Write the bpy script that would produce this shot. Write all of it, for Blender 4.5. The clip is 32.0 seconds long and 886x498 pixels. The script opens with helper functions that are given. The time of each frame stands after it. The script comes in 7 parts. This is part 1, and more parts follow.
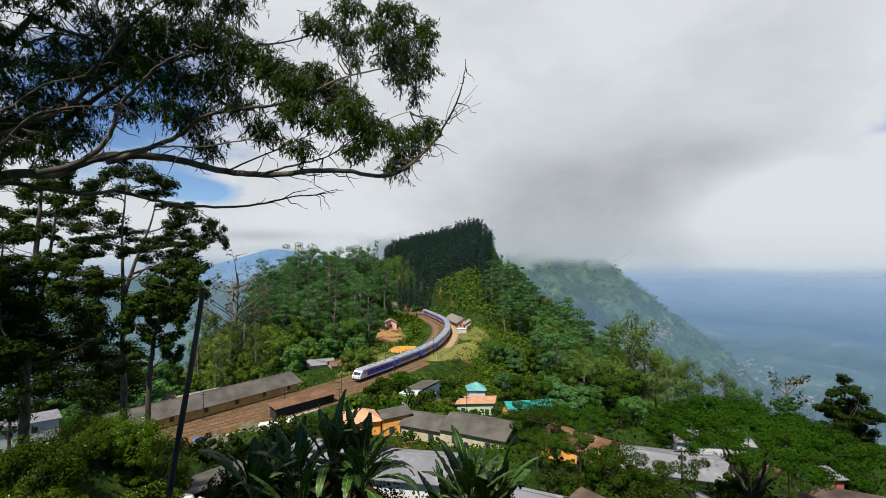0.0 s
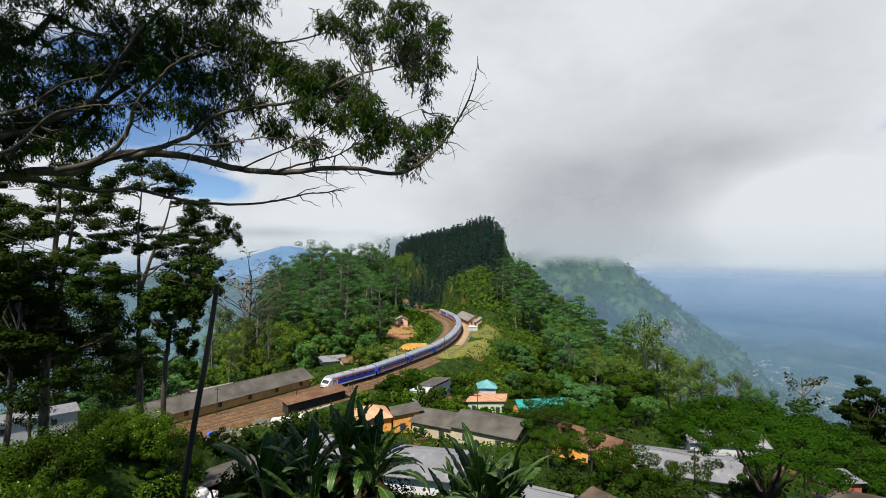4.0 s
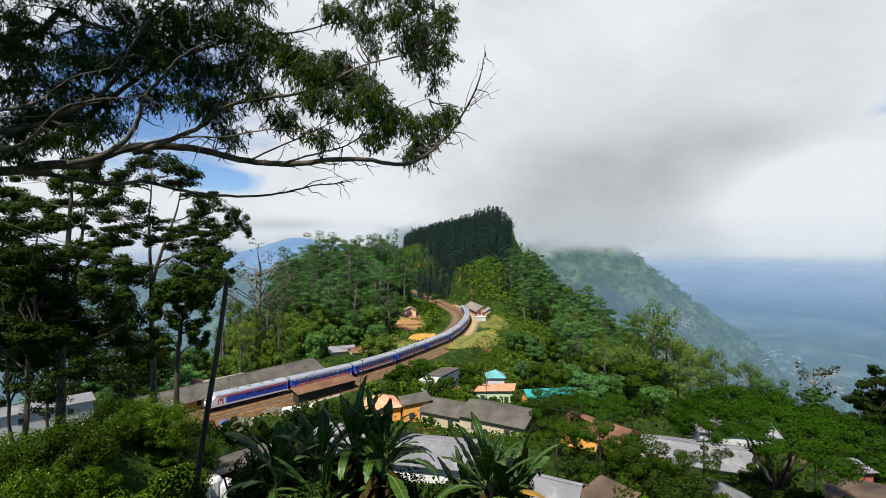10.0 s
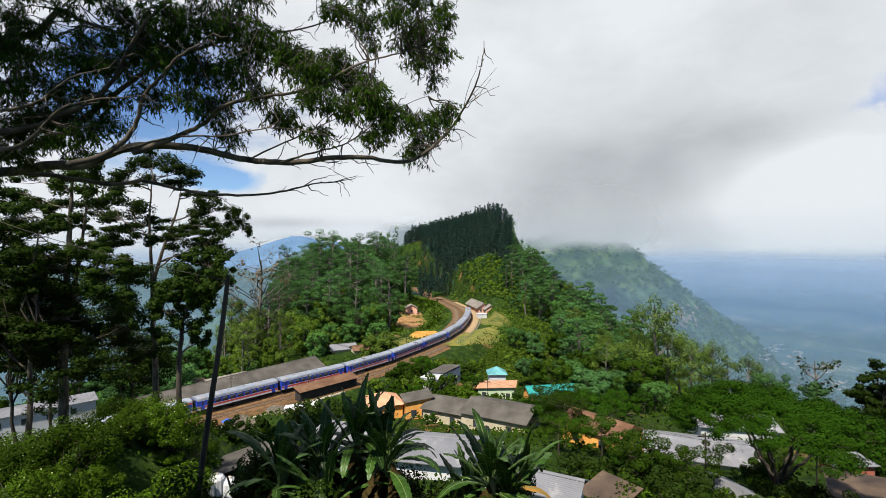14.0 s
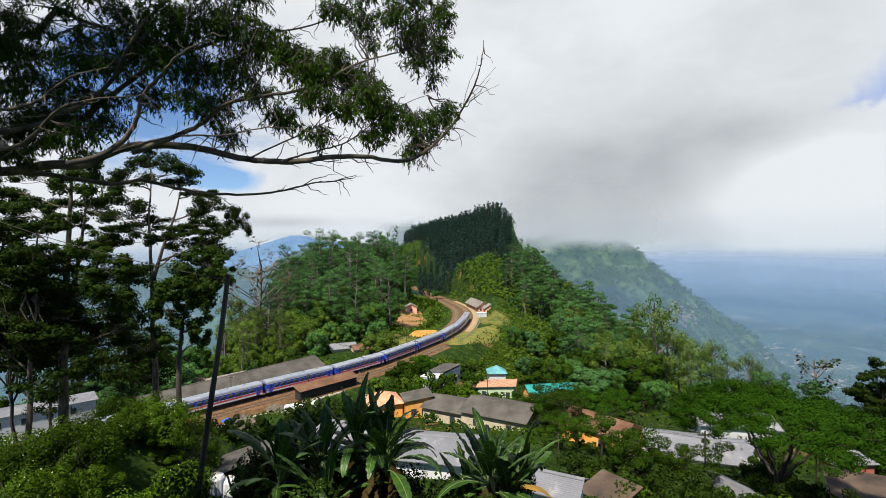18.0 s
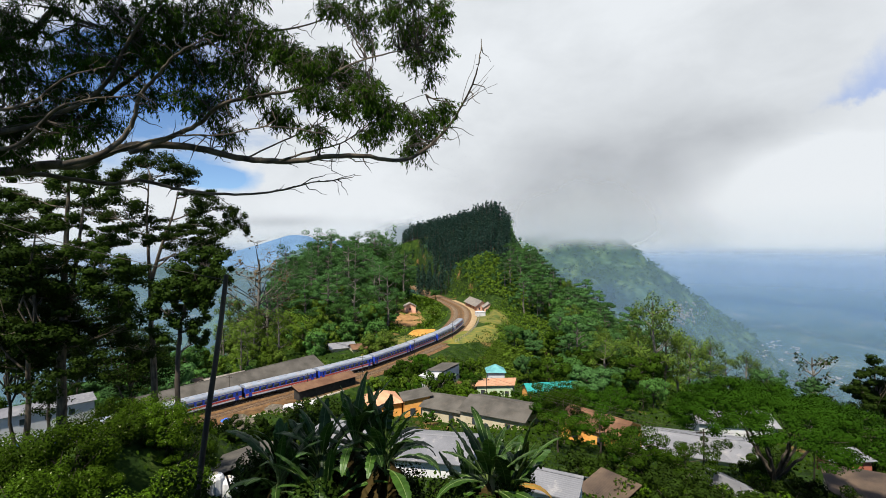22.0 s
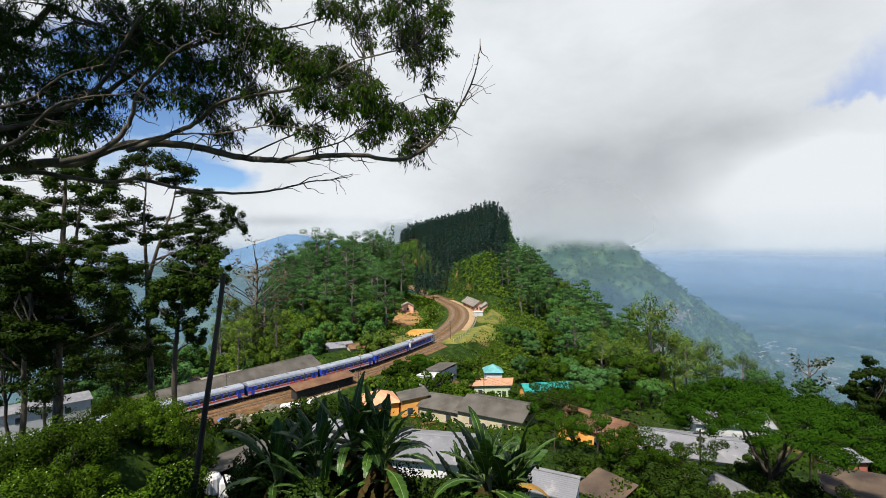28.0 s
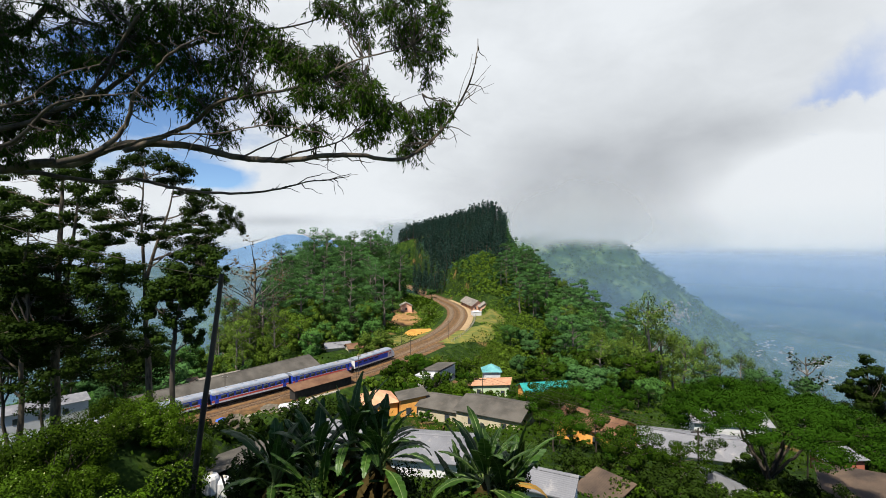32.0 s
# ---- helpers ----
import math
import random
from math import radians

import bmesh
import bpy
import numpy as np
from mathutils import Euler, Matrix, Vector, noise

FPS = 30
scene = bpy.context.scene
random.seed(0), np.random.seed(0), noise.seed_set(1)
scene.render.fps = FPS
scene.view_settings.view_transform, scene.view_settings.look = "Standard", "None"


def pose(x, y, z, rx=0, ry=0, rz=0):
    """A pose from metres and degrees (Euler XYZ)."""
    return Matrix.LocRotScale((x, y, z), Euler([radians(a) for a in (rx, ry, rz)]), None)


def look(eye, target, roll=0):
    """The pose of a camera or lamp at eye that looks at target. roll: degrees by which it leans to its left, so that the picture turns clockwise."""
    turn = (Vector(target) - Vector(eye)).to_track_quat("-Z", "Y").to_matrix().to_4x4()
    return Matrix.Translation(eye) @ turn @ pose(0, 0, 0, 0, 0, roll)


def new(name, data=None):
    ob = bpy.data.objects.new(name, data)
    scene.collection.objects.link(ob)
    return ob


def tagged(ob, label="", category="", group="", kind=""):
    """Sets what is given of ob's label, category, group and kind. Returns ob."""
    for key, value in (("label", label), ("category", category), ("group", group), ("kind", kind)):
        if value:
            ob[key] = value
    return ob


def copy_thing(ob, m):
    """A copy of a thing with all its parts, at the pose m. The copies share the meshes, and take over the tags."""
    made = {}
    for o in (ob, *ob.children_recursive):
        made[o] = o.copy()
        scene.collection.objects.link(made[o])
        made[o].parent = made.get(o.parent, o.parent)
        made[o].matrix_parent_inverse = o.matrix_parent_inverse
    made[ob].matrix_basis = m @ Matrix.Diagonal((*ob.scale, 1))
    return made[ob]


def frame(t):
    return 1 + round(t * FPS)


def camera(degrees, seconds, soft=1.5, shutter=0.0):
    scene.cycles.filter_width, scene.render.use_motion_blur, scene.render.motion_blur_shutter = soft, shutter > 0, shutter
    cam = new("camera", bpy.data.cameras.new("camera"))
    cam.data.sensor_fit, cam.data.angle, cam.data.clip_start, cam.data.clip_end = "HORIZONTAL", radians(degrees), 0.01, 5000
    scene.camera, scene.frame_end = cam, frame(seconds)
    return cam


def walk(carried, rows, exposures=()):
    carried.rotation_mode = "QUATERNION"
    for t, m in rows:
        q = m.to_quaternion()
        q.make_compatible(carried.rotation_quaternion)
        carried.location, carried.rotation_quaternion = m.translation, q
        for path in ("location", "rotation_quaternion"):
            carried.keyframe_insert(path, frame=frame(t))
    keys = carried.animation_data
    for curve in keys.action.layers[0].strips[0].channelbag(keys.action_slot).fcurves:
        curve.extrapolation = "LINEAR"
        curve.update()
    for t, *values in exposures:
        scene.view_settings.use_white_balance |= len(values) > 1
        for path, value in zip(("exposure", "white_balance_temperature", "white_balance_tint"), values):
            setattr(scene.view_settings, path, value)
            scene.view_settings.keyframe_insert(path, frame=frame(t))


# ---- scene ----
# ---------- camera ----------
cam = camera(86.0, 32.0, soft=0.9)
EYE_Z = 36.0
# seconds, yaw to the right, pitch up, roll (degrees)
TURNS = (
    (0, 2.436, 1.765, 0.459),
    (0.5, 2.365, 1.787, 0.557),
    (1, 2.232, 1.805, 0.660),
    (1.5, 2.047, 1.789, 0.741),
    (2, 1.838, 1.733, 0.790),
    (2.5, 1.632, 1.663, 0.797),
    (3, 1.435, 1.602, 0.756),
    (3.5, 1.231, 1.552, 0.728),
    (4.5, 0.945, 1.348, 0.684),
    (5.5, 0.657, 1.145, 0.637),
    (6, 0.548, 1.015, 0.628),
    (7, 0.379, 0.791, 0.565),
    (8, 0.281, 0.626, 0.564),
    (9, 0.206, 0.476, 0.486),
    (10, 0.124, 0.317, 0.411),
    (11, 0.058, 0.182, 0.297),
    (12, 0.020, 0.075, 0.143),
    (13, 0.001, 0.005, 0.026),
    (14, 0.059, -0.003, -0.033),
    (15.5, 0.099, -0.039, -0.069),
    (17, 0.098, -0.081, -0.137),
    (18, 0.095, -0.109, -0.113),
    (19, 0.118, -0.141, -0.158),
    (20, 0.193, -0.190, -0.219),
    (21, 0.238, -0.205, -0.253),
    (22, 0.274, -0.214, -0.309),
    (23, 0.275, -0.220, -0.318),
    (24, 0.269, -0.220, -0.325),
    (25, 0.331, -0.178, -0.251),
    (26.5, 0.435, -0.183, -0.150),
    (28, 0.519, -0.237, -0.080),
    (29, 0.576, -0.276, -0.131),
    (30, 0.621, -0.281, -0.138),
    (31, 0.684, -0.272, -0.201),
    (32, 0.729, -0.265, -0.193),
)
walk(cam, [(t, pose(0, 0, EYE_Z, 90 + p, 0, -y) @ pose(0, 0, 0, 0, 0, r)) for t, y, p, r in TURNS], [(0, 0.88), (3, 0.93), (7, 1.03), (14, 1.06), (32, 1.08)])

# ---------- sky and sun ----------
SUN_EL, SUN_AZ = 58.0, 205.0      # degrees; azimuth clockwise from +y
world = bpy.data.worlds.new("world")
scene.world = world
world.use_nodes = True


def sky():
    nt = world.node_tree
    nt.nodes.clear()
    N = nt.nodes.new
    out, bg, sk = N("ShaderNodeOutputWorld"), N("ShaderNodeBackground"), N("ShaderNodeTexSky")
    sk.sky_type, sk.sun_disc = "NISHITA", False
    sk.sun_elevation, sk.sun_rotation = radians(SUN_EL), radians(SUN_AZ)
    sk.altitude, sk.dust_density, sk.ozone_density = 1600, 0.6, 2.5
    tc, sep = N("ShaderNodeTexCoord"), N("ShaderNodeSeparateXYZ")
    lk = nt.links.new
    lk(tc.outputs["Generated"], sep.inputs[0])

    def mth(op, a, b=None, c=None, clamp=False):
        n = N("ShaderNodeMath")
        n.operation, n.use_clamp = op, clamp
        for i, v in enumerate((a, b, c)):
            if v is None:
                continue
            if isinstance(v, (int, float)):
                n.inputs[i].default_value = v
            else:
                lk(v, n.inputs[i])
        return n.outputs[0]

    def noise_of(vec, scale, detail, rough=0.55, dist=0.0):
        n = N("ShaderNodeTexNoise")
        n.inputs["Scale"].default_value, n.inputs["Detail"].default_value = scale, detail
        n.inputs["Roughness"].default_value, n.inputs["Distortion"].default_value = rough, dist
        lk(vec, n.inputs["Vector"])
        return n.outputs["Fac"]

    def stretch(vec, sx, sy, sz, off=0.0):
        m = N("ShaderNodeMapping")
        m.inputs["Scale"].default_value = (sx, sy, sz)
        m.inputs["Location"].default_value = (off, off * 0.7, off * 1.3)
        lk(vec, m.inputs["Vector"])
        return m.outputs[0]

    def ramp(fac, *stops):
        r = N("ShaderNodeValToRGB")
        e = r.color_ramp.elements
        while len(e) < len(stops):
            e.new(0.5)
        for el, (p, c) in zip(e, stops):
            el.position = p
            el.color = (*c, 1) if isinstance(c, tuple) else (c, c, c, 1)
        lk(fac, r.inputs[0])
        return r.outputs[0]

    gen = tc.outputs["Generated"]
    x, y, z = sep.outputs
    ahead = mth("MAXIMUM", y, 0.15)
    u, v = mth("DIVIDE", x, ahead), mth("DIVIDE", z, ahead)

    def mass(u0, su, v0, sv):
        """A soft cloud mass about a bearing and a height."""
        a = mth("DIVIDE", mth("SUBTRACT", u, u0), su)
        b = mth("DIVIDE", mth("SUBTRACT", v, v0), sv)
        return mth("EXPONENT", mth("MULTIPLY", mth("ADD", mth("MULTIPLY", a, a), mth("MULTIPLY", b, b)), -1.0))

    big = noise_of(stretch(gen, 1.5, 1.5, 3.2, 3.1), 2.2, 7, 0.55, 0.3)
    fine = noise_of(stretch(gen, 2.0, 2.0, 3.4, 7.7), 4.0, 8, 0.55, 0.3)
    puff = mth("SUBTRACT", mth("ADD", mth("MULTIPLY", big, 0.6), mth("MULTIPLY", fine, 0.4)), 0.5)
    # brightness of the cloud deck: pale overhead, a grey belly over the hill, white banks over the valley
    lum = mth("MULTIPLY_ADD", puff, 0.75, 0.95)
    for amount, args in ((-0.46, (0.26, 0.24, 0.07, 0.12)), (-0.34, (0.42, 0.26, 0.20, 0.13)), (-0.14, (0.80, 0.20, 0.46, 0.14)), (-0.22, (0.66, 0.14, 0.25, 0.06)), (0.75, (0.86, 0.19, 0.145, 0.075)), (0.30, (0.66, 0.10, 0.09, 0.05)), (-0.34, (-0.34, 0.10, 0.055, 0.012)), (-0.20, (-0.30, 0.07, 0.025, 0.008)), (0.10, (-0.20, 0.25, 0.10, 0.06))):
        lum = mth("MULTIPLY_ADD", mass(*args), amount, lum)
    # gaps of blue, mostly over the left
    gap = mth("MULTIPLY_ADD", mass(-0.66, 0.36, 0.34, 0.22), 0.68, mth("MULTIPLY", mass(0.80, 0.05, 0.235, 0.012), 0.22))
    gap = mth("MULTIPLY_ADD", mass(-0.46, 0.07, 0.145, 0.022), 0.45, gap)
    behind = N("ShaderNodeMapRange")
    behind.inputs["From Min"].default_value, behind.inputs["From Max"].default_value = 0.25, -0.25
    behind.inputs["To Min"].default_value, behind.inputs["To Max"].default_value = 0.0, 0.85
    lk(y, behind.inputs["Value"])
    zenith = N("ShaderNodeMapRange")
    zenith.inputs["From Min"].default_value, zenith.inputs["From Max"].default_value = 0.52, 0.78
    zenith.inputs["To Min"].default_value, zenith.inputs["To Max"].default_value = 0.0, 0.85
    lk(z, zenith.inputs["Value"])
    gap = mth("ADD", mth("ADD", gap, behind.outputs[0]), zenith.outputs[0])       # the sky is broken overhead and behind, where the sun stands
    cover = ramp(mth("SUBTRACT", mth("MULTIPLY_ADD", puff, 1.2, 0.84), gap), (0.30, 0.0), (0.52, 1.0))
    cloud = N("ShaderNodeMix")
    cloud.data_type = "RGBA"
    cloud.inputs["A"].default_value, cloud.inputs["B"].default_value = (4.15, 4.42, 4.78, 1), (8.7, 9.1, 9.5, 1)
    lk(ramp(lum, (0.30, 0.0), (1.0, 1.0)), cloud.inputs["Factor"])
    blue = N("ShaderNodeMix")
    blue.data_type, blue.blend_type = "RGBA", "MULTIPLY"
    blue.inputs["Factor"].default_value = 1
    blue.inputs["B"].default_value = (1.15, 1.30, 1.45, 1)
    lk(sk.outputs[0], blue.inputs["A"])
    mix = N("ShaderNodeMix")
    mix.data_type = "RGBA"
    lk(cover, mix.inputs["Factor"])
    lk(blue.outputs["Result"], mix.inputs["A"])
    lk(cloud.outputs["Result"], mix.inputs["B"])
    # pale blue air under the cloud base, over the far valley
    air, low = N("ShaderNodeMix"), N("ShaderNodeMapRange")
    low.interpolation_type = "SMOOTHSTEP"
    low.inputs["From Min"].default_value, low.inputs["From Max"].default_value = 0.012, -0.02
    lk(mth("MULTIPLY_ADD", puff, 0.05, z), low.inputs["Value"])
    air.data_type = "RGBA"
    air.inputs["B"].default_value = (4.9, 5.8, 7.5, 1)
    lk(low.outputs[0], air.inputs["Factor"])
    lk(mix.outputs["Result"], air.inputs["A"])
    lk(air.outputs["Result"], bg.inputs[0])
    bg.inputs[1].default_value = 0.045
    lk(bg.outputs[0], out.inputs[0])


sky()
sun = new("sun", bpy.data.lights.new("sun", "SUN"))
sun.data.energy, sun.data.angle, sun.data.color = 4.3, radians(1.2), (1.0, 0.94, 0.82)
_az, _el = radians(SUN_AZ), radians(SUN_EL)
sun.matrix_world = look((0, 0, 300), (-math.sin(_az) * math.cos(_el), -math.cos(_az) * math.cos(_el), 300 - math.sin(_el)))

# ---------- materials ----------
def nodes_of(name):
    m = bpy.data.materials.new(name)
    m.use_nodes = True
    nt = m.node_tree
    return m, nt, nt.nodes["Principled BSDF"], nt.nodes.new, nt.links.new


def col(c):
    return (*c, 1.0)


def surface(name, a, b, rough=0.8, scale=1.0, fine=25.0, bump=0.15, metal=0.0, grime=None, grime_at=0.62, vary=0.12, stretch=(1, 1, 1), waves=0.0, wave_axis="X", spec=0.4):
    """A painted, cast or earthen surface: two colours in large blotches, a fine grain, stains, a little relief; optional corrugation."""
    m, nt, bs, N, lk = nodes_of(name)
    tc, mp = N("ShaderNodeTexCoord"), N("ShaderNodeMapping")
    mp.inputs["Scale"].default_value = stretch
    lk(tc.outputs["Object"], mp.inputs["Vector"])
    n1, n2 = N("ShaderNodeTexNoise"), N("ShaderNodeTexNoise")
    n1.inputs["Scale"].default_value, n1.inputs["Detail"].default_value = scale, 5
    n2.inputs["Scale"].default_value, n2.inputs["Detail"].default_value = fine, 3
    lk(mp.outputs[0], n1.inputs["Vector"]), lk(mp.outputs[0], n2.inputs["Vector"])
    r = N("ShaderNodeValToRGB")
    r.color_ramp.elements[0].position, r.color_ramp.elements[1].position = 0.35, 0.65
    r.color_ramp.elements[0].color, r.color_ramp.elements[1].color = col(a), col(b)
    lk(n1.outputs["Fac"], r.inputs[0])
    out = r.outputs[0]
    if grime:
        g, gr, gm = N("ShaderNodeTexNoise"), N("ShaderNodeValToRGB"), N("ShaderNodeMix")
        g.inputs["Scale"].default_value, g.inputs["Detail"].default_value, g.inputs["Roughness"].default_value = scale * 2.3, 8, 0.7
        gr.color_ramp.elements[0].position, gr.color_ramp.elements[1].position = grime_at - 0.08, grime_at + 0.1
        gm.data_type = "RGBA"
        gm.inputs["B"].default_value = col(grime)
        lk(mp.outputs[0], g.inputs["Vector"]), lk(g.outputs["Fac"], gr.inputs[0]), lk(gr.outputs[0], gm.inputs["Factor"]), lk(out, gm.inputs["A"])
        out = gm.outputs["Result"]
    hs, ob, mr, mf = N("ShaderNodeHueSaturation"), N("ShaderNodeObjectInfo"), N("ShaderNodeMapRange"), N("ShaderNodeMath")
    mr.inputs["To Min"].default_value, mr.inputs["To Max"].default_value = 1 - vary, 1 + vary
    lk(ob.outputs["Random"], mr.inputs["Value"])
    mf.operation = "MULTIPLY_ADD"
    mf.inputs[1].default_value = 0.5
    lk(n2.outputs["Fac"], mf.inputs[0])
    sub, mul = N("ShaderNodeMath"), N("ShaderNodeMath")
    sub.operation, mul.operation = "ADD", "MULTIPLY"
    sub.inputs[1].default_value = 0.0
    mf.inputs[2].default_value = 0.75
    lk(mf.outputs[0], mul.inputs[0]), lk(mr.outputs[0], mul.inputs[1])
    lk(mul.outputs[0], hs.inputs["Value"]), lk(out, hs.inputs["Color"])
    lk(hs.outputs[0], bs.inputs["Base Color"])
    bs.inputs["Roughness"].default_value, bs.inputs["Metallic"].default_value = rough, metal
    bs.inputs["Specular IOR Level"].default_value = spec
    bp = N("ShaderNodeBump")
    bp.inputs["Strength"].default_value, bp.inputs["Distance"].default_value = bump, 0.03
    lk(n2.outputs["Fac"], bp.inputs["Height"])
    if waves:
        w, bp2 = N("ShaderNodeTexWave"), N("ShaderNodeBump")
        w.bands_direction = wave_axis
        w.inputs["Scale"].default_value = waves
        lk(tc.outputs["Object"], w.inputs["Vector"])
        bp2.inputs["Strength"].default_value, bp2.inputs["Distance"].default_value = 0.3, 0.03
        lk(w.outputs["Fac"], bp2.inputs["Height"]), lk(bp.outputs[0], bp2.inputs["Normal"])
        bp = bp2
    lk(bp.outputs[0], bs.inputs["Normal"])
    return m


def leafy(name, dark, light, back=0.35, rough=0.55, vary=0.25, spec=0.3, tint=None, tint_part=0.04):
    """Foliage: every leaf its own green, each plant a little different, light passing through."""
    m, nt, bs, N, lk = nodes_of(name)
    geo, ob, r, hs, mr = N("ShaderNodeNewGeometry"), N("ShaderNodeObjectInfo"), N("ShaderNodeValToRGB"), N("ShaderNodeHueSaturation"), N("ShaderNodeMapRange")
    e = r.color_ramp.elements
    lo = [a * 0.4 + b * 0.6 for a, b in zip(dark, light)]
    e[0].color, e[1].color = col(lo), col(light)
    if tint:
        k = e.new(1 - tint_part)
        k.color = col(light)
        e[len(e) - 1].color = col(tint)
    lk(geo.outputs["Random Per Island"], r.inputs[0])
    mr.inputs["To Min"].default_value, mr.inputs["To Max"].default_value = 1 - vary, 1 + vary
    lk(ob.outputs["Random"], mr.inputs["Value"]), lk(mr.outputs[0], hs.inputs["Value"]), lk(r.outputs[0], hs.inputs["Color"])
    lk(hs.outputs[0], bs.inputs["Base Color"])
    bs.inputs["Roughness"].default_value, bs.inputs["Specular IOR Level"].default_value = rough, spec
    tr, mx = N("ShaderNodeBsdfTranslucent"), N("ShaderNodeMixShader")
    lk(hs.outputs[0], tr.inputs[0])
    mx.inputs[0].default_value = back
    lk(bs.outputs[0], mx.inputs[1]), lk(tr.outputs[0], mx.inputs[2])
    lk(mx.outputs[0], nt.nodes["Material Output"].inputs[0])
    return m


def glass(name, c=(0.02, 0.025, 0.03), rough=0.08):
    m, nt, bs, N, lk = nodes_of(name)
    n = N("ShaderNodeTexNoise")
    n.inputs["Scale"].default_value = 2.0
    r = N("ShaderNodeValToRGB")
    r.color_ramp.elements[0].color, r.color_ramp.elements[1].color = col(c), col([v * 2.2 for v in c])
    lk(n.outputs["Fac"], r.inputs[0]), lk(r.outputs[0], bs.inputs["Base Color"])
    bs.inputs["Roughness"].default_value = rough
    return m


def land():
    """Ground: tea and grass greens, bare orange earth on banks and yards, woods on the far slopes."""
    m, nt, bs, N, lk = nodes_of("hill_ground")
    tc = N("ShaderNodeTexCoord")

    def nz(scale, detail=6, rough=0.6):
        n = N("ShaderNodeTexNoise")
        n.inputs["Scale"].default_value, n.inputs["Detail"].default_value, n.inputs["Roughness"].default_value = scale, detail, rough
        lk(tc.outputs["Object"], n.inputs["Vector"])
        return n.outputs["Fac"]

    def rmp(f, *st):
        r = N("ShaderNodeValToRGB")
        e = r.color_ramp.elements
        while len(e) < len(st):
            e.new(0.5)
        for el, (p, c) in zip(e, st):
            el.position, el.color = p, col(c)
        lk(f, r.inputs[0])
        return r.outputs[0]

    def mix(f, a, b):
        x = N("ShaderNodeMix")
        x.data_type = "RGBA"
        lk(f, x.inputs["Factor"]), lk(a, x.inputs["A"]), lk(b, x.inputs["B"])
        return x.outputs["Result"]

    green = rmp(nz(0.35, 8, 0.7), (0.30, (0.005, 0.011, 0.002)), (0.48, (0.014, 0.032, 0.004)), (0.62, (0.035, 0.060, 0.008)), (0.8, (0.09, 0.10, 0.024)))
    woods = rmp(nz(0.02, 10, 0.72), (0.38, (0.007, 0.019, 0.009)), (0.5, (0.018, 0.042, 0.014)), (0.57, (0.048, 0.082, 0.028)), (0.72, (0.09, 0.125, 0.045)))
    plots = rmp(nz(0.009, 9, 0.8), (0.40, (0.012, 0.030, 0.025)), (0.52, (0.026, 0.048, 0.036)), (0.60, (0.06, 0.075, 0.06)), (0.70, (0.21, 0.20, 0.17)))
    soil = rmp(nz(0.8, 8, 0.7), (0.3, (0.10, 0.055, 0.025)), (0.7, (0.26, 0.15, 0.06)))
    bare = rmp(nz(0.06, 6, 0.65), (0.60, (0, 0, 0)), (0.70, (1, 1, 1)))
    sep = N("ShaderNodeSeparateXYZ")
    lk(tc.outputs["Object"], sep.inputs[0])
    farther = N("ShaderNodeMapRange")
    farther.inputs["From Min"].default_value, farther.inputs["From Max"].default_value = 500, 800
    lk(sep.outputs[1], farther.inputs["Value"])
    near = mix(bare, green, soil)
    valley = N("ShaderNodeMapRange")
    valley.inputs["From Min"].default_value, valley.inputs["From Max"].default_value = -230, -330
    lk(sep.outputs[2], valley.inputs["Value"])
    beyond, low = N("ShaderNodeMapRange"), N("ShaderNodeMath")
    beyond.inputs["From Min"].default_value, beyond.inputs["From Max"].default_value = 1650, 1900
    lk(sep.outputs[1], beyond.inputs["Value"])
    low.operation = "MAXIMUM"
    lk(valley.outputs[0], low.inputs[0]), lk(beyond.outputs[0], low.inputs[1])
    lk(mix(farther.outputs[0], near, mix(low.outputs[0], woods, plots)), bs.inputs["Base Color"])
    bs.inputs["Roughness"].default_value, bs.inputs["Specular IOR Level"].default_value = 0.95, 0.1
    bp = N("ShaderNodeBump")
    bp.inputs["Strength"].default_value, bp.inputs["Distance"].default_value = 0.6, 0.4
    lk(nz(1.2, 8, 0.7), bp.inputs["Height"]), lk(bp.outputs[0], bs.inputs["Normal"])
    return m


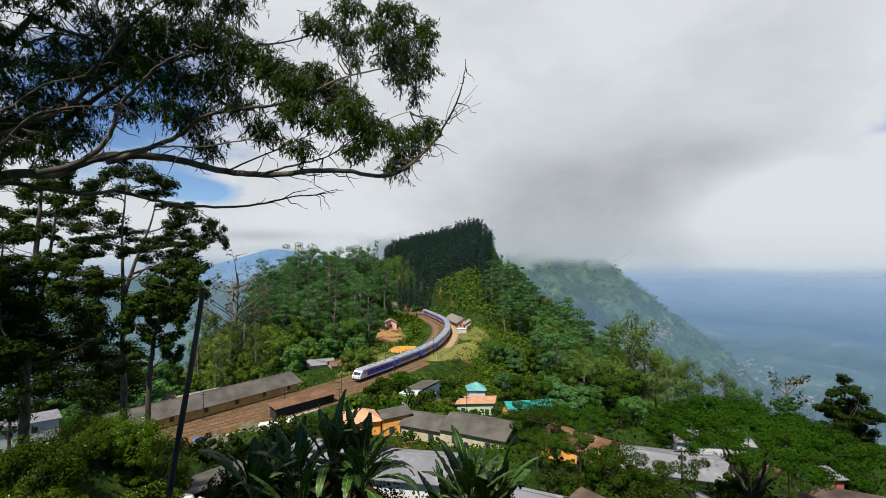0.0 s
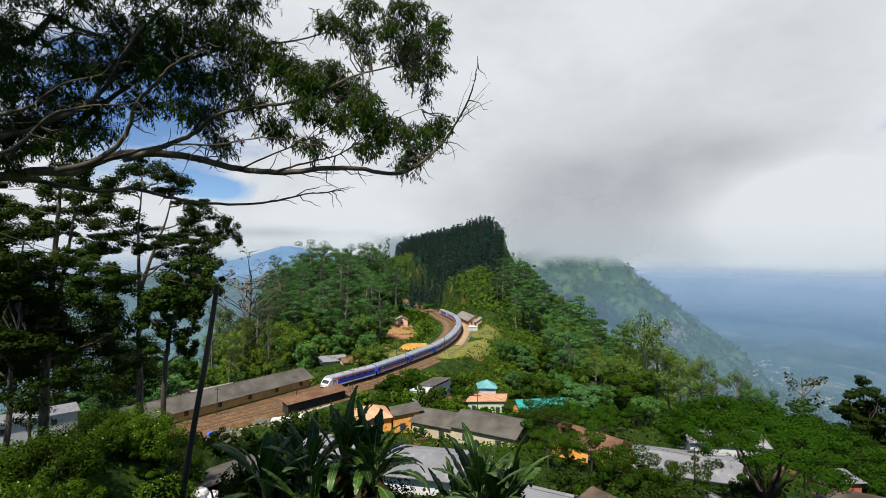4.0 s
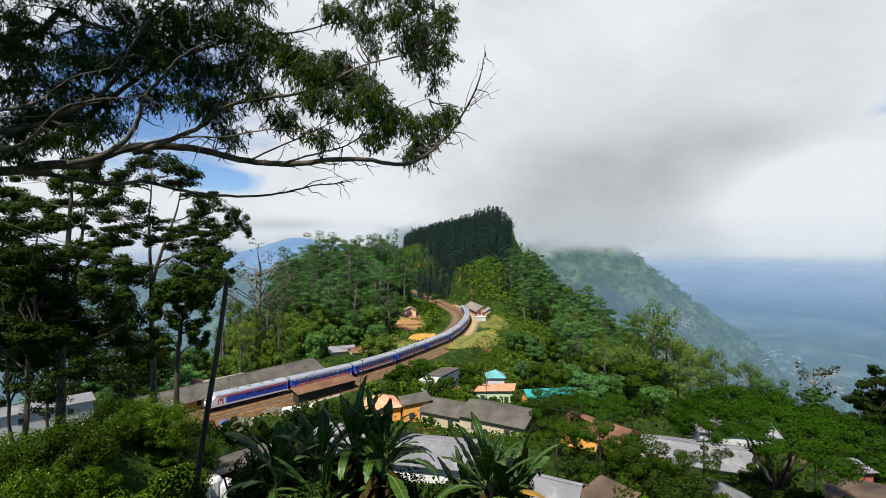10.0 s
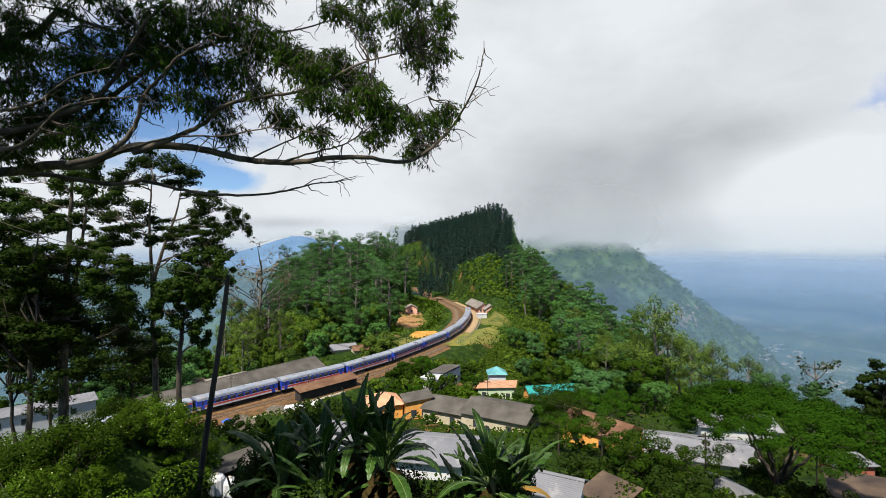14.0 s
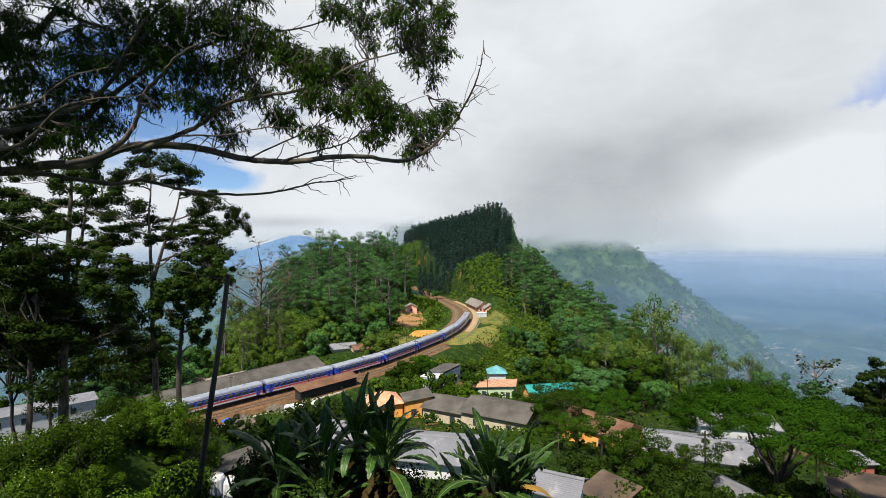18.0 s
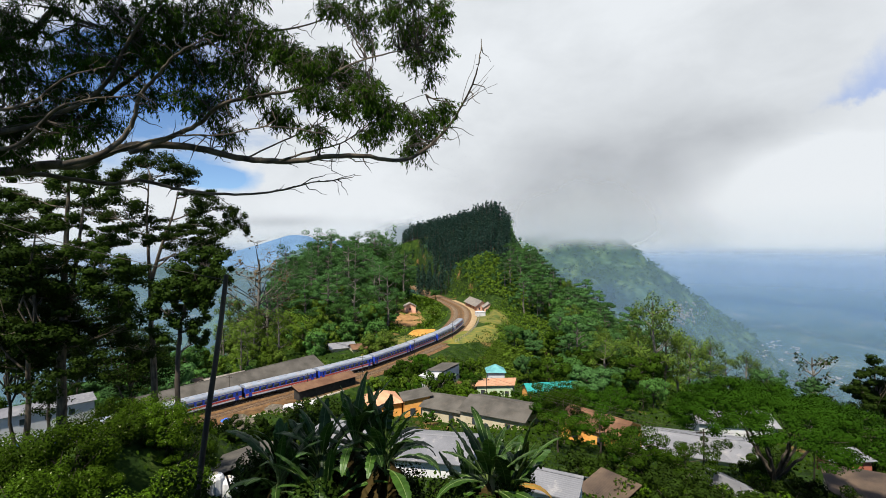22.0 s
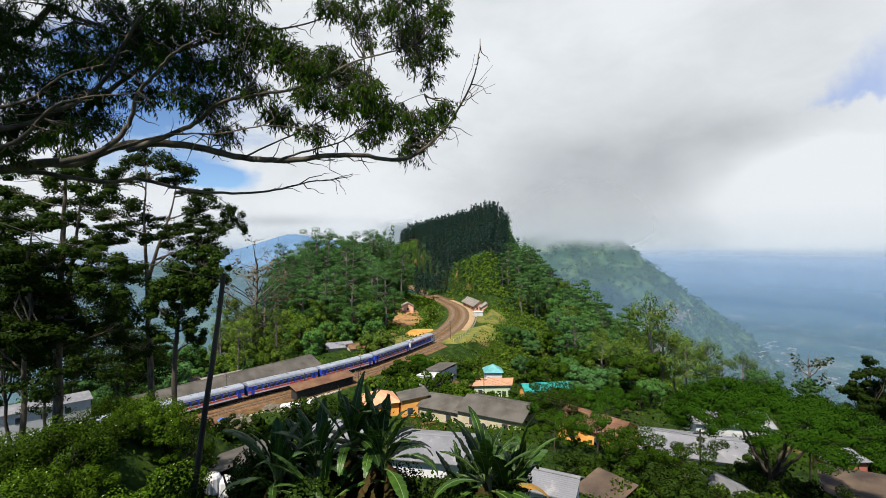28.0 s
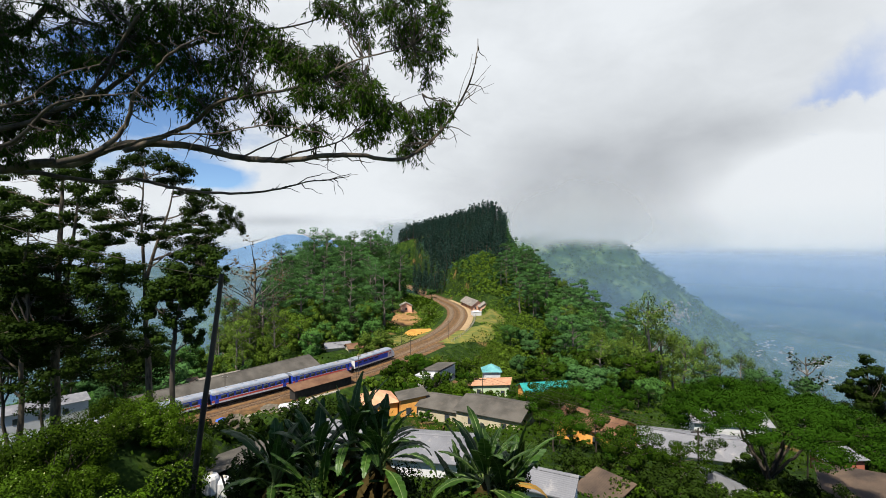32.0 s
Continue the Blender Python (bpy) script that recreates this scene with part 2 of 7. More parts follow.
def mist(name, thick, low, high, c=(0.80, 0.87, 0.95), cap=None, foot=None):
    """Hazy air as a tinted sheet: lets most of the view through, thinning out between the heights low and high."""
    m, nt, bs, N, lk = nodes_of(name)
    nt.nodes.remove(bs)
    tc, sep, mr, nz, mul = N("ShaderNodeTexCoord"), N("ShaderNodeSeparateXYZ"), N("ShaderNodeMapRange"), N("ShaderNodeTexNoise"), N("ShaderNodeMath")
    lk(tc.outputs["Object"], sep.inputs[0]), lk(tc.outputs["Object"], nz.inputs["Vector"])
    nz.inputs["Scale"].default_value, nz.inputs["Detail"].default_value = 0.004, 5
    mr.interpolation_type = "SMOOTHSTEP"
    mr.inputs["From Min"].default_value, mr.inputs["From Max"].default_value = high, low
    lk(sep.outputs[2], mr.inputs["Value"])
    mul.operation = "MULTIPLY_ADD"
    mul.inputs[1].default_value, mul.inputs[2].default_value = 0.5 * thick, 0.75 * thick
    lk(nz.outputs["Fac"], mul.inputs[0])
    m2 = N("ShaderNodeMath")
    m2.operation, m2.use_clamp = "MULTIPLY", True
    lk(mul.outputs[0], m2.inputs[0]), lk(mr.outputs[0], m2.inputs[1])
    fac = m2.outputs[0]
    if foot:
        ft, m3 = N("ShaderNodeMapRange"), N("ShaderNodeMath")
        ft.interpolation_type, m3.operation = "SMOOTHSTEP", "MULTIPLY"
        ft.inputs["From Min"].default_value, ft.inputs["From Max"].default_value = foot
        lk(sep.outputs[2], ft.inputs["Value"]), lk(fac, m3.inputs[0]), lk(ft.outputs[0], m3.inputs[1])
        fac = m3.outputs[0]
    if cap:
        x0, sx, z0, z1, d0, d1 = cap
        a, b, e, g, h = (N("ShaderNodeMath") for k in range(5))
        a.operation, b.operation, e.operation, g.operation, h.operation = "SUBTRACT", "DIVIDE", "MULTIPLY", "MULTIPLY", "EXPONENT"
        lk(sep.outputs[0], a.inputs[0])
        a.inputs[1].default_value = x0
        lk(a.outputs[0], b.inputs[0])
        b.inputs[1].default_value = sx
        lk(b.outputs[0], e.inputs[0]), lk(b.outputs[0], e.inputs[1])
        lk(e.outputs[0], g.inputs[0])
        g.inputs[1].default_value = -1.0
        lk(g.outputs[0], h.inputs[0])
        n2, w, up, dn = N("ShaderNodeTexNoise"), N("ShaderNodeMath"), N("ShaderNodeMapRange"), N("ShaderNodeMapRange")
        n2.inputs["Scale"].default_value, n2.inputs["Detail"].default_value = 0.012, 7
        lk(tc.outputs["Object"], n2.inputs["Vector"])
        w.operation = "MULTIPLY_ADD"
        w.inputs[1].default_value = 60
        lk(n2.outputs["Fac"], w.inputs[0]), lk(sep.outputs[2], w.inputs[2])
        up.interpolation_type = dn.interpolation_type = "SMOOTHSTEP"
        up.inputs["From Min"].default_value, up.inputs["From Max"].default_value = z0 + 30, z1 + 30
        dn.inputs["From Min"].default_value, dn.inputs["From Max"].default_value = d1 + 30, d0 + 30
        lk(w.outputs[0], up.inputs["Value"]), lk(w.outputs[0], dn.inputs["Value"])
        k1, k2, mx = N("ShaderNodeMath"), N("ShaderNodeMath"), N("ShaderNodeMath")
        k1.operation, k2.operation, mx.operation = "MULTIPLY", "MULTIPLY", "MAXIMUM"
        lk(up.outputs[0], k1.inputs[0]), lk(dn.outputs[0], k1.inputs[1]), lk(k1.outputs[0], k2.inputs[0]), lk(h.outputs[0], k2.inputs[1])
        lk(k2.outputs[0], mx.inputs[0]), lk(fac, mx.inputs[1])
        fac = mx.outputs[0]
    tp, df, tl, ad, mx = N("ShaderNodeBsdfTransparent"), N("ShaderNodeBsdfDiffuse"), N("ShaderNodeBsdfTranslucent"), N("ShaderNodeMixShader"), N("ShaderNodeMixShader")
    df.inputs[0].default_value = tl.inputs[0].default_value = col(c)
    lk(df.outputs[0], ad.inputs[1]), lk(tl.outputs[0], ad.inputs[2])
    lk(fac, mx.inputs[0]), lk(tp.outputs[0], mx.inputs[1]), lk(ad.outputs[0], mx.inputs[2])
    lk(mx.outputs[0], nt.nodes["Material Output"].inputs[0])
    return m


MAT = {
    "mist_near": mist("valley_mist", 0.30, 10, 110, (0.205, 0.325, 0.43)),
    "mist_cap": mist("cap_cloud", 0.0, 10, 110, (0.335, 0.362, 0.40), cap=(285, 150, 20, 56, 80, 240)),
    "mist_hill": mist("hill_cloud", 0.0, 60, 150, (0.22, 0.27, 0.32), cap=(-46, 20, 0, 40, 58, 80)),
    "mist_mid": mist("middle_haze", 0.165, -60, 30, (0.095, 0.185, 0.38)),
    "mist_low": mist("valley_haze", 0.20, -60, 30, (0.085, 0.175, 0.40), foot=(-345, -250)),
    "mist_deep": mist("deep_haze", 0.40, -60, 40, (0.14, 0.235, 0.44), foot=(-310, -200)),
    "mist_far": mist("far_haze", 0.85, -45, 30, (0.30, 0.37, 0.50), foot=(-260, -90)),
    # the blue is distance haze put into the base colour
    "range": surface("far_range_haze_blue", (0.045, 0.10, 0.20), (0.075, 0.145, 0.26), 0.95, 0.004, 0.03, 0.0),
    "land": land(),
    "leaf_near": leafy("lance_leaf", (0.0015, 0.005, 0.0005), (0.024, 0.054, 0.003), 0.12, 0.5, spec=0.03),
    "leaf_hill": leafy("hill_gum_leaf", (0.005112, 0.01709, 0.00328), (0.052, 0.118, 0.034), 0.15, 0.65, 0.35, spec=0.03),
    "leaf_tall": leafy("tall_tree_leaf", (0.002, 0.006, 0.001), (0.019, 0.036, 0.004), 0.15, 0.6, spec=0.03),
    "leaf_broad": leafy("broad_crown_leaf", (0.006532, 0.02251, 0.002096), (0.060, 0.138, 0.030), 0.18, 0.65, 0.4, spec=0.03),
    "leaf_pale": leafy("pale_crown_leaf", (0.01921, 0.04307, 0.005322), (0.08778, 0.1353, 0.01996), 0.22, 0.65, 0.3, spec=0.03),
    "leaf_pine": leafy("pine_needles", (0.004, 0.0115, 0.009), (0.020, 0.044, 0.034), 0.06, 0.8, spec=0.03),
    "leaf_umbrella": leafy("umbrella_tree_leaf", (0.001, 0.005, 0.0006), (0.022, 0.060, 0.003), 0.12, 0.8, 0.3, spec=0.03),
    "leaf_bush": leafy("shrub_leaf", (0.003, 0.009, 0.0008), (0.036, 0.070, 0.0035), 0.10, 0.8, 0.55, spec=0.03, tint=(0.30, 0.33, 0.16), tint_part=0.02),
    "leaf_tea": leafy("tea_leaf", (0.0133, 0.03166, 0.001727), (0.084, 0.138, 0.014), 0.22, 0.5, 0.25, spec=0.03),
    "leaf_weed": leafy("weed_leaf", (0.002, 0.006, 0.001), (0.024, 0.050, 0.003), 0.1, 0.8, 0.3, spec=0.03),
    "leaf_dry": leafy("dry_leaf", (0.03, 0.022, 0.012), (0.075, 0.05, 0.024), 0.2, 0.8, spec=0.03),
    "banana": leafy("banana_leaf", (0.003, 0.012, 0.001), (0.034, 0.078, 0.010), 0.14, 0.42, 0.4, spec=0.22),
    "banana_dead": leafy("withered_banana_leaf", (0.30, 0.14, 0.02), (0.42, 0.22, 0.04), 0.3, 0.7),
    "banana_dark": leafy("dry_brown_leaf", (0.012, 0.010, 0.004), (0.05, 0.035, 0.012), 0.2, 0.8, spec=0.03),
    "banana_stem": surface("banana_stem", (0.06, 0.09, 0.03), (0.16, 0.13, 0.06), 0.6, 3, 20, 0.3),
    "rib": surface("leaf_rib", (0.088, 0.132, 0.033), (0.121, 0.165, 0.0495), 0.5, 3, 20, 0.1),
    "bark": surface("bark", (0.018, 0.014, 0.010), (0.07, 0.055, 0.04), 0.9, 2.0, 30, 0.5, stretch=(1, 1, 0.25)),
    "bark_pale": surface("pale_bark", (0.05, 0.044, 0.036), (0.16, 0.14, 0.115), 0.85, 2.0, 30, 0.4, stretch=(1, 1, 0.3)),
    "bark_tan": surface("tan_bark", (0.022, 0.016, 0.011), (0.115, 0.09, 0.06), 0.85, 3.0, 30, 0.4, stretch=(1, 1, 0.3)),
    "pole": surface("tarred_wood", (0.018, 0.014, 0.011), (0.05, 0.04, 0.03), 0.9, 2, 40, 0.4, stretch=(1, 1, 0.2)),
    "ballast": surface("ballast", (0.07, 0.036, 0.014), (0.16, 0.085, 0.032), 0.95, 0.7, 14, 0.8, grime=(0.08, 0.05, 0.03)),
    "earth": surface("orange_earth", (0.052, 0.026, 0.009), (0.110, 0.056, 0.018), 0.95, 0.5, 9, 0.5, grime=(0.16, 0.13, 0.04)),
    "rubble": surface("rubble", (0.0385, 0.03025, 0.022), (0.132, 0.11, 0.0825), 0.95, 1.2, 6, 1.0, grime=(0.04, 0.05, 0.015)),
    "bright_earth": surface("fresh_orange_earth", (0.20, 0.10, 0.035), (0.34, 0.185, 0.07), 0.95, 0.5, 9, 0.5, grime=(0.14, 0.11, 0.03)),
    "field": surface("dry_yellow_field", (0.34, 0.16, 0.025), (0.46, 0.24, 0.045), 0.95, 0.4, 9, 0.4),
    "sleeper": surface("sleeper", (0.09, 0.06, 0.036), (0.17, 0.122, 0.078), 0.9, 1.2, 20, 0.4, vary=0.3),
    "rail": surface("rusty_rail", (0.12, 0.06, 0.035), (0.22, 0.13, 0.08), 0.5, 3, 20, 0.1, metal=0.5),
    "concrete": surface("old_concrete", (0.30, 0.27, 0.22), (0.46, 0.42, 0.35), 0.9, 0.6, 18, 0.3, grime=(0.12, 0.10, 0.07)),
    "roof_grey": surface("grey_cement_sheet", (0.046, 0.041, 0.034), (0.088, 0.079, 0.068), 0.85, 0.35, 12, 0.2, grime=(0.09, 0.075, 0.06), waves=2.2),
    "roof_stone": surface("weathered_tile", (0.14, 0.125, 0.11), (0.25, 0.22, 0.19), 0.85, 0.5, 10, 0.3, grime=(0.10, 0.075, 0.055), waves=3),
    "roof_white": surface("pale_metal_sheet", (0.125, 0.126, 0.138), (0.18, 0.18, 0.195), 0.5, 0.3, 10, 0.1, grime=(0.30, 0.28, 0.27), waves=2.2),
    "roof_rust": surface("rusty_sheet", (0.09166, 0.03894, 0.01833), (0.165, 0.08705, 0.04582), 0.8, 0.5, 10, 0.2, grime=(0.10, 0.05, 0.03), waves=2.2),
    "roof_brown": surface("brown_sheet", (0.032, 0.021, 0.015), (0.085, 0.056, 0.036), 0.8, 0.4, 10, 0.2, grime=(0.05, 0.035, 0.025), waves=2.2),
    "roof_teal": surface("teal_sheet", (0.01273, 0.21, 0.1846), (0.02546, 0.2673, 0.2355), 0.5, 0.5, 10, 0.1, waves=2.2),
    "roof_bluegreen": surface("blue_green_tile", (0.0602, 0.215, 0.2322), (0.1118, 0.3096, 0.3182), 0.6, 0.8, 10, 0.2, waves=3),
    "roof_orange": surface("salmon_tile", (0.3946, 0.1909, 0.1018), (0.4837, 0.2673, 0.1591), 0.75, 0.6, 10, 0.2, waves=3),
    "wall_white": surface("white_plaster", (0.4372, 0.4372, 0.4513), (0.536, 0.536, 0.5501), 0.85, 0.5, 15, 0.1, grime=(0.40, 0.37, 0.32), grime_at=0.68),
    "wall_cream": surface("cream_plaster", (0.3879, 0.3314, 0.2257), (0.4654, 0.409, 0.2962), 0.85, 0.5, 15, 0.1, grime=(0.30, 0.24, 0.16)),
    "wall_yellow": surface("yellow_plaster", (0.473, 0.3096, 0.086), (0.5848, 0.4042, 0.1376), 0.85, 0.5, 15, 0.1, grime=(0.28, 0.20, 0.10)),
    "wall_orange": surface("orange_plaster", (0.602, 0.258, 0.0516), (0.731, 0.3612, 0.086), 0.85, 0.5, 15, 0.1, grime=(0.36, 0.18, 0.08)),
    "wall_pink": surface("salmon_plaster", (0.5504, 0.2838, 0.1892), (0.6536, 0.3784, 0.2666), 0.85, 0.5, 15, 0.1, grime=(0.30, 0.17, 0.12)),
    "wall_green": surface("pale_green_plaster", (0.2821, 0.3526, 0.2257), (0.3526, 0.4231, 0.2821), 0.85, 0.5, 15, 0.1, grime=(0.24, 0.26, 0.18)),
    "wall_red": surface("red_brown_plaster", (0.1892, 0.0516, 0.0344), (0.2752, 0.086, 0.0516), 0.85, 0.5, 15, 0.1),
    "wood": surface("old_timber", (0.10, 0.065, 0.04), (0.20, 0.13, 0.08), 0.85, 1.5, 25, 0.3, stretch=(1, 1, 0.2)),
    "dark": surface("shelter_shade_black", (0.012, 0.011, 0.010), (0.03, 0.027, 0.024), 0.9, 1, 10, 0.1),
    "blue_paint": surface("blue_paint", (0.02, 0.045, 0.34), (0.03, 0.06, 0.44), 0.4, 0.4, 8, 0.02),
    "car_blue": surface("coach_blue", (0.01505, 0.0387, 0.2924), (0.02365, 0.06192, 0.4386), 0.32, 0.3, 6, 0.02, grime=(0.05, 0.045, 0.10), grime_at=0.66, vary=0.05),
    "car_white": surface("coach_white", (0.5161, 0.5161, 0.5328), (0.5994, 0.5994, 0.6078), 0.35, 0.3, 6, 0.02, grime=(0.42, 0.38, 0.34), vary=0.05),
    "car_red": surface("coach_red", (0.4515, 0.0516, 0.043), (0.559, 0.086, 0.0602), 0.35, 0.3, 6, 0.02, vary=0.05),
    "car_roof": surface("coach_roof", (0.161, 0.1858, 0.2353), (0.2353, 0.2601, 0.3096), 0.45, 0.35, 5, 0.05, grime=(0.27, 0.23, 0.20), grime_at=0.58, vary=0.1),
    "under": surface("underframe", (0.012, 0.011, 0.011), (0.035, 0.03, 0.027), 0.8, 1, 12, 0.2),
    "glass": glass("dark_glass"),
    "steel": surface("weathered_steel", (0.16, 0.14, 0.12), (0.28, 0.25, 0.22), 0.6, 1, 20, 0.1, metal=0.6),
    "grass": surface("yellowed_grass", (0.055, 0.080, 0.010), (0.165, 0.135, 0.022), 0.95, 0.35, 6, 0.8, grime=(0.05, 0.09, 0.015)),
    "sand": surface("sandy_path", (0.255, 0.17, 0.085), (0.357, 0.255, 0.1445), 0.95, 0.5, 9, 0.4, grime=(0.26, 0.17, 0.08)),
    "tarp": surface("blue_tarpaulin", (0.02, 0.07, 0.42), (0.04, 0.12, 0.55), 0.5, 1, 8, 0.3),
    "rock": surface("bare_rock", (0.06, 0.055, 0.045), (0.15, 0.13, 0.105), 0.95, 0.05, 0.5, 0.8),
}

# ---------- the lie of the land ----------
# centre line of the line that the train takes, from the far cutting round the bend to the near station yard
LINE = ((-35, 470), (-26, 437), (-19, 405), (-11, 378), (-1.5, 347), (6.5, 315), (13, 283), (13.5, 250), (9.2, 217), (2.3, 190), (-7, 169),
        (-15.5, 152), (-24, 138), (-34, 125.5), (-45.3, 112.8), (-53.5, 102.8), (-64, 90), (-78, 73), (-105, 40), (-140, 0), (-190, -58))


def catmull(pts, n=40):
    p = np.array(pts, float)
    q = np.vstack([2 * p[0] - p[1], p, 2 * p[-1] - p[-2]])
    t = (np.arange(n) / n)[:, None]
    out = []
    for i in range(1, len(q) - 2):
        a, b, c, d = q[i - 1], q[i], q[i + 1], q[i + 2]
        out.append(0.5 * (2 * b + (c - a) * t + (2 * a - 5 * b + 4 * c - d) * t ** 2 + (-a + 3 * b - 3 * c + d) * t ** 3))
    out.append(p[-1:])
    return np.vstack(out)


RAIL = catmull(LINE)
RAIL_S = np.r_[0, np.cumsum(np.linalg.norm(np.diff(RAIL, axis=0), axis=1))]


def on_line(s, side=0.0):
    """A place on the line, s metres from its far end, and the heading there."""
    s = np.asarray(s, float)
    x, y = np.interp(s, RAIL_S, RAIL[:, 0]), np.interp(s, RAIL_S, RAIL[:, 1])
    dx = np.interp(s + 1, RAIL_S, RAIL[:, 0]) - np.interp(s - 1, RAIL_S, RAIL[:, 0])
    dy = np.interp(s + 1, RAIL_S, RAIL[:, 1]) - np.interp(s - 1, RAIL_S, RAIL[:, 1])
    k = np.hypot(dx, dy)
    dx, dy = dx / k, dy / k
    return x - dy * side, y + dx * side, dx, dy      # side: positive towards the viewer's side of the line


def wave(x, y, k, seed):
    """Smooth unevenness between -1 and 1, made of a few crossing waves of wavelength k."""
    r = np.random.RandomState(seed)
    z = 0
    for i in range(7):
        a, f, p = r.uniform(0, 6.283), r.uniform(0.6, 1.9) * 6.283 / k, r.uniform(0, 6.283)
        z = z + np.sin((x * np.cos(a) + y * np.sin(a)) * f + p) * r.uniform(0.5, 1)
    return z / 4.0


def smax(a, b, k):
    h = np.clip(0.5 + 0.5 * (a - b) / k, 0, 1)
    return b + (a - b) * h + k * h * (1 - h)


def rail_gap(x, y):
    """Distance to the line and the side on which the place lies (positive: the outer, valley side)."""
    x, y = np.asarray(x, float), np.asarray(y, float)
    pts = RAIL[::8]
    best, side = np.full(x.shape, 1e9), np.zeros(x.shape)
    for a, b in zip(pts[:-1], pts[1:]):
        d = b - a
        t = np.clip(((x - a[0]) * d[0] + (y - a[1]) * d[1]) / (d @ d), 0, 1)
        ex, ey = x - a[0] - t * d[0], y - a[1] - t * d[1]
        g = np.hypot(ex, ey)
        near = g < best
        best = np.where(near, g, best)
        side = np.where(near, np.sign(d[0] * ey - d[1] * ex), side)
    return best, side


def height(x, y):
    x, y = np.asarray(x, float), np.asarray(y, float)
    r = np.hypot(x, y)
    knoll = np.interp(r, (0, 2.5, 8, 13, 25, 45, 70, 100, 130, 160, 220, 400, 800, 1400), (34.3, 33.6, 31, 27.8, 21.5, 14.5, 8, 2.0, -3.5, -9, -26, -90, -230, -400))
    knoll = knoll + np.where(y < -5, np.clip(-(y + 5) * 0.25, 0, 18), 0)            # the slope goes on up behind
    spur = np.where(x > -23, np.exp(-((x + 23) / 4.0) ** 2), np.exp(-((x + 23) / 16) ** 2))
    knoll = knoll + 7.6 * spur * np.exp(-((y - 38) / 13) ** 2)      # spur with shrubs
    g, side = rail_gap(x, y)
    # crest of the main hill
    yc = (120, 200, 250, 300, 340, 380, 430, 480, 560, 700, 900, 1200)
    xc = np.interp(y, yc, (0, 14, 30, 38, 36, 40, 50, 55, 46, -30, -130, -260))
    zc = np.interp(y, yc, (-3, -1.5, 3, 15, 29, 33, 50, 66, 64, 58, 40, -20))
    right = x - xc
    steep = np.interp(y, (150, 220, 320, 420), (0.22, 0.30, 0.62, 0.85))
    cliff = np.clip((y - 400) / 60, 0, 1) * 0.7 * np.clip(right - 12, 0, 30)
    left = np.interp(y, (330, 390, 450, 620), (0.42, 0.55, 0.32, 0.30))
    crest = np.where(right > 0, zc - steep * right - cliff - 0.0006 * right ** 2 * (y < 300), zc - left * np.maximum(0, -right - 4))
    # wooded hill inside the bend
    wood = 24 * np.exp(-((x + 62) / 58) ** 2 - ((y - 315) / 85) ** 2) - 5
    wood = wood - 0.0022 * np.maximum(0, -x - 70) ** 2 - 0.15 * np.maximum(0, -x - 60) - 0.5 * np.maximum(0, x - 5) - 0.25 * np.maximum(0, y - 420)
    z = smax(smax(knoll, crest, 6), wood, 6)
    z = z - 0.9 * np.maximum(0, -x - 0.33 * y) * np.clip((y - 190) / 40, 0, 1)      # open valley beyond the yard
    z = z + wave(x, y, 38, 5) * np.clip((r - 20) / 60, 0, 1) * 0.9 + wave(x, y, 130, 6) * np.clip((r - 200) / 200, 0, 1) * 5
    # inside the bend: a level shelf
    shelf = np.exp(-((x + 14) / 26) ** 2 - ((y - 215) / 42) ** 2)
    z = z * (1 - shelf) + (-1.0) * shelf
    z = z - 5.0 * np.exp(-((x + 38) / 15) ** 2 - ((y - 87) / 9) ** 2)          # hollow below the yard
    # low ground inside the far end of the bend
    cap = -0.5 + 0.10 * np.maximum(0, g - 9)
    z = z - np.exp(-((x + 14) / 12) ** 2 - ((y - 328) / 38) ** 2) ** 0.5 * np.maximum(0, z - cap) * (side < 0)
    # formation of the line
    flat = np.clip((15 - g) / 6, 0, 1)
    flat = flat * flat * (3 - 2 * flat)
    z = z * (1 - flat) - 0.35 * flat
    # mountain behind, its ridge running down to the valley
    crest2 = np.interp(x, (-900, -300, 150, 330, 500, 560, 650, 760, 880, 1000, 1150, 1500), (-220, -60, 60, 66, 58, 8, -54, -115, -196, -304, -410, -470))
    z2 = crest2 - 0.62 * np.abs(y - 1300 - 0.25 * (x - 500)) + wave(x, y, 260, 8) * 20 + wave(x, y, 90, 9) * 7
    # valley floor and the blue range beyond
    floor = np.interp(y, (-5000, 300, 900, 2000, 4900), (-150, -330, -400, -300, -30)) + wave(x, y, 700, 3) * 22 + wave(x, y, 320, 13) * 15 * np.clip((y - 1400) / 500, 0, 1)
    blue = 60 * np.exp(-((x + 1050) / 200) ** 2 - ((y - 3500) / 260) ** 2) + 230 * np.exp(-((x + 880) / 560) ** 2 - ((y - 3600) / 420) ** 2) - 235 + wave(x, y, 420, 4) * 12
    far = smax(smax(z2, floor, 25), blue - 400 * np.clip((x + 300) / 500, 0, 1) - np.clip((3300 - y) * 0.9, 0, 600), 20)
    return smax(z, far, 10)

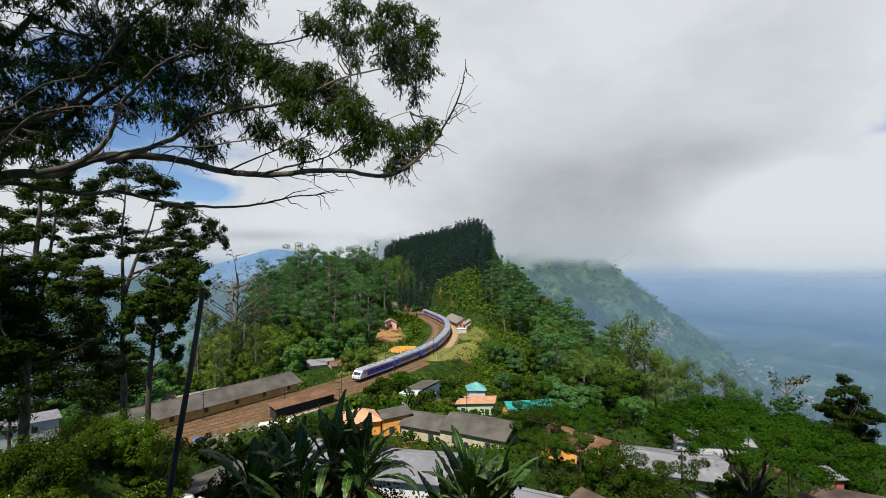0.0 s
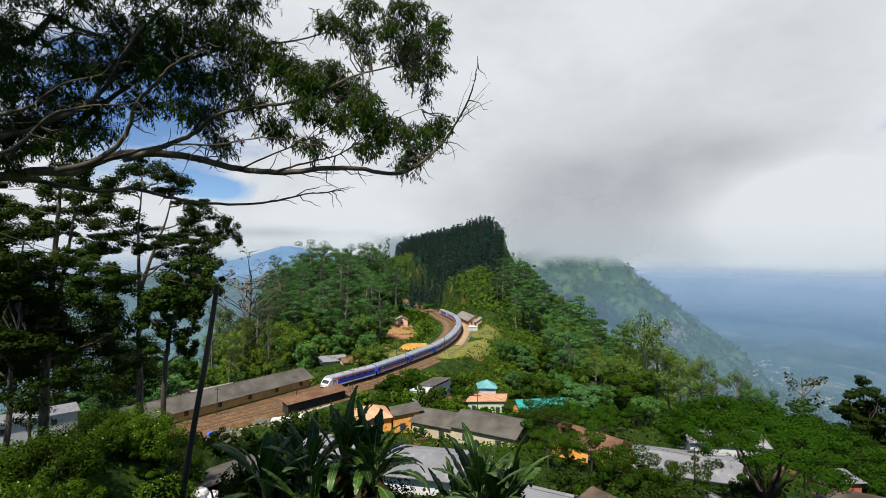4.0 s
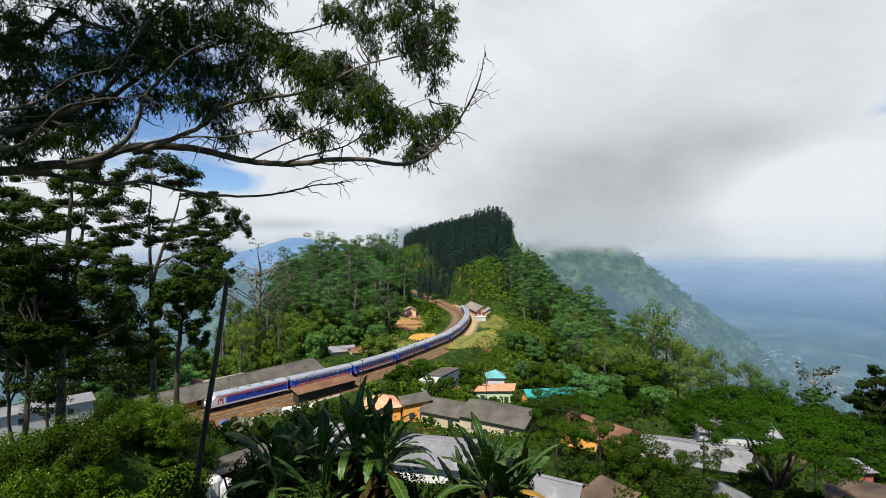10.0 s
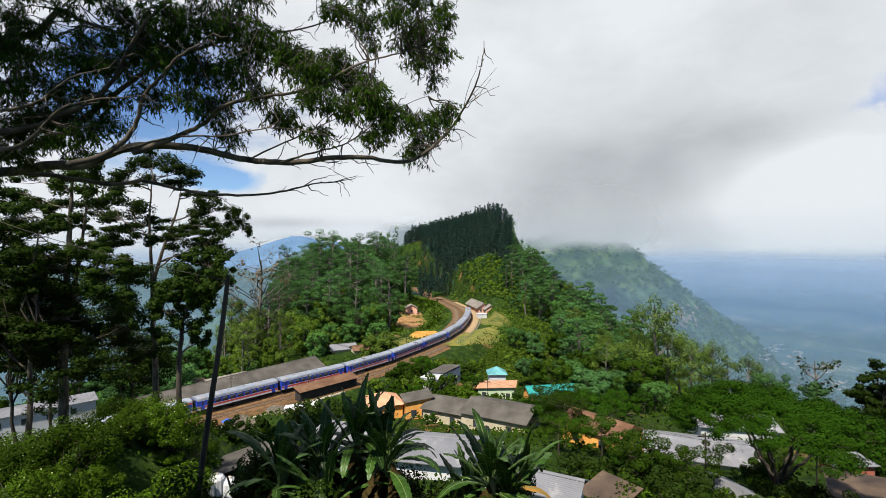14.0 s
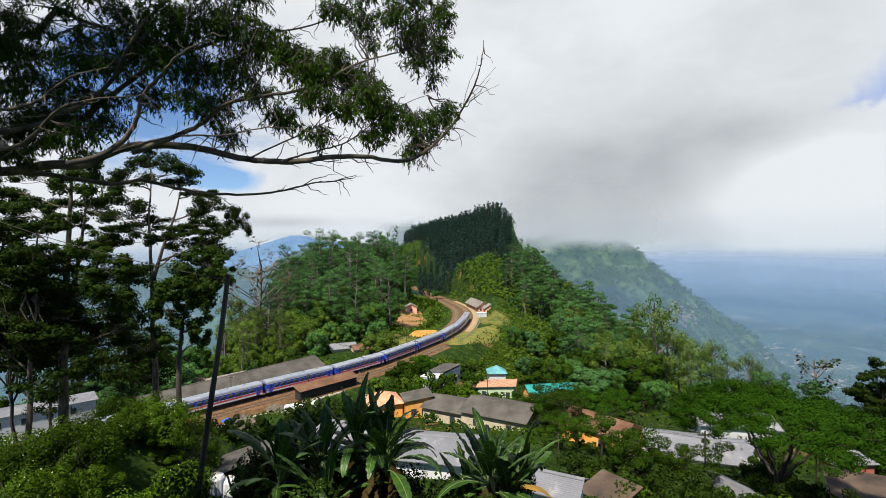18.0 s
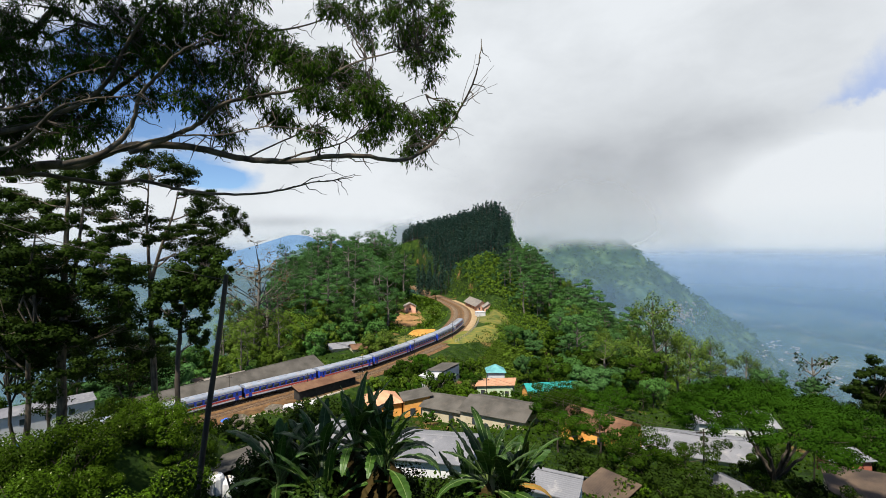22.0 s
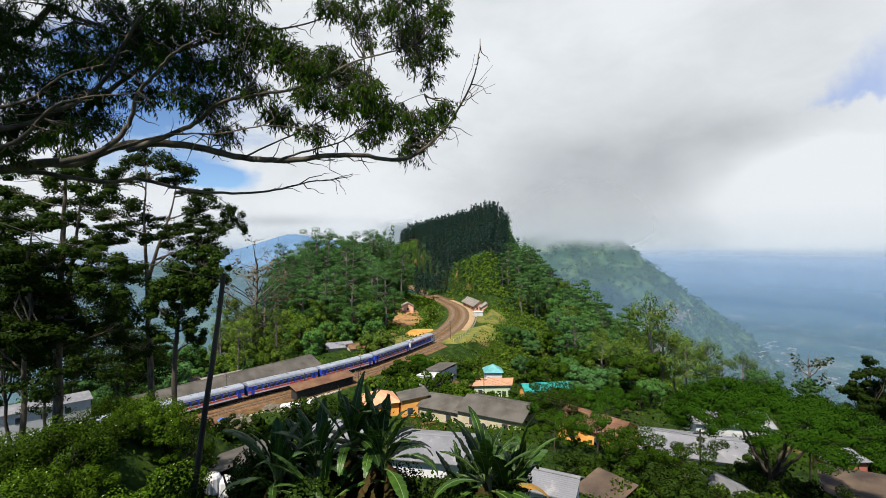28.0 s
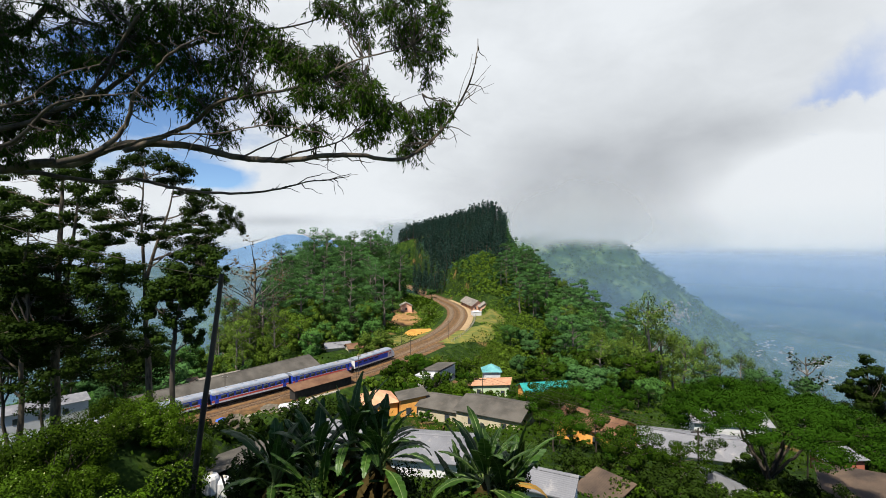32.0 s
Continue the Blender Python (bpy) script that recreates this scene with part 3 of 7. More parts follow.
# ---------- building tools ----------
def mesh_of(name, verts, faces, mats=(), smooth=False, slots=None):
    """A mesh from arrays of vertices and of triangles or quads."""
    me = bpy.data.meshes.new(name)
    v = np.asarray(verts, np.float32)
    if isinstance(faces, np.ndarray):
        n, k = faces.shape
        me.vertices.add(len(v))
        me.vertices.foreach_set("co", v.ravel())
        me.loops.add(n * k)
        me.loops.foreach_set("vertex_index", faces.astype(np.int32).ravel())
        me.polygons.add(n)
        me.polygons.foreach_set("loop_start", np.arange(0, n * k, k, dtype=np.int32))
        me.update(calc_edges=True)
        me.validate()
    else:
        me.from_pydata([tuple(p) for p in v.tolist()], [], [tuple(int(i) for i in f) for f in faces])
        me.update()
    for m in mats:
        me.materials.append(MAT[m])
    if slots is not None:
        me.polygons.foreach_set("material_index", np.asarray(slots, np.int32))
    if smooth:
        me.polygons.foreach_set("use_smooth", np.ones(len(me.polygons), bool))
    return me


def part(name, bm, material, parent, label=""):
    """One mesh object under a thing or a part. bm: a bmesh, or a mesh already made."""
    if isinstance(bm, bmesh.types.BMesh):
        me = bpy.data.meshes.new(name)
        bm.to_mesh(me)
        bm.free()
        me.materials.append(MAT[material])
    else:
        me = bm
    ob = new(name, me)
    ob.parent = parent
    if label:
        ob["label"] = label
    return ob


def thing(name, label, category, group="", kind="", m=None):
    ob = new(name)
    ob.empty_display_size = 0.3
    tagged(ob, label, category, group, kind)
    if m is not None:
        ob.matrix_basis = m
    return ob


def box(x0, x1, y0, y1, z0, z1, bevel=0.0):
    bm = bmesh.new()
    bmesh.ops.create_cube(bm, size=1.0, matrix=Matrix.Translation(((x0 + x1) / 2, (y0 + y1) / 2, (z0 + z1) / 2)) @ Matrix.Diagonal((x1 - x0, y1 - y0, z1 - z0, 1)))
    if bevel:
        bmesh.ops.bevel(bm, geom=bm.edges[:], offset=bevel, segments=2, affect="EDGES")
    return bm


def cylinder(r0, r1, h, n=12, m=None):
    bm = bmesh.new()
    bmesh.ops.create_cone(bm, cap_ends=True, segments=n, radius1=r0, radius2=r1, depth=h, matrix=(m or Matrix()) @ Matrix.Translation((0, 0, h / 2)))
    return bm


def prism(profile, y0, y1, axis="y"):
    """A profile in x and z, drawn out from y0 to y1."""
    bm = bmesh.new()
    a = [bm.verts.new((x, y0, z)) for x, z in profile]
    b = [bm.verts.new((x, y1, z)) for x, z in profile]
    n = len(profile)
    bm.faces.new(a), bm.faces.new(b[::-1])
    for i in range(n):
        bm.faces.new((a[i], b[i], b[(i + 1) % n], a[(i + 1) % n])[::-1])
    bmesh.ops.recalc_face_normals(bm, faces=bm.faces[:])
    if axis == "x":
        bmesh.ops.rotate(bm, verts=bm.verts[:], matrix=Matrix.Rotation(-math.pi / 2, 3, "Z"))
    return bm


def tube(path, radii, sides=6):
    """A tapered tube along a path: vertices and quads."""
    p = np.asarray(path, float)
    r = np.broadcast_to(np.asarray(radii, float), (len(p),))
    d = np.gradient(p, axis=0)
    d /= np.linalg.norm(d, axis=1)[:, None] + 1e-9
    up = np.where(np.abs(d[:, 2:3]) > 0.9, np.array([[1.0, 0, 0]]), np.array([[0, 0, 1.0]]))
    u = np.cross(d, up)
    u /= np.linalg.norm(u, axis=1)[:, None] + 1e-9
    w = np.cross(d, u)
    a = np.linspace(0, 2 * np.pi, sides, endpoint=False)
    v = p[:, None] + r[:, None, None] * (np.cos(a)[None, :, None] * u[:, None] + np.sin(a)[None, :, None] * w[:, None])
    i, j = np.meshgrid(np.arange(len(p) - 1), np.arange(sides), indexing="ij")
    k = (j + 1) % sides
    f = np.stack([i * sides + j, i * sides + k, (i + 1) * sides + k, (i + 1) * sides + j], -1).reshape(-1, 4)
    return v.reshape(-1, 3), f


def join(pieces):
    """Joins pairs of vertex and quad arrays."""
    vs, fs, n = [], [], 0
    for v, f in pieces:
        vs.append(v), fs.append(f + n)
        n += len(v)
    return np.vstack(vs), np.vstack(fs)


def blades(at, along, across, length, width):
    """Kite-shaped leaves: one quad each, at the given places."""
    at, along, across = (np.asarray(q, float) for q in (at, along, across))
    along = along / (np.linalg.norm(along, axis=1)[:, None] + 1e-9)
    across = across - along * (across * along).sum(1)[:, None]
    across = across / (np.linalg.norm(across, axis=1)[:, None] + 1e-9)
    ln = np.broadcast_to(np.asarray(length, float), (len(at),))[:, None]
    wd = np.broadcast_to(np.asarray(width, float), (len(at),))[:, None]
    v = np.stack([at, at + along * ln * 0.45 + across * wd / 2, at + along * ln, at + along * ln * 0.45 - across * wd / 2], 1).reshape(-1, 3)
    return v, np.arange(len(at) * 4).reshape(-1, 4)


def tufts(r, centre, radius, n, size, flat=1.0, shell=0.55, heart=None):
    """Leaf clumps through a blob: n kites facing outwards and up, thicker towards the outside. Returns vertices, quads and soft normals."""
    d = r.normal(size=(n, 3))
    d /= np.linalg.norm(d, axis=1)[:, None]
    rad = (shell + (1 - shell) * r.uniform(size=(n, 1)) ** 0.7)
    p = np.asarray(centre) + d * rad * np.asarray(radius) * np.array([1, 1, flat])
    nrm = d + np.array([0, 0, 0.5]) + r.normal(size=(n, 3)) * 0.45
    along = np.cross(nrm, r.normal(size=(n, 3)))
    across = np.cross(nrm, along)
    s = size * r.uniform(0.6, 1.4, n)
    v, f = blades(p - along / (np.linalg.norm(along, axis=1)[:, None] + 1e-9) * s[:, None] / 2, along, across, s, s * 0.7)
    out = d + np.array([0, 0, 0.25])
    if heart is not None:
        w = p - np.asarray(heart)
        out = out * 0.6 + w / (np.linalg.norm(w, axis=1)[:, None] + 1e-9)
    out = out + nrm * 0.3
    out /= np.linalg.norm(out, axis=1)[:, None] + 1e-9
    q = v.reshape(-1, 4, 3)
    turn = (np.cross(q[:, 1] - q[:, 0], q[:, 2] - q[:, 0]) * out).sum(1) < 0
    q[turn, 1], q[turn, 3] = q[turn, 3].copy(), q[turn, 1].copy()
    return q.reshape(-1, 3), f, np.repeat(out, 4, axis=0)


def crown_mesh(name, pieces, leaf):
    """One foliage mesh from tufts, shaded by the soft normals of its clumps."""
    v, f = join([(a, b) for a, b, c in pieces])
    me = mesh_of(name, v, f, [leaf], smooth=True)
    me.normals_split_custom_set_from_vertices(np.vstack([c for a, b, c in pieces]).astype(np.float32))
    return me


def bend(a, b, n, r, sag=0.1):
    """A wandering path between two points."""
    a, b = np.asarray(a, float), np.asarray(b, float)
    t = np.linspace(0, 1, n)[:, None]
    ln = np.linalg.norm(b - a)
    off = np.cumsum(r.normal(size=(n, 3)), axis=0) * ln * sag / n ** 0.5
    return a + (b - a) * t + (off - off[-1:] * t) * (t * (1 - t) * 4) ** 0.5


def hz(x, y):
    return float(height(np.array([x]), np.array([y]))[0])


def ground_at(px, py, d0=60.0, d1=2600.0):
    """Where the bearing (px, py), in the units of at_view, first meets the ground beyond d0 metres."""
    d = np.geomspace(d0, d1, 500)
    x, z = (px - 784) / 841 * d, EYE_Z - (py - 441) / 841 * d
    under = np.nonzero(height(x, d) > z)[0]
    i = under[0] if len(under) else 499
    return float(x[i]), float(d[i])


def stand(px, top, tall, y0, y1):
    """Place and scale for a model plant of that height whose tip is seen at (px, top), where the ground between y0 and y1 metres ahead suits it best."""
    y = np.linspace(y0, y1, 60)
    x = (px - 784) / 841 * y
    k = (EYE_Z - (top - 441) / 841 * y - height(x, y)) / tall
    i = int(np.argmin(np.abs(k - 1)))
    return float(x[i]), float(y[i]), float(np.clip(k[i], 0.45, 1.6))

# ---------- ground ----------
def build_ground():
    ang = np.r_[np.radians(np.linspace(-52, 52, 430)), np.radians(np.linspace(52, 308, 90)[1:-1])]
    rad = np.r_[0.0, np.geomspace(1.5, 520, 400), np.geomspace(540, 4850, 110)]
    a, r = np.meshgrid(ang, rad, indexing="ij")
    x, y = r * np.sin(a), r * np.cos(a)
    z = height(x, y)
    n, k = a.shape
    i, j = np.meshgrid(np.arange(n), np.arange(k - 1), indexing="ij")
    i2 = (i + 1) % n
    f = np.stack([i * k + j, i * k + j + 1, i2 * k + j + 1, i2 * k + j], -1).reshape(-1, 4)
    v = np.stack([x, y, z], -1).reshape(-1, 3)
    return tagged(new("ground", mesh_of("ground", v, f, ["land"], smooth=True)), "green hillside with tea, grass, bare earth and far wooded slopes", "ground", kind="structure")


build_ground()


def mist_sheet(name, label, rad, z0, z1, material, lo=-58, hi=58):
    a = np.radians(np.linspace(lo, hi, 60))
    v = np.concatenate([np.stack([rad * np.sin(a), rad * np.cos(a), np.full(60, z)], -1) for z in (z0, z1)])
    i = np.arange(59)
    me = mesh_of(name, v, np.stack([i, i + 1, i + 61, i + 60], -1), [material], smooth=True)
    me.normals_split_custom_set_from_vertices([(-0.2, -0.45, 0.87)] * len(v))      # one upward normal throughout, so every bearing is lit alike
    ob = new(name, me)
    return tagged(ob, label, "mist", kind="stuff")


# tinted sheets stand in for air that grows hazier with distance
mist_sheet("valley_mist", "thin tinted sheet standing in for haze before the mountain", 800, -460, 320, "mist_near")
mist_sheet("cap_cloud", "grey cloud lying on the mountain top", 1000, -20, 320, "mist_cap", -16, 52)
mist_sheet("hill_cloud", "thin haze sheet behind the pine wood, paling the far ridge", 545, 0, 110, "mist_hill", -16, 10)
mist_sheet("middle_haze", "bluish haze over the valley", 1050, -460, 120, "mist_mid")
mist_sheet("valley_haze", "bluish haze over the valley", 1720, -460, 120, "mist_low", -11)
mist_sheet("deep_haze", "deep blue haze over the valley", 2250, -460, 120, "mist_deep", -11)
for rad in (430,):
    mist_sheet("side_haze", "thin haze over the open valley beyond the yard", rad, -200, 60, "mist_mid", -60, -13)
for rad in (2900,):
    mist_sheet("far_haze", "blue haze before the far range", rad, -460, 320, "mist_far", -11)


def sky_gap():
    """A wedge of blue sky between the drifting clouds, far beyond everything, with ragged soft edges."""
    m, nt, bs, N, lk = nodes_of("blue_sky_gap")
    nt.nodes.remove(bs)
    tc, nz, sep, add = N("ShaderNodeTexCoord"), N("ShaderNodeTexNoise"), N("ShaderNodeSeparateXYZ"), N("ShaderNodeVectorMath")
    nz.inputs["Scale"].default_value, nz.inputs["Detail"].default_value = 0.005, 7
    lk(tc.outputs["Object"], nz.inputs["Vector"])
    add.operation = "MULTIPLY_ADD"
    add.inputs[1].default_value = (460, 0, 300)
    lk(nz.outputs["Color"], add.inputs[0]), lk(tc.outputs["Object"], add.inputs[2])
    lk(add.outputs[0], sep.inputs[0])

    def rng(v, a, b):
        q = N("ShaderNodeMapRange")
        q.interpolation_type = "SMOOTHSTEP"
        q.inputs["From Min"].default_value, q.inputs["From Max"].default_value = a, b
        lk(v, q.inputs["Value"])
        return q.outputs[0]

    def mul(a, b):
        q = N("ShaderNodeMath")
        q.operation = "MULTIPLY"
        for i, v in enumerate((a, b)):
            if isinstance(v, float):
                q.inputs[i].default_value = v
            else:
                lk(v, q.inputs[i])
        return q.outputs[0]

    slope = N("ShaderNodeMath")
    slope.operation = "MULTIPLY_ADD"
    slope.inputs[1].default_value = -0.62
    lk(sep.outputs[0], slope.inputs[0]), lk(sep.outputs[2], slope.inputs[2])
    # sharp lower rim, soft upper rim that climbs away from the tip, fading to the far end
    fac = mul(mul(rng(sep.outputs[2], 110.0, 200.0), rng(slope.outputs[0], 120.0, -300.0)), mul(mul(rng(sep.outputs[0], 90.0, 320.0), rng(sep.outputs[0], 1500.0, 900.0)), 0.72))
    em, tp, mx = N("ShaderNodeEmission"), N("ShaderNodeBsdfTransparent"), N("ShaderNodeMixShader")
    em.inputs[0].default_value = (0.150, 0.215, 0.385, 1)
    lk(fac, mx.inputs[0]), lk(tp.outputs[0], mx.inputs[1]), lk(em.outputs[0], mx.inputs[2])
    lk(mx.outputs[0], nt.nodes["Material Output"].inputs[0])
    MAT["gap"] = m
    v = np.array([(-100, 0, -200), (1500, 0, -200), (1500, 0, 1000), (-100, 0, 1000)], float)
    return tagged(new("sky_gap", mesh_of("sky_gap", v, np.array([(0, 1, 2, 3)]), ["gap"])), "patch of blue sky opening between drifting clouds", "sky", kind="structure")


SKY_GAP = sky_gap()
# bearing of the tip of the gap, by the second
GAP_AT = ((0, 1620), (6, 1585), (11, 1545), (16.5, 1505), (20, 1482), (25, 1466), (32, 1434))


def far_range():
    """The table mountain beyond the valley, a plain backdrop with the blue of distance haze in its colour."""
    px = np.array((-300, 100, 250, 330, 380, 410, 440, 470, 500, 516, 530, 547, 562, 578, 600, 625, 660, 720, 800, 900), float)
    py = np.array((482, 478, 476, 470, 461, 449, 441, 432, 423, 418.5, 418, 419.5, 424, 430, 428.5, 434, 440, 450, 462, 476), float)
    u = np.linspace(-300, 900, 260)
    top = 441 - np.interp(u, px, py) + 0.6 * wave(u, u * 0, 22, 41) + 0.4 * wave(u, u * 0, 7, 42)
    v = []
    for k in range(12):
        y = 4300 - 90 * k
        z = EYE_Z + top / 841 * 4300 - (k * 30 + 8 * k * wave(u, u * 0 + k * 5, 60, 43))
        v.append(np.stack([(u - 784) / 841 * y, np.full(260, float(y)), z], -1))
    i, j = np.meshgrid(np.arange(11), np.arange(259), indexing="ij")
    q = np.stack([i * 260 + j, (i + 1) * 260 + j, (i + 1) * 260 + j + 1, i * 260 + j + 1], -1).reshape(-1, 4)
    return tagged(new("backdrop", mesh_of("backdrop", np.concatenate(v), q, ["range"], smooth=True)), "table mountain far across the valley, coloured in haze blue", "mountain", kind="structure")


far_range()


def strip(name, s0, s1, lo, hi, z_in, z_top, material, step=2.0, crown=0.0):
    """A band that follows the line from s0 to s1 between two offsets, with sloping shoulders."""
    s = np.arange(s0, s1 + step, step)
    prof = [(lo - 0.8, z_in), (lo, z_top), ((lo + hi) / 2, z_top + crown), (hi, z_top), (hi + 0.8, z_in)]
    rows = []
    for off, z in prof:
        x, y, _, _ = on_line(s, off)
        rows.append(np.stack([x, y, np.full(len(s), z)], -1))
    v = np.stack(rows, 1)
    n, k = v.shape[:2]
    i, j = np.meshgrid(np.arange(n - 1), np.arange(k - 1), indexing="ij")
    f = np.stack([i * k + j, i * k + j + 1, (i + 1) * k + j + 1, (i + 1) * k + j], -1).reshape(-1, 4)
    return mesh_of(name, v.reshape(-1, 3), f, [material], smooth=False)


def rail_mesh(s0, s1, off, z):
    s = np.arange(s0, s1 + 2, 2.0)
    rows = []
    for dx, dz in ((-0.07, 0), (-0.035, 0.14), (0.035, 0.14), (0.07, 0)):
        x, y, _, _ = on_line(s, off + dx)
        rows.append(np.stack([x, y, np.full(len(s), z + dz)], -1))
    v = np.stack(rows, 1)
    n, k = v.shape[:2]
    i, j = np.meshgrid(np.arange(n - 1), np.arange(k - 1), indexing="ij")
    f = np.stack([i * k + j, i * k + j + 1, (i + 1) * k + j + 1, (i + 1) * k + j], -1).reshape(-1, 4)
    return mesh_of("rail", v.reshape(-1, 3), f, ["rail"])


RAIL_TOP = 0.32
TRACKS = ((0.0, 0, 600, "main line"), (4.6, 302, 600, "loop line"), (-5.8, 54, 340, "inner line"))


def build_tracks():
    yard = tagged(new("trackbed", strip("trackbed", 0, 600, -8.2, 4.2, -0.9, -0.12, "earth", crown=0.0)), "orange earth and gravel formation under the railway lines", "trackbed", kind="structure")
    tagged(new("yard", strip("yard", 352, 600, 4.0, 9.2, -0.9, -0.13, "earth")), "trodden orange earth of the station yard", "yard", kind="structure")
    tagged(new("platform", strip("platform", 154, 272, 2.9, 4.9, -0.5, 0.12, "sand")), "sandy footpath along the outer rail", "path", kind="structure")
    for off, s0, s1, word in TRACKS:
        tr = thing("railway_track", "rusty rails on grey sleepers in brown ballast, the " + word, "railway track", "railway tracks", "structure")
        part("ballast", strip("ballast", s0, s1, off - 1.75, off + 1.75, -0.3, 0.08, "ballast", crown=0.03), None, tr, "brown stone ballast")
        for sd in (-0.84, 0.84):
            part("rail", rail_mesh(s0, s1, off + sd, RAIL_TOP - 0.14), None, tr)
        near = mesh_of("sleeper", *box_arrays(-1.3, 1.3, -0.13, 0.13, -0.08, 0.09), ["sleeper"])
        lo, hi = max(s0, 325), min(s1, 428)
        rest = []
        for s in np.arange(s0 + 1, s1, 0.75):
            x, y, dx, dy = (float(q) for q in on_line(s, off))
            m = Matrix(((-dy, dx, 0, x), (dx, dy, 0, y), (0, 0, 1, 0.11), (0, 0, 0, 1)))
            if lo <= s <= hi and off >= 0:
                sl = part("sleeper", near, None, tr)
                sl.matrix_basis = m
            elif s < 470:
                v, f = box_arrays(-1.3, 1.3, -0.13, 0.13, -0.08, 0.09)
                mm = np.array(m)
                rest.append((v @ mm[:3, :3].T + mm[:3, 3], f))
        if rest:
            tagged(part("sleepers", mesh_of("sleepers", *join(rest), ["sleeper"]), None, tr, "row of weathered sleepers"), kind="stuff")


def box_arrays(x0, x1, y0, y1, z0, z1):
    v = np.array([(x, y, z) for z in (z0, z1) for y in (y0, y1) for x in (x0, x1)], float)
    f = np.array([(0, 2, 3, 1), (4, 5, 7, 6), (0, 1, 5, 4), (2, 6, 7, 3), (0, 4, 6, 2), (1, 3, 7, 5)])
    return v, f


build_tracks()

# ---------- the train ----------
CAR, GAP, WIDTH = 20.0, 1.0, 2.95


def car_shell(x0, x1, z0, z1, half, taper=0.0):
    """Side walls and ends of a coach as a rounded box."""
    bm = bmesh.new()
    bmesh.ops.create_cube(bm, size=1.0, matrix=Matrix.Translation(((x0 + x1) / 2, 0, (z0 + z1) / 2)) @ Matrix.Diagonal((x1 - x0, 2 * half, z1 - z0, 1)))
    return bm


def arch(x0, x1, half, z0, rise, n=9, nose=0.0):
    """An arched roof."""
    pr = [(half * math.cos(math.pi * i / (n - 1)), z0 + rise * math.sin(math.pi * i / (n - 1)) ** 0.75) for i in range(n)]
    bm = bmesh.new()
    a = [bm.verts.new((x0, y, z)) for y, z in pr]
    b = [bm.verts.new((x1 - (nose * (z - z0) / rise if nose else 0), y, z)) for y, z in pr]
    bm.faces.new(a), bm.faces.new(b[::-1])
    for i in range(n):
        bm.faces.new((a[i], b[i], b[(i + 1) % n], a[(i + 1) % n]))
    bmesh.ops.recalc_face_normals(bm, faces=bm.faces[:])
    return bm


def bogie(parent, x):
    bg = part("bogie", box(x - 1.6, x + 1.6, -1.0, 1.0, 0.30, 0.75, 0.06), "under", parent)
    for dx in (-1.15, 1.15):
        for sy in (-1, 1):
            part("wheel", cylinder(0.46, 0.46, 0.12, 14, pose(x + dx, sy * 0.90 - 0.06, 0.46, -90)), "under", bg, "dark steel wheel")


def coach(label):
    """A passenger coach, its length along x, wheels on z = 0."""
    c = thing("rail_coach", label, "rail coach", "coaches of the train")
    h, hw = (CAR - GAP) / 2, WIDTH / 2
    part("body", car_shell(-h, h, 0.95, 3.15, hw), "car_blue", c, "dark blue coach body")
    part("roof", arch(-h, h, hw + 0.03, 3.15, 0.62), "car_roof", c, "pale weathered roof")
    part("underframe", box(-h + 0.3, h - 0.3, -1.15, 1.15, 0.62, 0.95), "under", c)
    for sy in (-1, 1):
        for z0, z1, mt, nm in ((1.36, 1.72, "car_red", "red_stripe"), (0.98, 1.33, "car_white", "white_stripe"), (1.75, 1.81, "car_white", "thin_stripe"), (2.92, 3.12, "car_white", "cornice_stripe")):
            part(nm, box(-h + 0.02, h - 0.02, sy * hw - 0.012, sy * hw + 0.012, z0, z1), mt, c)
        for i in range(9):
            x = -6.8 + i * 1.7
            w = part("window", WINDOW, None, c)
            w.matrix_basis = pose(x, sy * (hw + 0.004), 2.32, 0, 0, 0)
        for x in (-h + 1.15, h - 1.15):
            d = part("door", box(x - 0.42, x + 0.42, sy * hw - 0.02, sy * hw + 0.022, 1.0, 2.9), "blue_paint", c, "blue sliding door")
            part("door_window", box(x - 0.22, x + 0.22, sy * hw - 0.03, sy * hw + 0.03, 2.0, 2.7), "glass", d)
    for x in (-6.8, 6.8):
        bogie(c, x)
    for x in (-5.5, -1.5, 2.0, 5.5):
        part("roof_vent", box(x - 0.35, x + 0.35, -0.35, 0.35, 3.70, 3.86, 0.04), "car_roof", c)
    part("equipment_box", box(-2.2, 1.4, -1.2, 1.2, 0.25, 0.65, 0.04), "under", c)
    for e in (-1, 1):
        part("gangway", box(e * h - 0.02 if e > 0 else -h - GAP / 2, e * h + GAP / 2 if e > 0 else -h + 0.02, -0.7, 0.7, 0.95, 3.1), "under", c, "black gangway bellows")
    return c


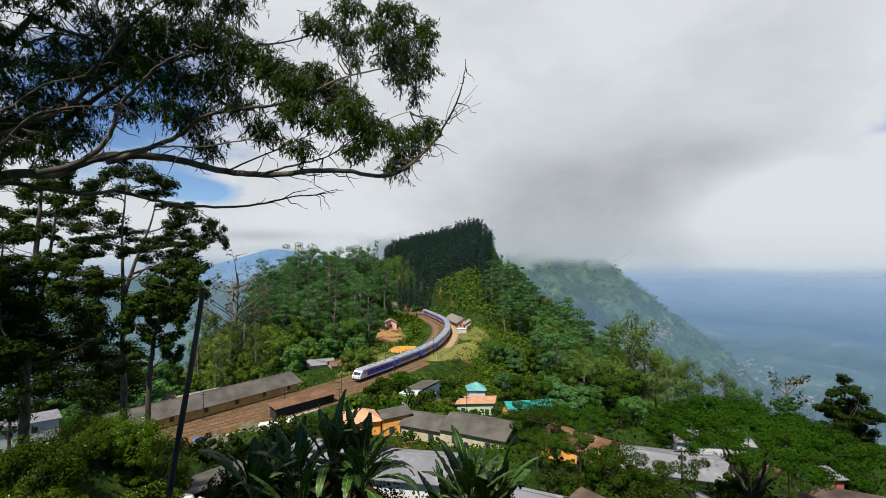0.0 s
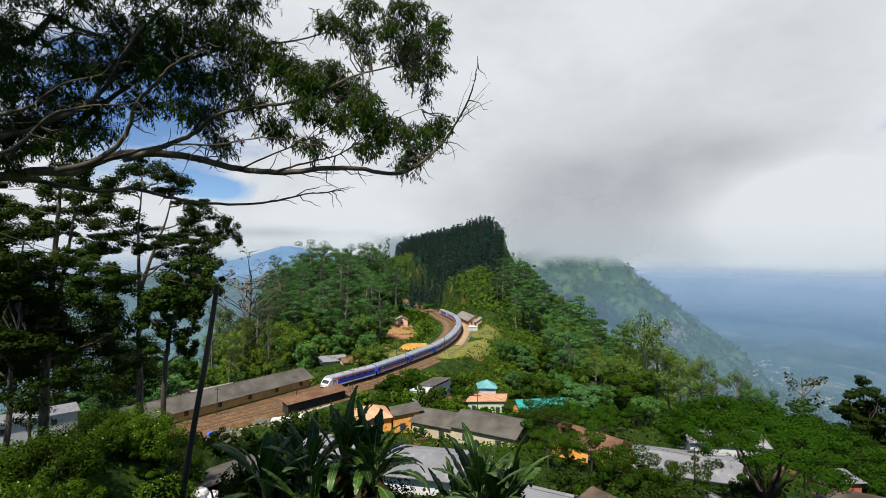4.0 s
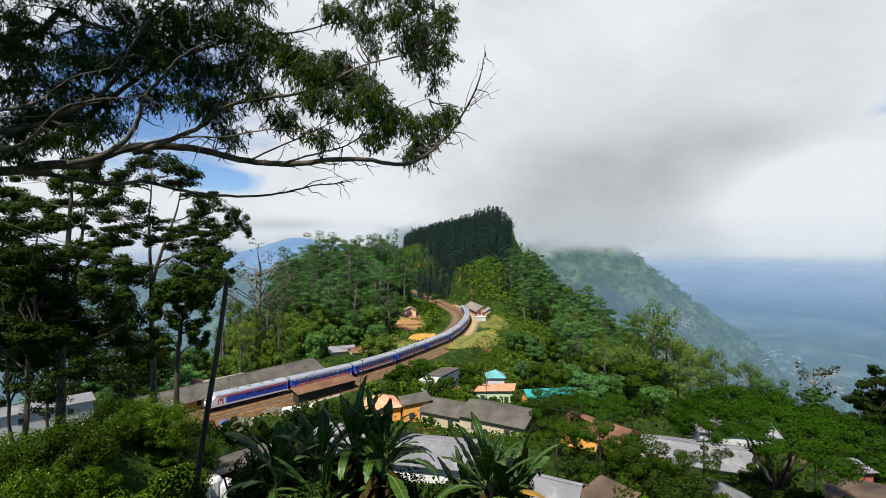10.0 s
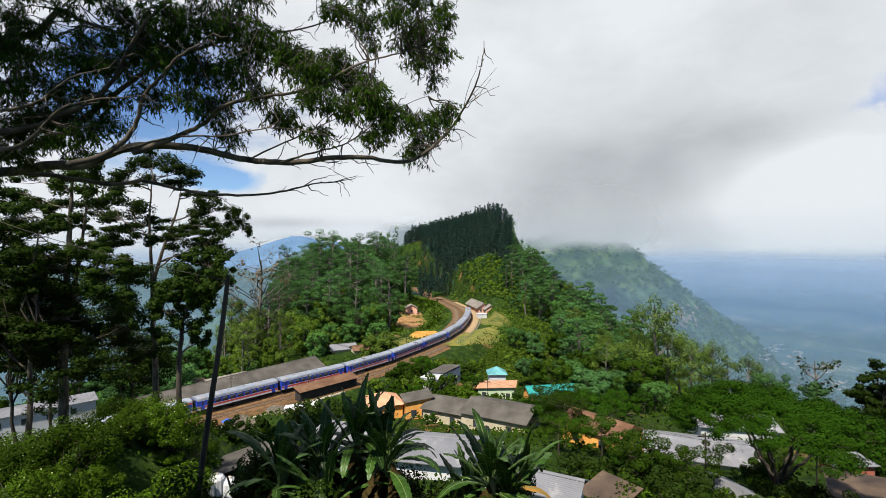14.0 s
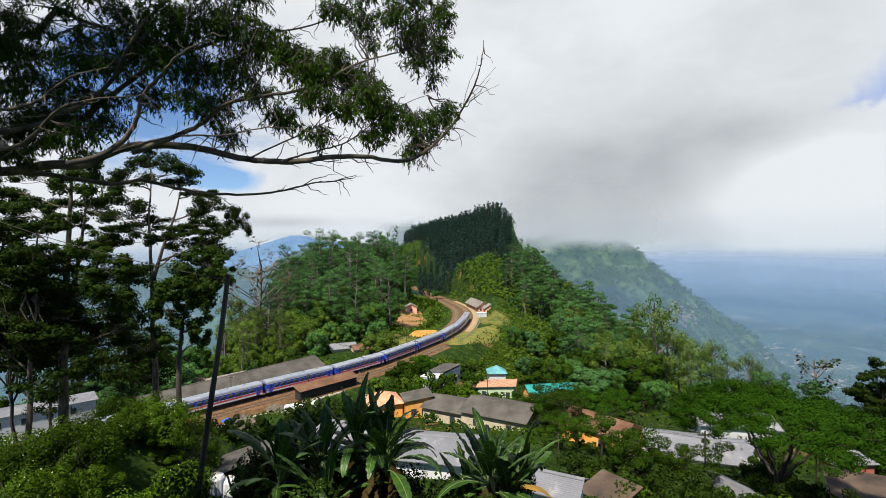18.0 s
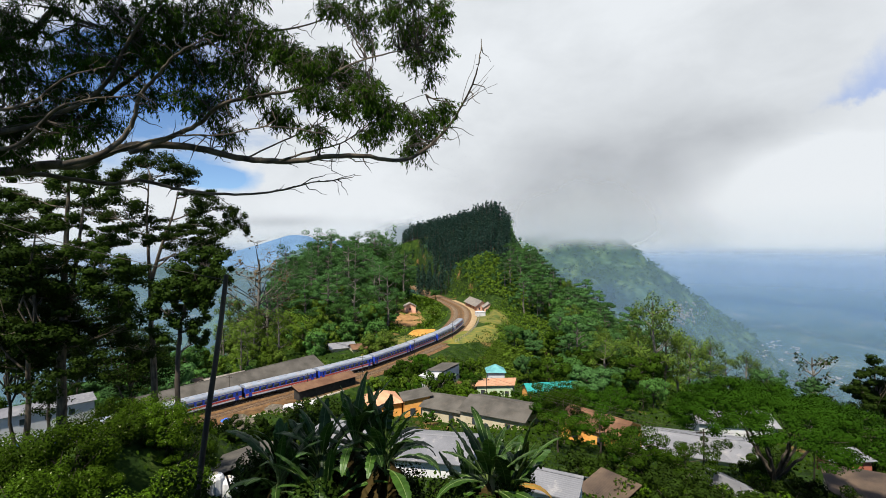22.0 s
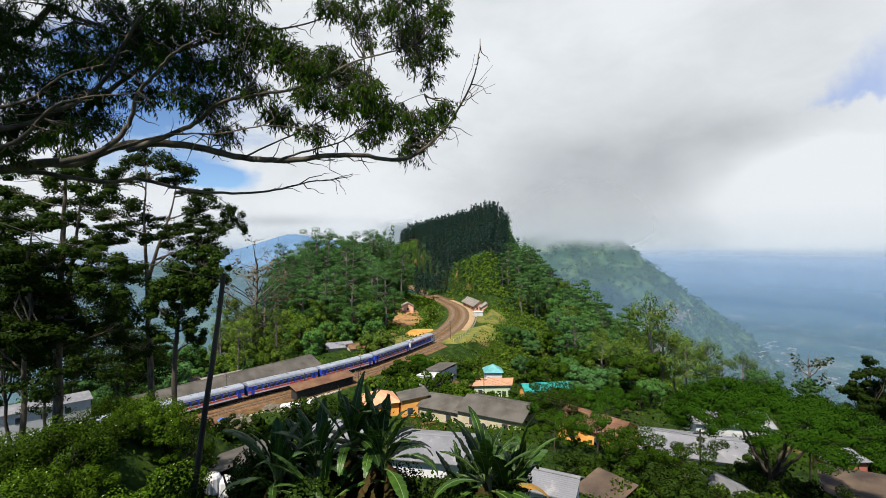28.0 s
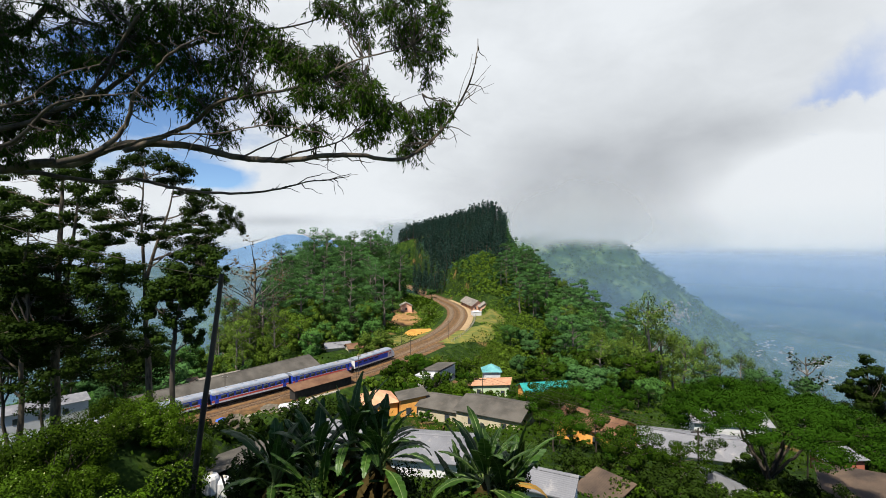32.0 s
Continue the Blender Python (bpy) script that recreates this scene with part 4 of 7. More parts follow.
def power_car(label):
    """The driving car: a white raked cab at +x, a blue side panel under a red band."""
    c = thing("power_car", label, "power car", "coaches of the train")
    h, hw = (CAR - GAP) / 2, WIDTH / 2
    part("body", prism_side([(-h, 0.95), (-h, 3.15), (h - 1.25, 3.15), (h - 0.75, 2.75), (h - 0.12, 2.0), (h, 1.75), (h, 0.95)], hw), "car_white", c, "white car body with raked cab")
    part("roof", arch(-h, h - 1.2, hw + 0.03, 3.15, 0.62, nose=0.5), "car_roof", c, "pale weathered roof")
    part("underframe", box(-h + 0.3, h - 0.6, -1.15, 1.15, 0.55, 0.95), "under", c)
    part("windscreen", prism_side([(h - 0.70, 2.72), (h - 0.10, 2.02), (h - 0.06, 2.05), (h - 0.66, 2.76)], 1.2), "glass", c, "raked black windscreen")
    part("bumper", box(h - 0.5, h + 0.12, -1.3, 1.3, 0.5, 1.0, 0.08), "under", c, "black buffer beam with plough")
    for sy in (-1, 1):
        part("headlight", cylinder(0.16, 0.16, 0.08, 12, pose(h - 0.02, sy * 0.95, 1.35, 0, 90)), "glass", c, "round headlight")
        part("buffer", cylinder(0.2, 0.24, 0.35, 12, pose(h + 0.05, sy * 0.87, 0.85, 0, 90)), "under", c)
        part("blue_panel", box(-h + 0.1, h - 3.6, sy * hw - 0.012, sy * hw + 0.014, 1.36, 2.72), "car_blue", c, "long dark blue side panel")
        part("red_band", box(-h + 0.05, h - 1.9, sy * hw - 0.012, sy * hw + 0.012, 2.76, 3.10), "car_red", c, "red band under the roof")
        part("cab_panel", box(h - 3.0, h - 1.75, sy * hw - 0.012, sy * hw + 0.014, 1.25, 2.70), "car_red", c, "red panel behind the cab")
        d = part("cab_door", box(h - 2.7, h - 2.05, sy * hw - 0.02, sy * hw + 0.03, 1.0, 2.85), "car_white", c)
        part("cab_window", box(h - 2.58, h - 2.17, sy * hw - 0.03, sy * hw + 0.04, 2.05, 2.7), "glass", d)
        for i in range(4):
            part("grille", box(-h + 1.2 + i * 2.6, -h + 2.9 + i * 2.6, sy * hw - 0.02, sy * hw + 0.02, 2.1, 2.55), "under", c, "dark louvred grille")
    for x in (-6.8, 6.0):
        bogie(c, x)
    for x in (-6, -3, 0, 3):
        part("roof_fan", cylinder(0.7, 0.6, 0.22, 16, pose(x, 0, 3.68)), "steel", c, "round roof fan")
    part("fuel_tank", box(-2.8, 2.0, -1.2, 1.2, 0.2, 0.58, 0.05), "under", c)
    return c


def prism_side(profile, half):
    """A side outline in x and z, drawn out across the car."""
    bm = prism(profile, -half, half)
    return bm


WINDOW = mesh_of("window", *box_arrays(-0.62, 0.62, -0.014, 0.014, -0.36, 0.40), ["glass"])

# front of the train along the line, by the second
HEAD_AT = ((0, 338.4), (1, 341.7), (2, 345.5), (3, 350.0), (4.5, 358.2), (6, 366.8), (7.5, 375.2), (9, 383.6), (11, 395.0), (13, 406.6), (15, 418.4), (17, 430.3),
           (20, 448.8), (23, 467.6), (25, 480.5), (27, 493.4), (29, 506.6), (32, 528.0))


def build_train():
    cars = [power_car("white power car with blue panel and raked cab leading the train")]
    first = coach("dark blue passenger coach with red and white stripes")
    cars.append(first)
    for i in range(7):
        cars.append(copy_thing(first, Matrix()))
    cars.append(power_car("white power car with blue panel at the tail"))
    return cars


CARS = build_train()


def car_pose(k, t):
    ts, ss = zip(*HEAD_AT)
    knots, vals = np.array(ts, float), np.array(ss, float)
    # smooth passage through the knots
    slope = np.gradient(vals, knots)
    i = int(np.clip(np.searchsorted(knots, t, "right") - 1, 0, len(knots) - 2))
    w = knots[i + 1] - knots[i]
    u = (t - knots[i]) / w
    s = (2 * u ** 3 - 3 * u ** 2 + 1) * vals[i] + (u ** 3 - 2 * u ** 2 + u) * w * slope[i] + (3 * u ** 2 - 2 * u ** 3) * vals[i + 1] + (u ** 3 - u ** 2) * w * slope[i + 1]
    mid = s - CAR * (k + 0.5)
    xa, ya, _, _ = on_line(mid + 6.8)
    xb, yb, _, _ = on_line(mid - 6.8)
    dx, dy = float(xa - xb), float(ya - yb)
    if k == 9:
        dx, dy = -dx, -dy
    turn = math.degrees(math.atan2(dy, dx))
    return pose(float(xa + xb) / 2, float(ya + yb) / 2, RAIL_TOP, 0, 0, turn)

# ---------- buildings ----------
def opening(parent, wall_y, x, z0, w, h, kind, depth=0.12):
    """A door or window set into the wall face at y = wall_y (its outside towards -y for negative, +y for positive)."""
    sgn = -1 if wall_y < 0 else 1
    if kind == "door":
        d = part("door", box(x - w / 2, x + w / 2, wall_y - 0.05, wall_y + 0.05, z0, z0 + h), "wood", parent, "plain timber door")
        return d
    wn = part("window", box(x - w / 2 - 0.07, x + w / 2 + 0.07, wall_y - 0.045, wall_y + 0.045, z0 - 0.07, z0 + h + 0.07), "wood", parent, "timber window frame")
    part("pane", box(x - w / 2, x + w / 2, wall_y - 0.06, wall_y + 0.06, z0, z0 + h), "glass", wn)
    part("sill", box(x - w / 2 - 0.15, x + w / 2 + 0.15, wall_y + (sgn * 0.02 - 0.09), wall_y + (sgn * 0.02 + 0.09), z0 - 0.16, z0 - 0.07), "concrete", wn)
    return wn


def sheet(x0, z0, x1, z1, y0, y1, th=0.07):
    """A roof sheet sloping in x, from (x0, z0) to (x1, z1)."""
    return prism([(x0, z0), (x1, z1), (x1, z1 + th), (x0, z0 + th)], y0, y1)


def house(label, x, y, turn, w, l, h, roof="gable", rise=1.4, wall="wall_white", cover="roof_grey", over=0.45, base=None, sink=2.5, openings=(), name="house", eave_dz=0.0):
    """A small house: w across (local x), l along (local y), walls h high; roof: gable (ridge along y), mono (falls towards -x), flat or hip."""
    z = hz(x, y) if base is None else base
    ho = thing(name, label, "house", "village houses", m=pose(x, y, z, 0, 0, turn))
    a, b = w / 2, l / 2
    t = 0.2
    for sx in (-1, 1):
        part("wall", box(min(sx * a, sx * (a - t)), max(sx * a, sx * (a - t)), -b, b, -sink, h), wall, ho)
    for sy in (-1, 1):
        if roof == "gable":
            pr = [(-a + t, -sink), (a - t, -sink), (a - t, h + rise * t / a), (0, h + rise), (-a + t, h + rise * t / a)]
        elif roof == "mono":
            pr = [(-a + t, -sink), (a - t, -sink), (a - t, h + rise), (-a + t, h)]
        else:
            pr = [(-a + t, -sink), (a - t, -sink), (a - t, h), (-a + t, h)]
        part("wall", prism(pr, min(sy * b, sy * (b - t)), max(sy * b, sy * (b - t))), wall, ho)
    part("floor_slab", box(-a + t, a - t, -b + t, b - t, -0.3, 0.0), "concrete", ho)
    if roof == "gable":
        k = rise / a
        for sx in (-1, 1):
            part("roof_sheet", sheet(sx * (a + over), h - k * over + 0.02, 0, h + rise + 0.02, -b - over, b + over), cover, ho)
        part("ridge_cap", prism([(-0.22, h + rise + 0.04), (0, h + rise + 0.15), (0.22, h + rise + 0.04)], -b - over, b + over), cover, ho)
    elif roof == "mono":
        k = rise / w
        part("roof_sheet", sheet(-a - over, h - k * over + 0.02, a + over, h + rise + k * over + 0.02, -b - over, b + over), cover, ho)
    elif roof == "flat":
        part("roof_slab", box(-a - over, a + over, -b - over, b + over, h, h + 0.18, 0.02), cover, ho)
    elif roof == "hip":
        bm = bmesh.new()
        lo = [bm.verts.new(p) for p in ((-a - over, -b - over, h - 0.05), (a + over, -b - over, h - 0.05), (a + over, b + over, h - 0.05), (-a - over, b + over, h - 0.05))]
        q = max(0.05, b - a)
        hi = [bm.verts.new((0, -q, h + rise)), bm.verts.new((0, q, h + rise))]
        bm.faces.new((lo[0], lo[1], hi[0])), bm.faces.new((lo[1], lo[2], hi[1], hi[0])), bm.faces.new((lo[2], lo[3], hi[1])), bm.faces.new((lo[3], lo[0], hi[0], hi[1])), bm.faces.new(lo[::-1])
        part("roof", bm, cover, ho)
    for face, u, z0, ow, oh, kind in openings:
        if face in "SN":
            opening(ho, -b if face == "S" else b, u, z0, ow, oh, kind)
        else:
            # the same, on the walls across x
            sgn = -1 if face == "W" else 1
            nm = "door" if kind == "door" else "window"
            fr = part(nm, box(sgn * a - 0.05, sgn * a + 0.05, u - ow / 2 - 0.06, u + ow / 2 + 0.06, z0 - 0.05, z0 + oh + 0.06), "wood", ho)
            part("pane" if nm == "window" else "leaf", box(sgn * a - 0.065, sgn * a + 0.065, u - ow / 2, u + ow / 2, z0, z0 + oh), "glass" if nm == "window" else "wood", fr)
    return ho


def village():
    W = lambda face, *us: tuple((face, u, 0.95, 0.9, 1.1, "window") for u in us)
    D = lambda face, u: ((face, u, 0.0, 0.9, 2.0, "door"),)
    # white block house below the line, with a blue end
    house("white block house with flat grey roof and blue end wall", 0.5, 131, -28, 5.2, 9.5, 4.0, "mono", 0.5, "wall_white", "roof_grey", 0.25, openings=W("W", -2.5, 2.0) + W("S", 0) + D("W", 0))
    house("low white annex with flat pale roof", -2.6, 127.5, -28, 5.0, 4.5, 3.0, "flat", 0.1, "wall_white", "wall_white", 0.15, openings=W("W", 0))
    house("pale house with salmon roof and green plastered wall", 14.0, 122, -12, 9.0, 6.0, 3.0, "mono", 0.7, "wall_green", "roof_orange", 0.5, openings=W("S", -3, 3) + D("S", 0))
    house("small white tower house with blue-green pyramid roof", 14.8, 130, 0, 4.4, 4.4, 5.2, "hip", 1.7, "wall_white", "roof_bluegreen", 0.5, openings=W("S", 0))
    house("long house with teal sheet roof and orange walls", 27.0, 117, -80, 5.0, 13.0, 2.8, "gable", 1.2, "wall_orange", "roof_teal", 0.5, openings=W("E", -4, 0, 4) + W("W", -4, 0, 4))
    house("long low house with grey cement sheet roof", 3.6, 88.5, 62, 8.0, 12.0, 2.9, "gable", 1.2, "wall_cream", "roof_grey", 0.5, openings=W("W", -4, 0, 4))
    house("wide house with grey cement sheet roof", 10.6, 83.5, 60, 9.5, 11.5, 3.0, "gable", 1.3, "wall_cream", "roof_grey", 0.5, openings=W("W", -3, 3))
    house("small house with salmon hipped roof", -11.5, 92, 20, 6.0, 6.5, 3.0, "hip", 1.6, "wall_orange", "roof_orange", 0.5, openings=W("S", 0))
    house("bright orange plastered house with grey roof", -5.0, 91.5, 14, 5.0, 5.0, 3.6, "mono", 0.6, "wall_orange", "roof_grey", 0.4, openings=W("S", -1, 1))
    # station yard
    house("long goods shed with grey sheet roof and yellow walls", -51.2, 120.2, -34.5, 7.6, 46, 2.8, "gable", 1.9, "wall_yellow", "roof_grey", 1.0, base=-0.2, openings=W("E", -20, -12, -4, 4, 12, 20) + W("S", 0), name="goods_shed")
    # solid near-black walls stand in for the shade under an open roof
    house("long shelter with rusty sheet roof, near-black walls for the shade inside", -29.0, 119.6, 140, 2.2, 17, 2.5, "mono", 0.7, "dark", "roof_rust", 0.5, base=-0.3, name="shelter")
    house("long station house with grey tiled roof and salmon walls", 20.6, 281, 12, 6.4, 25, 3.3, "gable", 2.4, "wall_pink", "roof_stone", 0.9, base=-0.3, openings=W("W", -9, -6, -3, 0, 3, 6, 9) + W("S", -1.5, 1.5), name="station_house")
    house("salmon station wing with gabled front", 26.6, 265, 2, 6.4, 8, 3.2, "gable", 2.0, "wall_pink", "roof_stone", 0.6, base=-0.3, openings=W("S", -1.6, 1.6) + D("S", 0))
    house("small annex house with brown roof", 33.0, 268, 22, 4.5, 6, 2.6, "gable", 1.2, "wall_pink", "roof_brown", 0.5, base=0.2, openings=W("S", 0))
    house("small salmon hut on bare earth", -17, 258, 8, 6.0, 6.0, 3.2, "gable", 1.5, "wall_pink", "roof_stone", 0.5, openings=W("S", 0))
    house("low house with pale metal roof", -38.5, 183, -66, 6, 9, 0.8, "gable", 1.3, "wall_cream", "roof_white", 0.7)
    house("low hut with rusty roof beside the line", -31.5, 181, -60, 5, 6, 0.9, "gable", 1.2, "wall_cream", "roof_rust", 0.6)
    house("long white quarters with pale roof and small windows", -88, 98, -42, 6.5, 26, 3.2, "gable", 0.9, "wall_white", "roof_white", 0.4, base=-0.5, openings=W("E", -11, -7, -3, 1, 5, 9))
    house("low house with brown sheet roof behind the yard", -74, 133, -40, 7, 13, 2.8, "gable", 1.4, "wall_white", "roof_brown", 0.5)
    house("low house with grey tiled roof and white gable behind the yard", -62, 136, -40, 7, 11, 2.6, "gable", 1.4, "wall_white", "roof_stone", 0.5)
    # foreground roofs
    house("house with large pale sheet roof", -0.4, 45, 78, 6.2, 6.6, 2.6, "gable", 0.9, "wall_white", "roof_white", 0.5)
    house("house with white sheet roof and white wall", 7.4, 31.5, 62, 2.7, 3.2, 1.7, "gable", 0.6, "wall_white", "roof_white", 0.4)
    house("house with bluish sheet roof", -13.0, 60, 70, 4.6, 6.5, 2.4, "mono", 0.6, "wall_white", "roof_white", 0.4)
    house("shed with long grey sheet roof", -17.6, 41.5, -38, 4.5, 7, 1.7, "mono", 0.8, "wall_cream", "roof_grey", 0.4)
    house("wide warehouse with white sheet roof", 35.5, 66, 70, 9, 15, 1.6, "gable", 1.0, "wall_white", "roof_white", 0.5)
    house("house with white sheet roof behind the umbrella tree", 51, 84, 78, 8, 12, 3.0, "gable", 1.0, "wall_white", "roof_white", 0.5)
    house("small shed with pale roof and red-brown front", 51, 60, -10, 4.2, 3.5, 2.4, "mono", 0.4, "wall_red", "roof_white", 0.4)
    house("house with brown sheet roof", 45, 47, 60, 7, 10, 1.6, "mono", 0.8, "wall_cream", "roof_brown", 0.4)
    house("low shed with brown sheet roof among the shrubs", 13.0, 37.0, 35, 2.6, 3.0, 0.5, "mono", 0.6, "wall_cream", "roof_brown", 0.35)
    house("small pale-roofed shed below the flat-topped tree", 25.0, 41.5, 20, 3.4, 4.2, 1.4, "gable", 0.7, "wall_white", "roof_white", 0.35)
    house("orange plastered house among trees", 22.0, 66, 40, 6, 9, 3.0, "gable", 1.2, "wall_orange", "roof_rust", 0.4, openings=W("W", -2, 2))
    house("small white block beside the station path", 20.5, 249, 20, 4.2, 4.0, 2.6, "flat", 0.1, "wall_white", "wall_white", 0.15, base=-0.6)
    house("low hut with pale sheet roof among the hill trees", -39, 232, -20, 6, 9, 2.2, "gable", 1.0, "wall_cream", "roof_white", 0.5)
    house("low sheds with pale grey roof behind the goods shed", -53, 146, -58, 5, 9, 1.4, "gable", 0.8, "wall_cream", "roof_stone", 0.5)


village()

# ---------- trees ----------
def limb_set(r, h, reach, n, z_lo, z_hi, rise=0.35, thick=0.09):
    """Trunk and limbs of a tree; returns the tubes and the limb ends."""
    trunk = bend((0, 0, -0.6), (r.normal() * 0.02 * h, r.normal() * 0.02 * h, h * z_hi), 9, r, 0.03)
    tubes = [tube(trunk, np.linspace(h * 0.022 + 0.05, h * 0.006 + 0.02, 9), 7)]
    ends = []
    for i in range(n):
        f = z_lo + (z_hi - z_lo) * (i + r.uniform(0, 0.8)) / n
        p = trunk[int(np.clip(f / z_hi * 8, 1, 8))]
        a = i * 2.4 + r.uniform(-0.5, 0.5)
        ln = reach * r.uniform(0.6, 1.1)
        e = p + np.array([math.cos(a) * ln, math.sin(a) * ln, ln * rise * r.uniform(0.4, 1.5)])
        tubes.append(tube(bend(p, e, 5, r, 0.12), np.linspace(h * 0.008 + 0.02, 0.02, 5), 5))
        ends.append(e)
    return tubes, ends, trunk


def make_tree(name, label, trunk_parts, crown_parts, leaf, bark="bark", category="tree", group=""):
    t = thing(name, label, category, group)
    part("trunk", mesh_of("trunk", *trunk_parts[0], [bark], smooth=True), None, t)
    tagged(part("branchwork", mesh_of("branchwork", *join(trunk_parts[1:]), [bark], smooth=True), None, t), kind="stuff")
    part("crown", crown_mesh("crown", crown_parts, leaf), None, t)
    return t


def broad_tree(seed, h, reach, leaf="leaf_broad", n=18, per=260, size=0.44, group="hillside trees", label="rounded broadleaf tree with dense green crown"):
    r = np.random.RandomState(seed)
    tubes, ends, trunk = limb_set(r, h, reach, n, 0.45, 0.85)
    crown = [tufts(r, e, (reach * r.uniform(0.28, 0.44),) * 2 + (reach * r.uniform(0.22, 0.34),), per, size, 0.9, 0.7) for e in ends]
    crown.append(tufts(r, trunk[-1], (reach * 0.42, reach * 0.42, reach * 0.36), per, size, 1.0, 0.7))
    return make_tree("broadleaf_tree", label, tubes, crown, leaf, group=group)


def tall_tree(seed, h, reach, leaf="leaf_hill", n=15, per=240, size=0.42, group="hillside trees", label="tall slender gum tree with layered dark crown"):
    r = np.random.RandomState(seed)
    tubes, ends, trunk = limb_set(r, h, reach, n, 0.40, 0.97, 0.5)
    crown = [tufts(r, e, (reach * r.uniform(0.34, 0.5),) * 2 + (reach * r.uniform(0.14, 0.22),), per, size, 1.0, 0.7) for e in ends]
    crown.append(tufts(r, trunk[-1], (reach * 0.5, reach * 0.5, reach * 0.3), per, size))
    return make_tree("gum_tree", label, tubes, crown, leaf, "bark_pale", group=group)


def low_tree(seed, h, reach, leaf="leaf_broad", label="low bushy tree with foliage down to the ground"):
    r = np.random.RandomState(seed)
    tubes, ends, trunk = limb_set(r, h, reach * 0.7, 14, 0.12, 0.85, 0.3)
    crown = [tufts(r, e, (reach * r.uniform(0.3, 0.42),) * 2 + (reach * r.uniform(0.28, 0.38),), 190, 0.45, 1.0, 0.7) for e in ends]
    crown.append(tufts(r, trunk[-1], (reach * 0.5,) * 3, 150, 0.5, heart=trunk[4]))
    return make_tree("bushy_tree", label, tubes, crown, leaf, group="hillside trees")


def silk_oak(seed, h, reach):
    r = np.random.RandomState(seed)
    tubes, ends, trunk = limb_set(r, h, reach, 16, 0.25, 0.98, 0.7)
    crown = [tufts(r, e, (reach * r.uniform(0.32, 0.5),) * 2 + (reach * r.uniform(0.3, 0.5),), 220, 0.30) for e in ends]
    crown.append(tufts(r, trunk[-1], (reach * 0.4, reach * 0.4, reach * 0.5), 260, 0.30))
    return make_tree("silk_oak", "feathery pale green silk oak on the tea slope", tubes, crown, "leaf_pale", "bark_pale", group="hillside trees")


def bare_tree(seed, h, reach, leaf="leaf_dry"):
    r = np.random.RandomState(seed)
    tubes, ends, trunk = limb_set(r, h, reach, 22, 0.25, 0.98, 0.8)
    more = []
    for e in ends:
        for k in range(5):
            more.append(tube(bend(e, e + r.normal(size=3) * reach * 0.3 + (0, 0, reach * 0.2), 4, r, 0.1), np.linspace(0.04, 0.015, 4), 4))
    crown = [tufts(r, e, (reach * 0.3,) * 3, 12, 0.5) for e in ends]
    return make_tree("bare_tree", "half-bare brown tree with dry twigs", tubes + more, crown, leaf, "bark_pale", group="hillside trees")


def shrub(seed, rad, leaf="leaf_bush", n=520, size=0.30, group="shrubs on the bank", label="leafy green shrub on the bank"):
    r = np.random.RandomState(seed)
    tubes = [tube(bend((0, 0, -0.4), (r.normal() * rad * 0.5, r.normal() * rad * 0.5, rad * 0.9), 4, r, 0.1), np.linspace(0.05, 0.015, 4), 5) for k in range(6)]
    crown = []
    for k in range(14):
        c = np.array([r.normal() * rad * 0.5, r.normal() * rad * 0.5, rad * r.uniform(0.3, 1.05)])
        crown.append(tufts(r, c, (rad * r.uniform(0.24, 0.4),) * 3, n // 14, size, 0.8, 0.7))
    t = thing("shrub", label, "shrub", group)
    part("stem", mesh_of("stem", *join(tubes), ["bark"]), None, t)
    part("foliage", crown_mesh("foliage", crown, leaf), None, t)
    return t


def plant_out(makers, places, r, sink=0.0):
    """Sets copies of the model plants at (x, y, scale) places, each turned its own way."""
    used = set()
    out = []
    for i, (x, y, s) in enumerate(places):
        k = int(r.randint(len(makers)))
        m = pose(x, y, hz(x, y) - sink, 0, 0, r.uniform(0, 360)) @ Matrix.Diagonal((s, s, s * r.uniform(0.9, 1.15), 1))
        if k in used:
            out.append(copy_thing(makers[k], m))
        else:
            used.add(k)
            makers[k].matrix_basis = m
            out.append(makers[k])
    for k, t in enumerate(makers):
        if k not in used:
            for o in list(t.children_recursive) + [t]:
                bpy.data.objects.remove(o)
    return out


# footprints to keep clear of trees: x, y, radius
CLEAR = [(0.5, 131, 8), (14.5, 125, 9), (27, 117, 9), (1.5, 96, 11), (11.5, 93, 10), (-10, 94, 8), (23.6, 266, 11), (33, 268, 6), (20.5, 249, 5), (-17, 257, 9), (-16, 242, 9), (-15, 230, 9), (-14, 222, 6), (-24, 240, 8), (-26, 225, 7), (-30, 257, 9), (-27, 268, 8), (-38, 227, 6), (-36.5, 181, 9), (-8.3, 206, 11), (13.5, 199, 8), (5.5, 186, 8), (20, 214, 8), (25.5, 238, 8), (25, 227, 7), (-15, 190, 7), (-8, 179, 7), (-22, 201, 7), (-70, 188, 7), (-62, 136, 7), (-74, 133, 7), (-53, 146, 6), (-2, 47, 9), (11, 43, 6), (35.5, 66, 10), (46, 84, 10)]


# ground kept low, over which the far end of the line is seen
OPEN = [(-14, 342, 15), (-9, 320, 12), (-21, 368, 14), (-16, 302, 9), (-25, 395, 12), (-22, 330, 9)]


def free(x, y, gap=13):
    if rail_gap(np.array([x]), np.array([y]))[0][0] < gap:
        return False
    return all((x - a) ** 2 + (y - b) ** 2 > c * c for a, b, c in CLEAR)


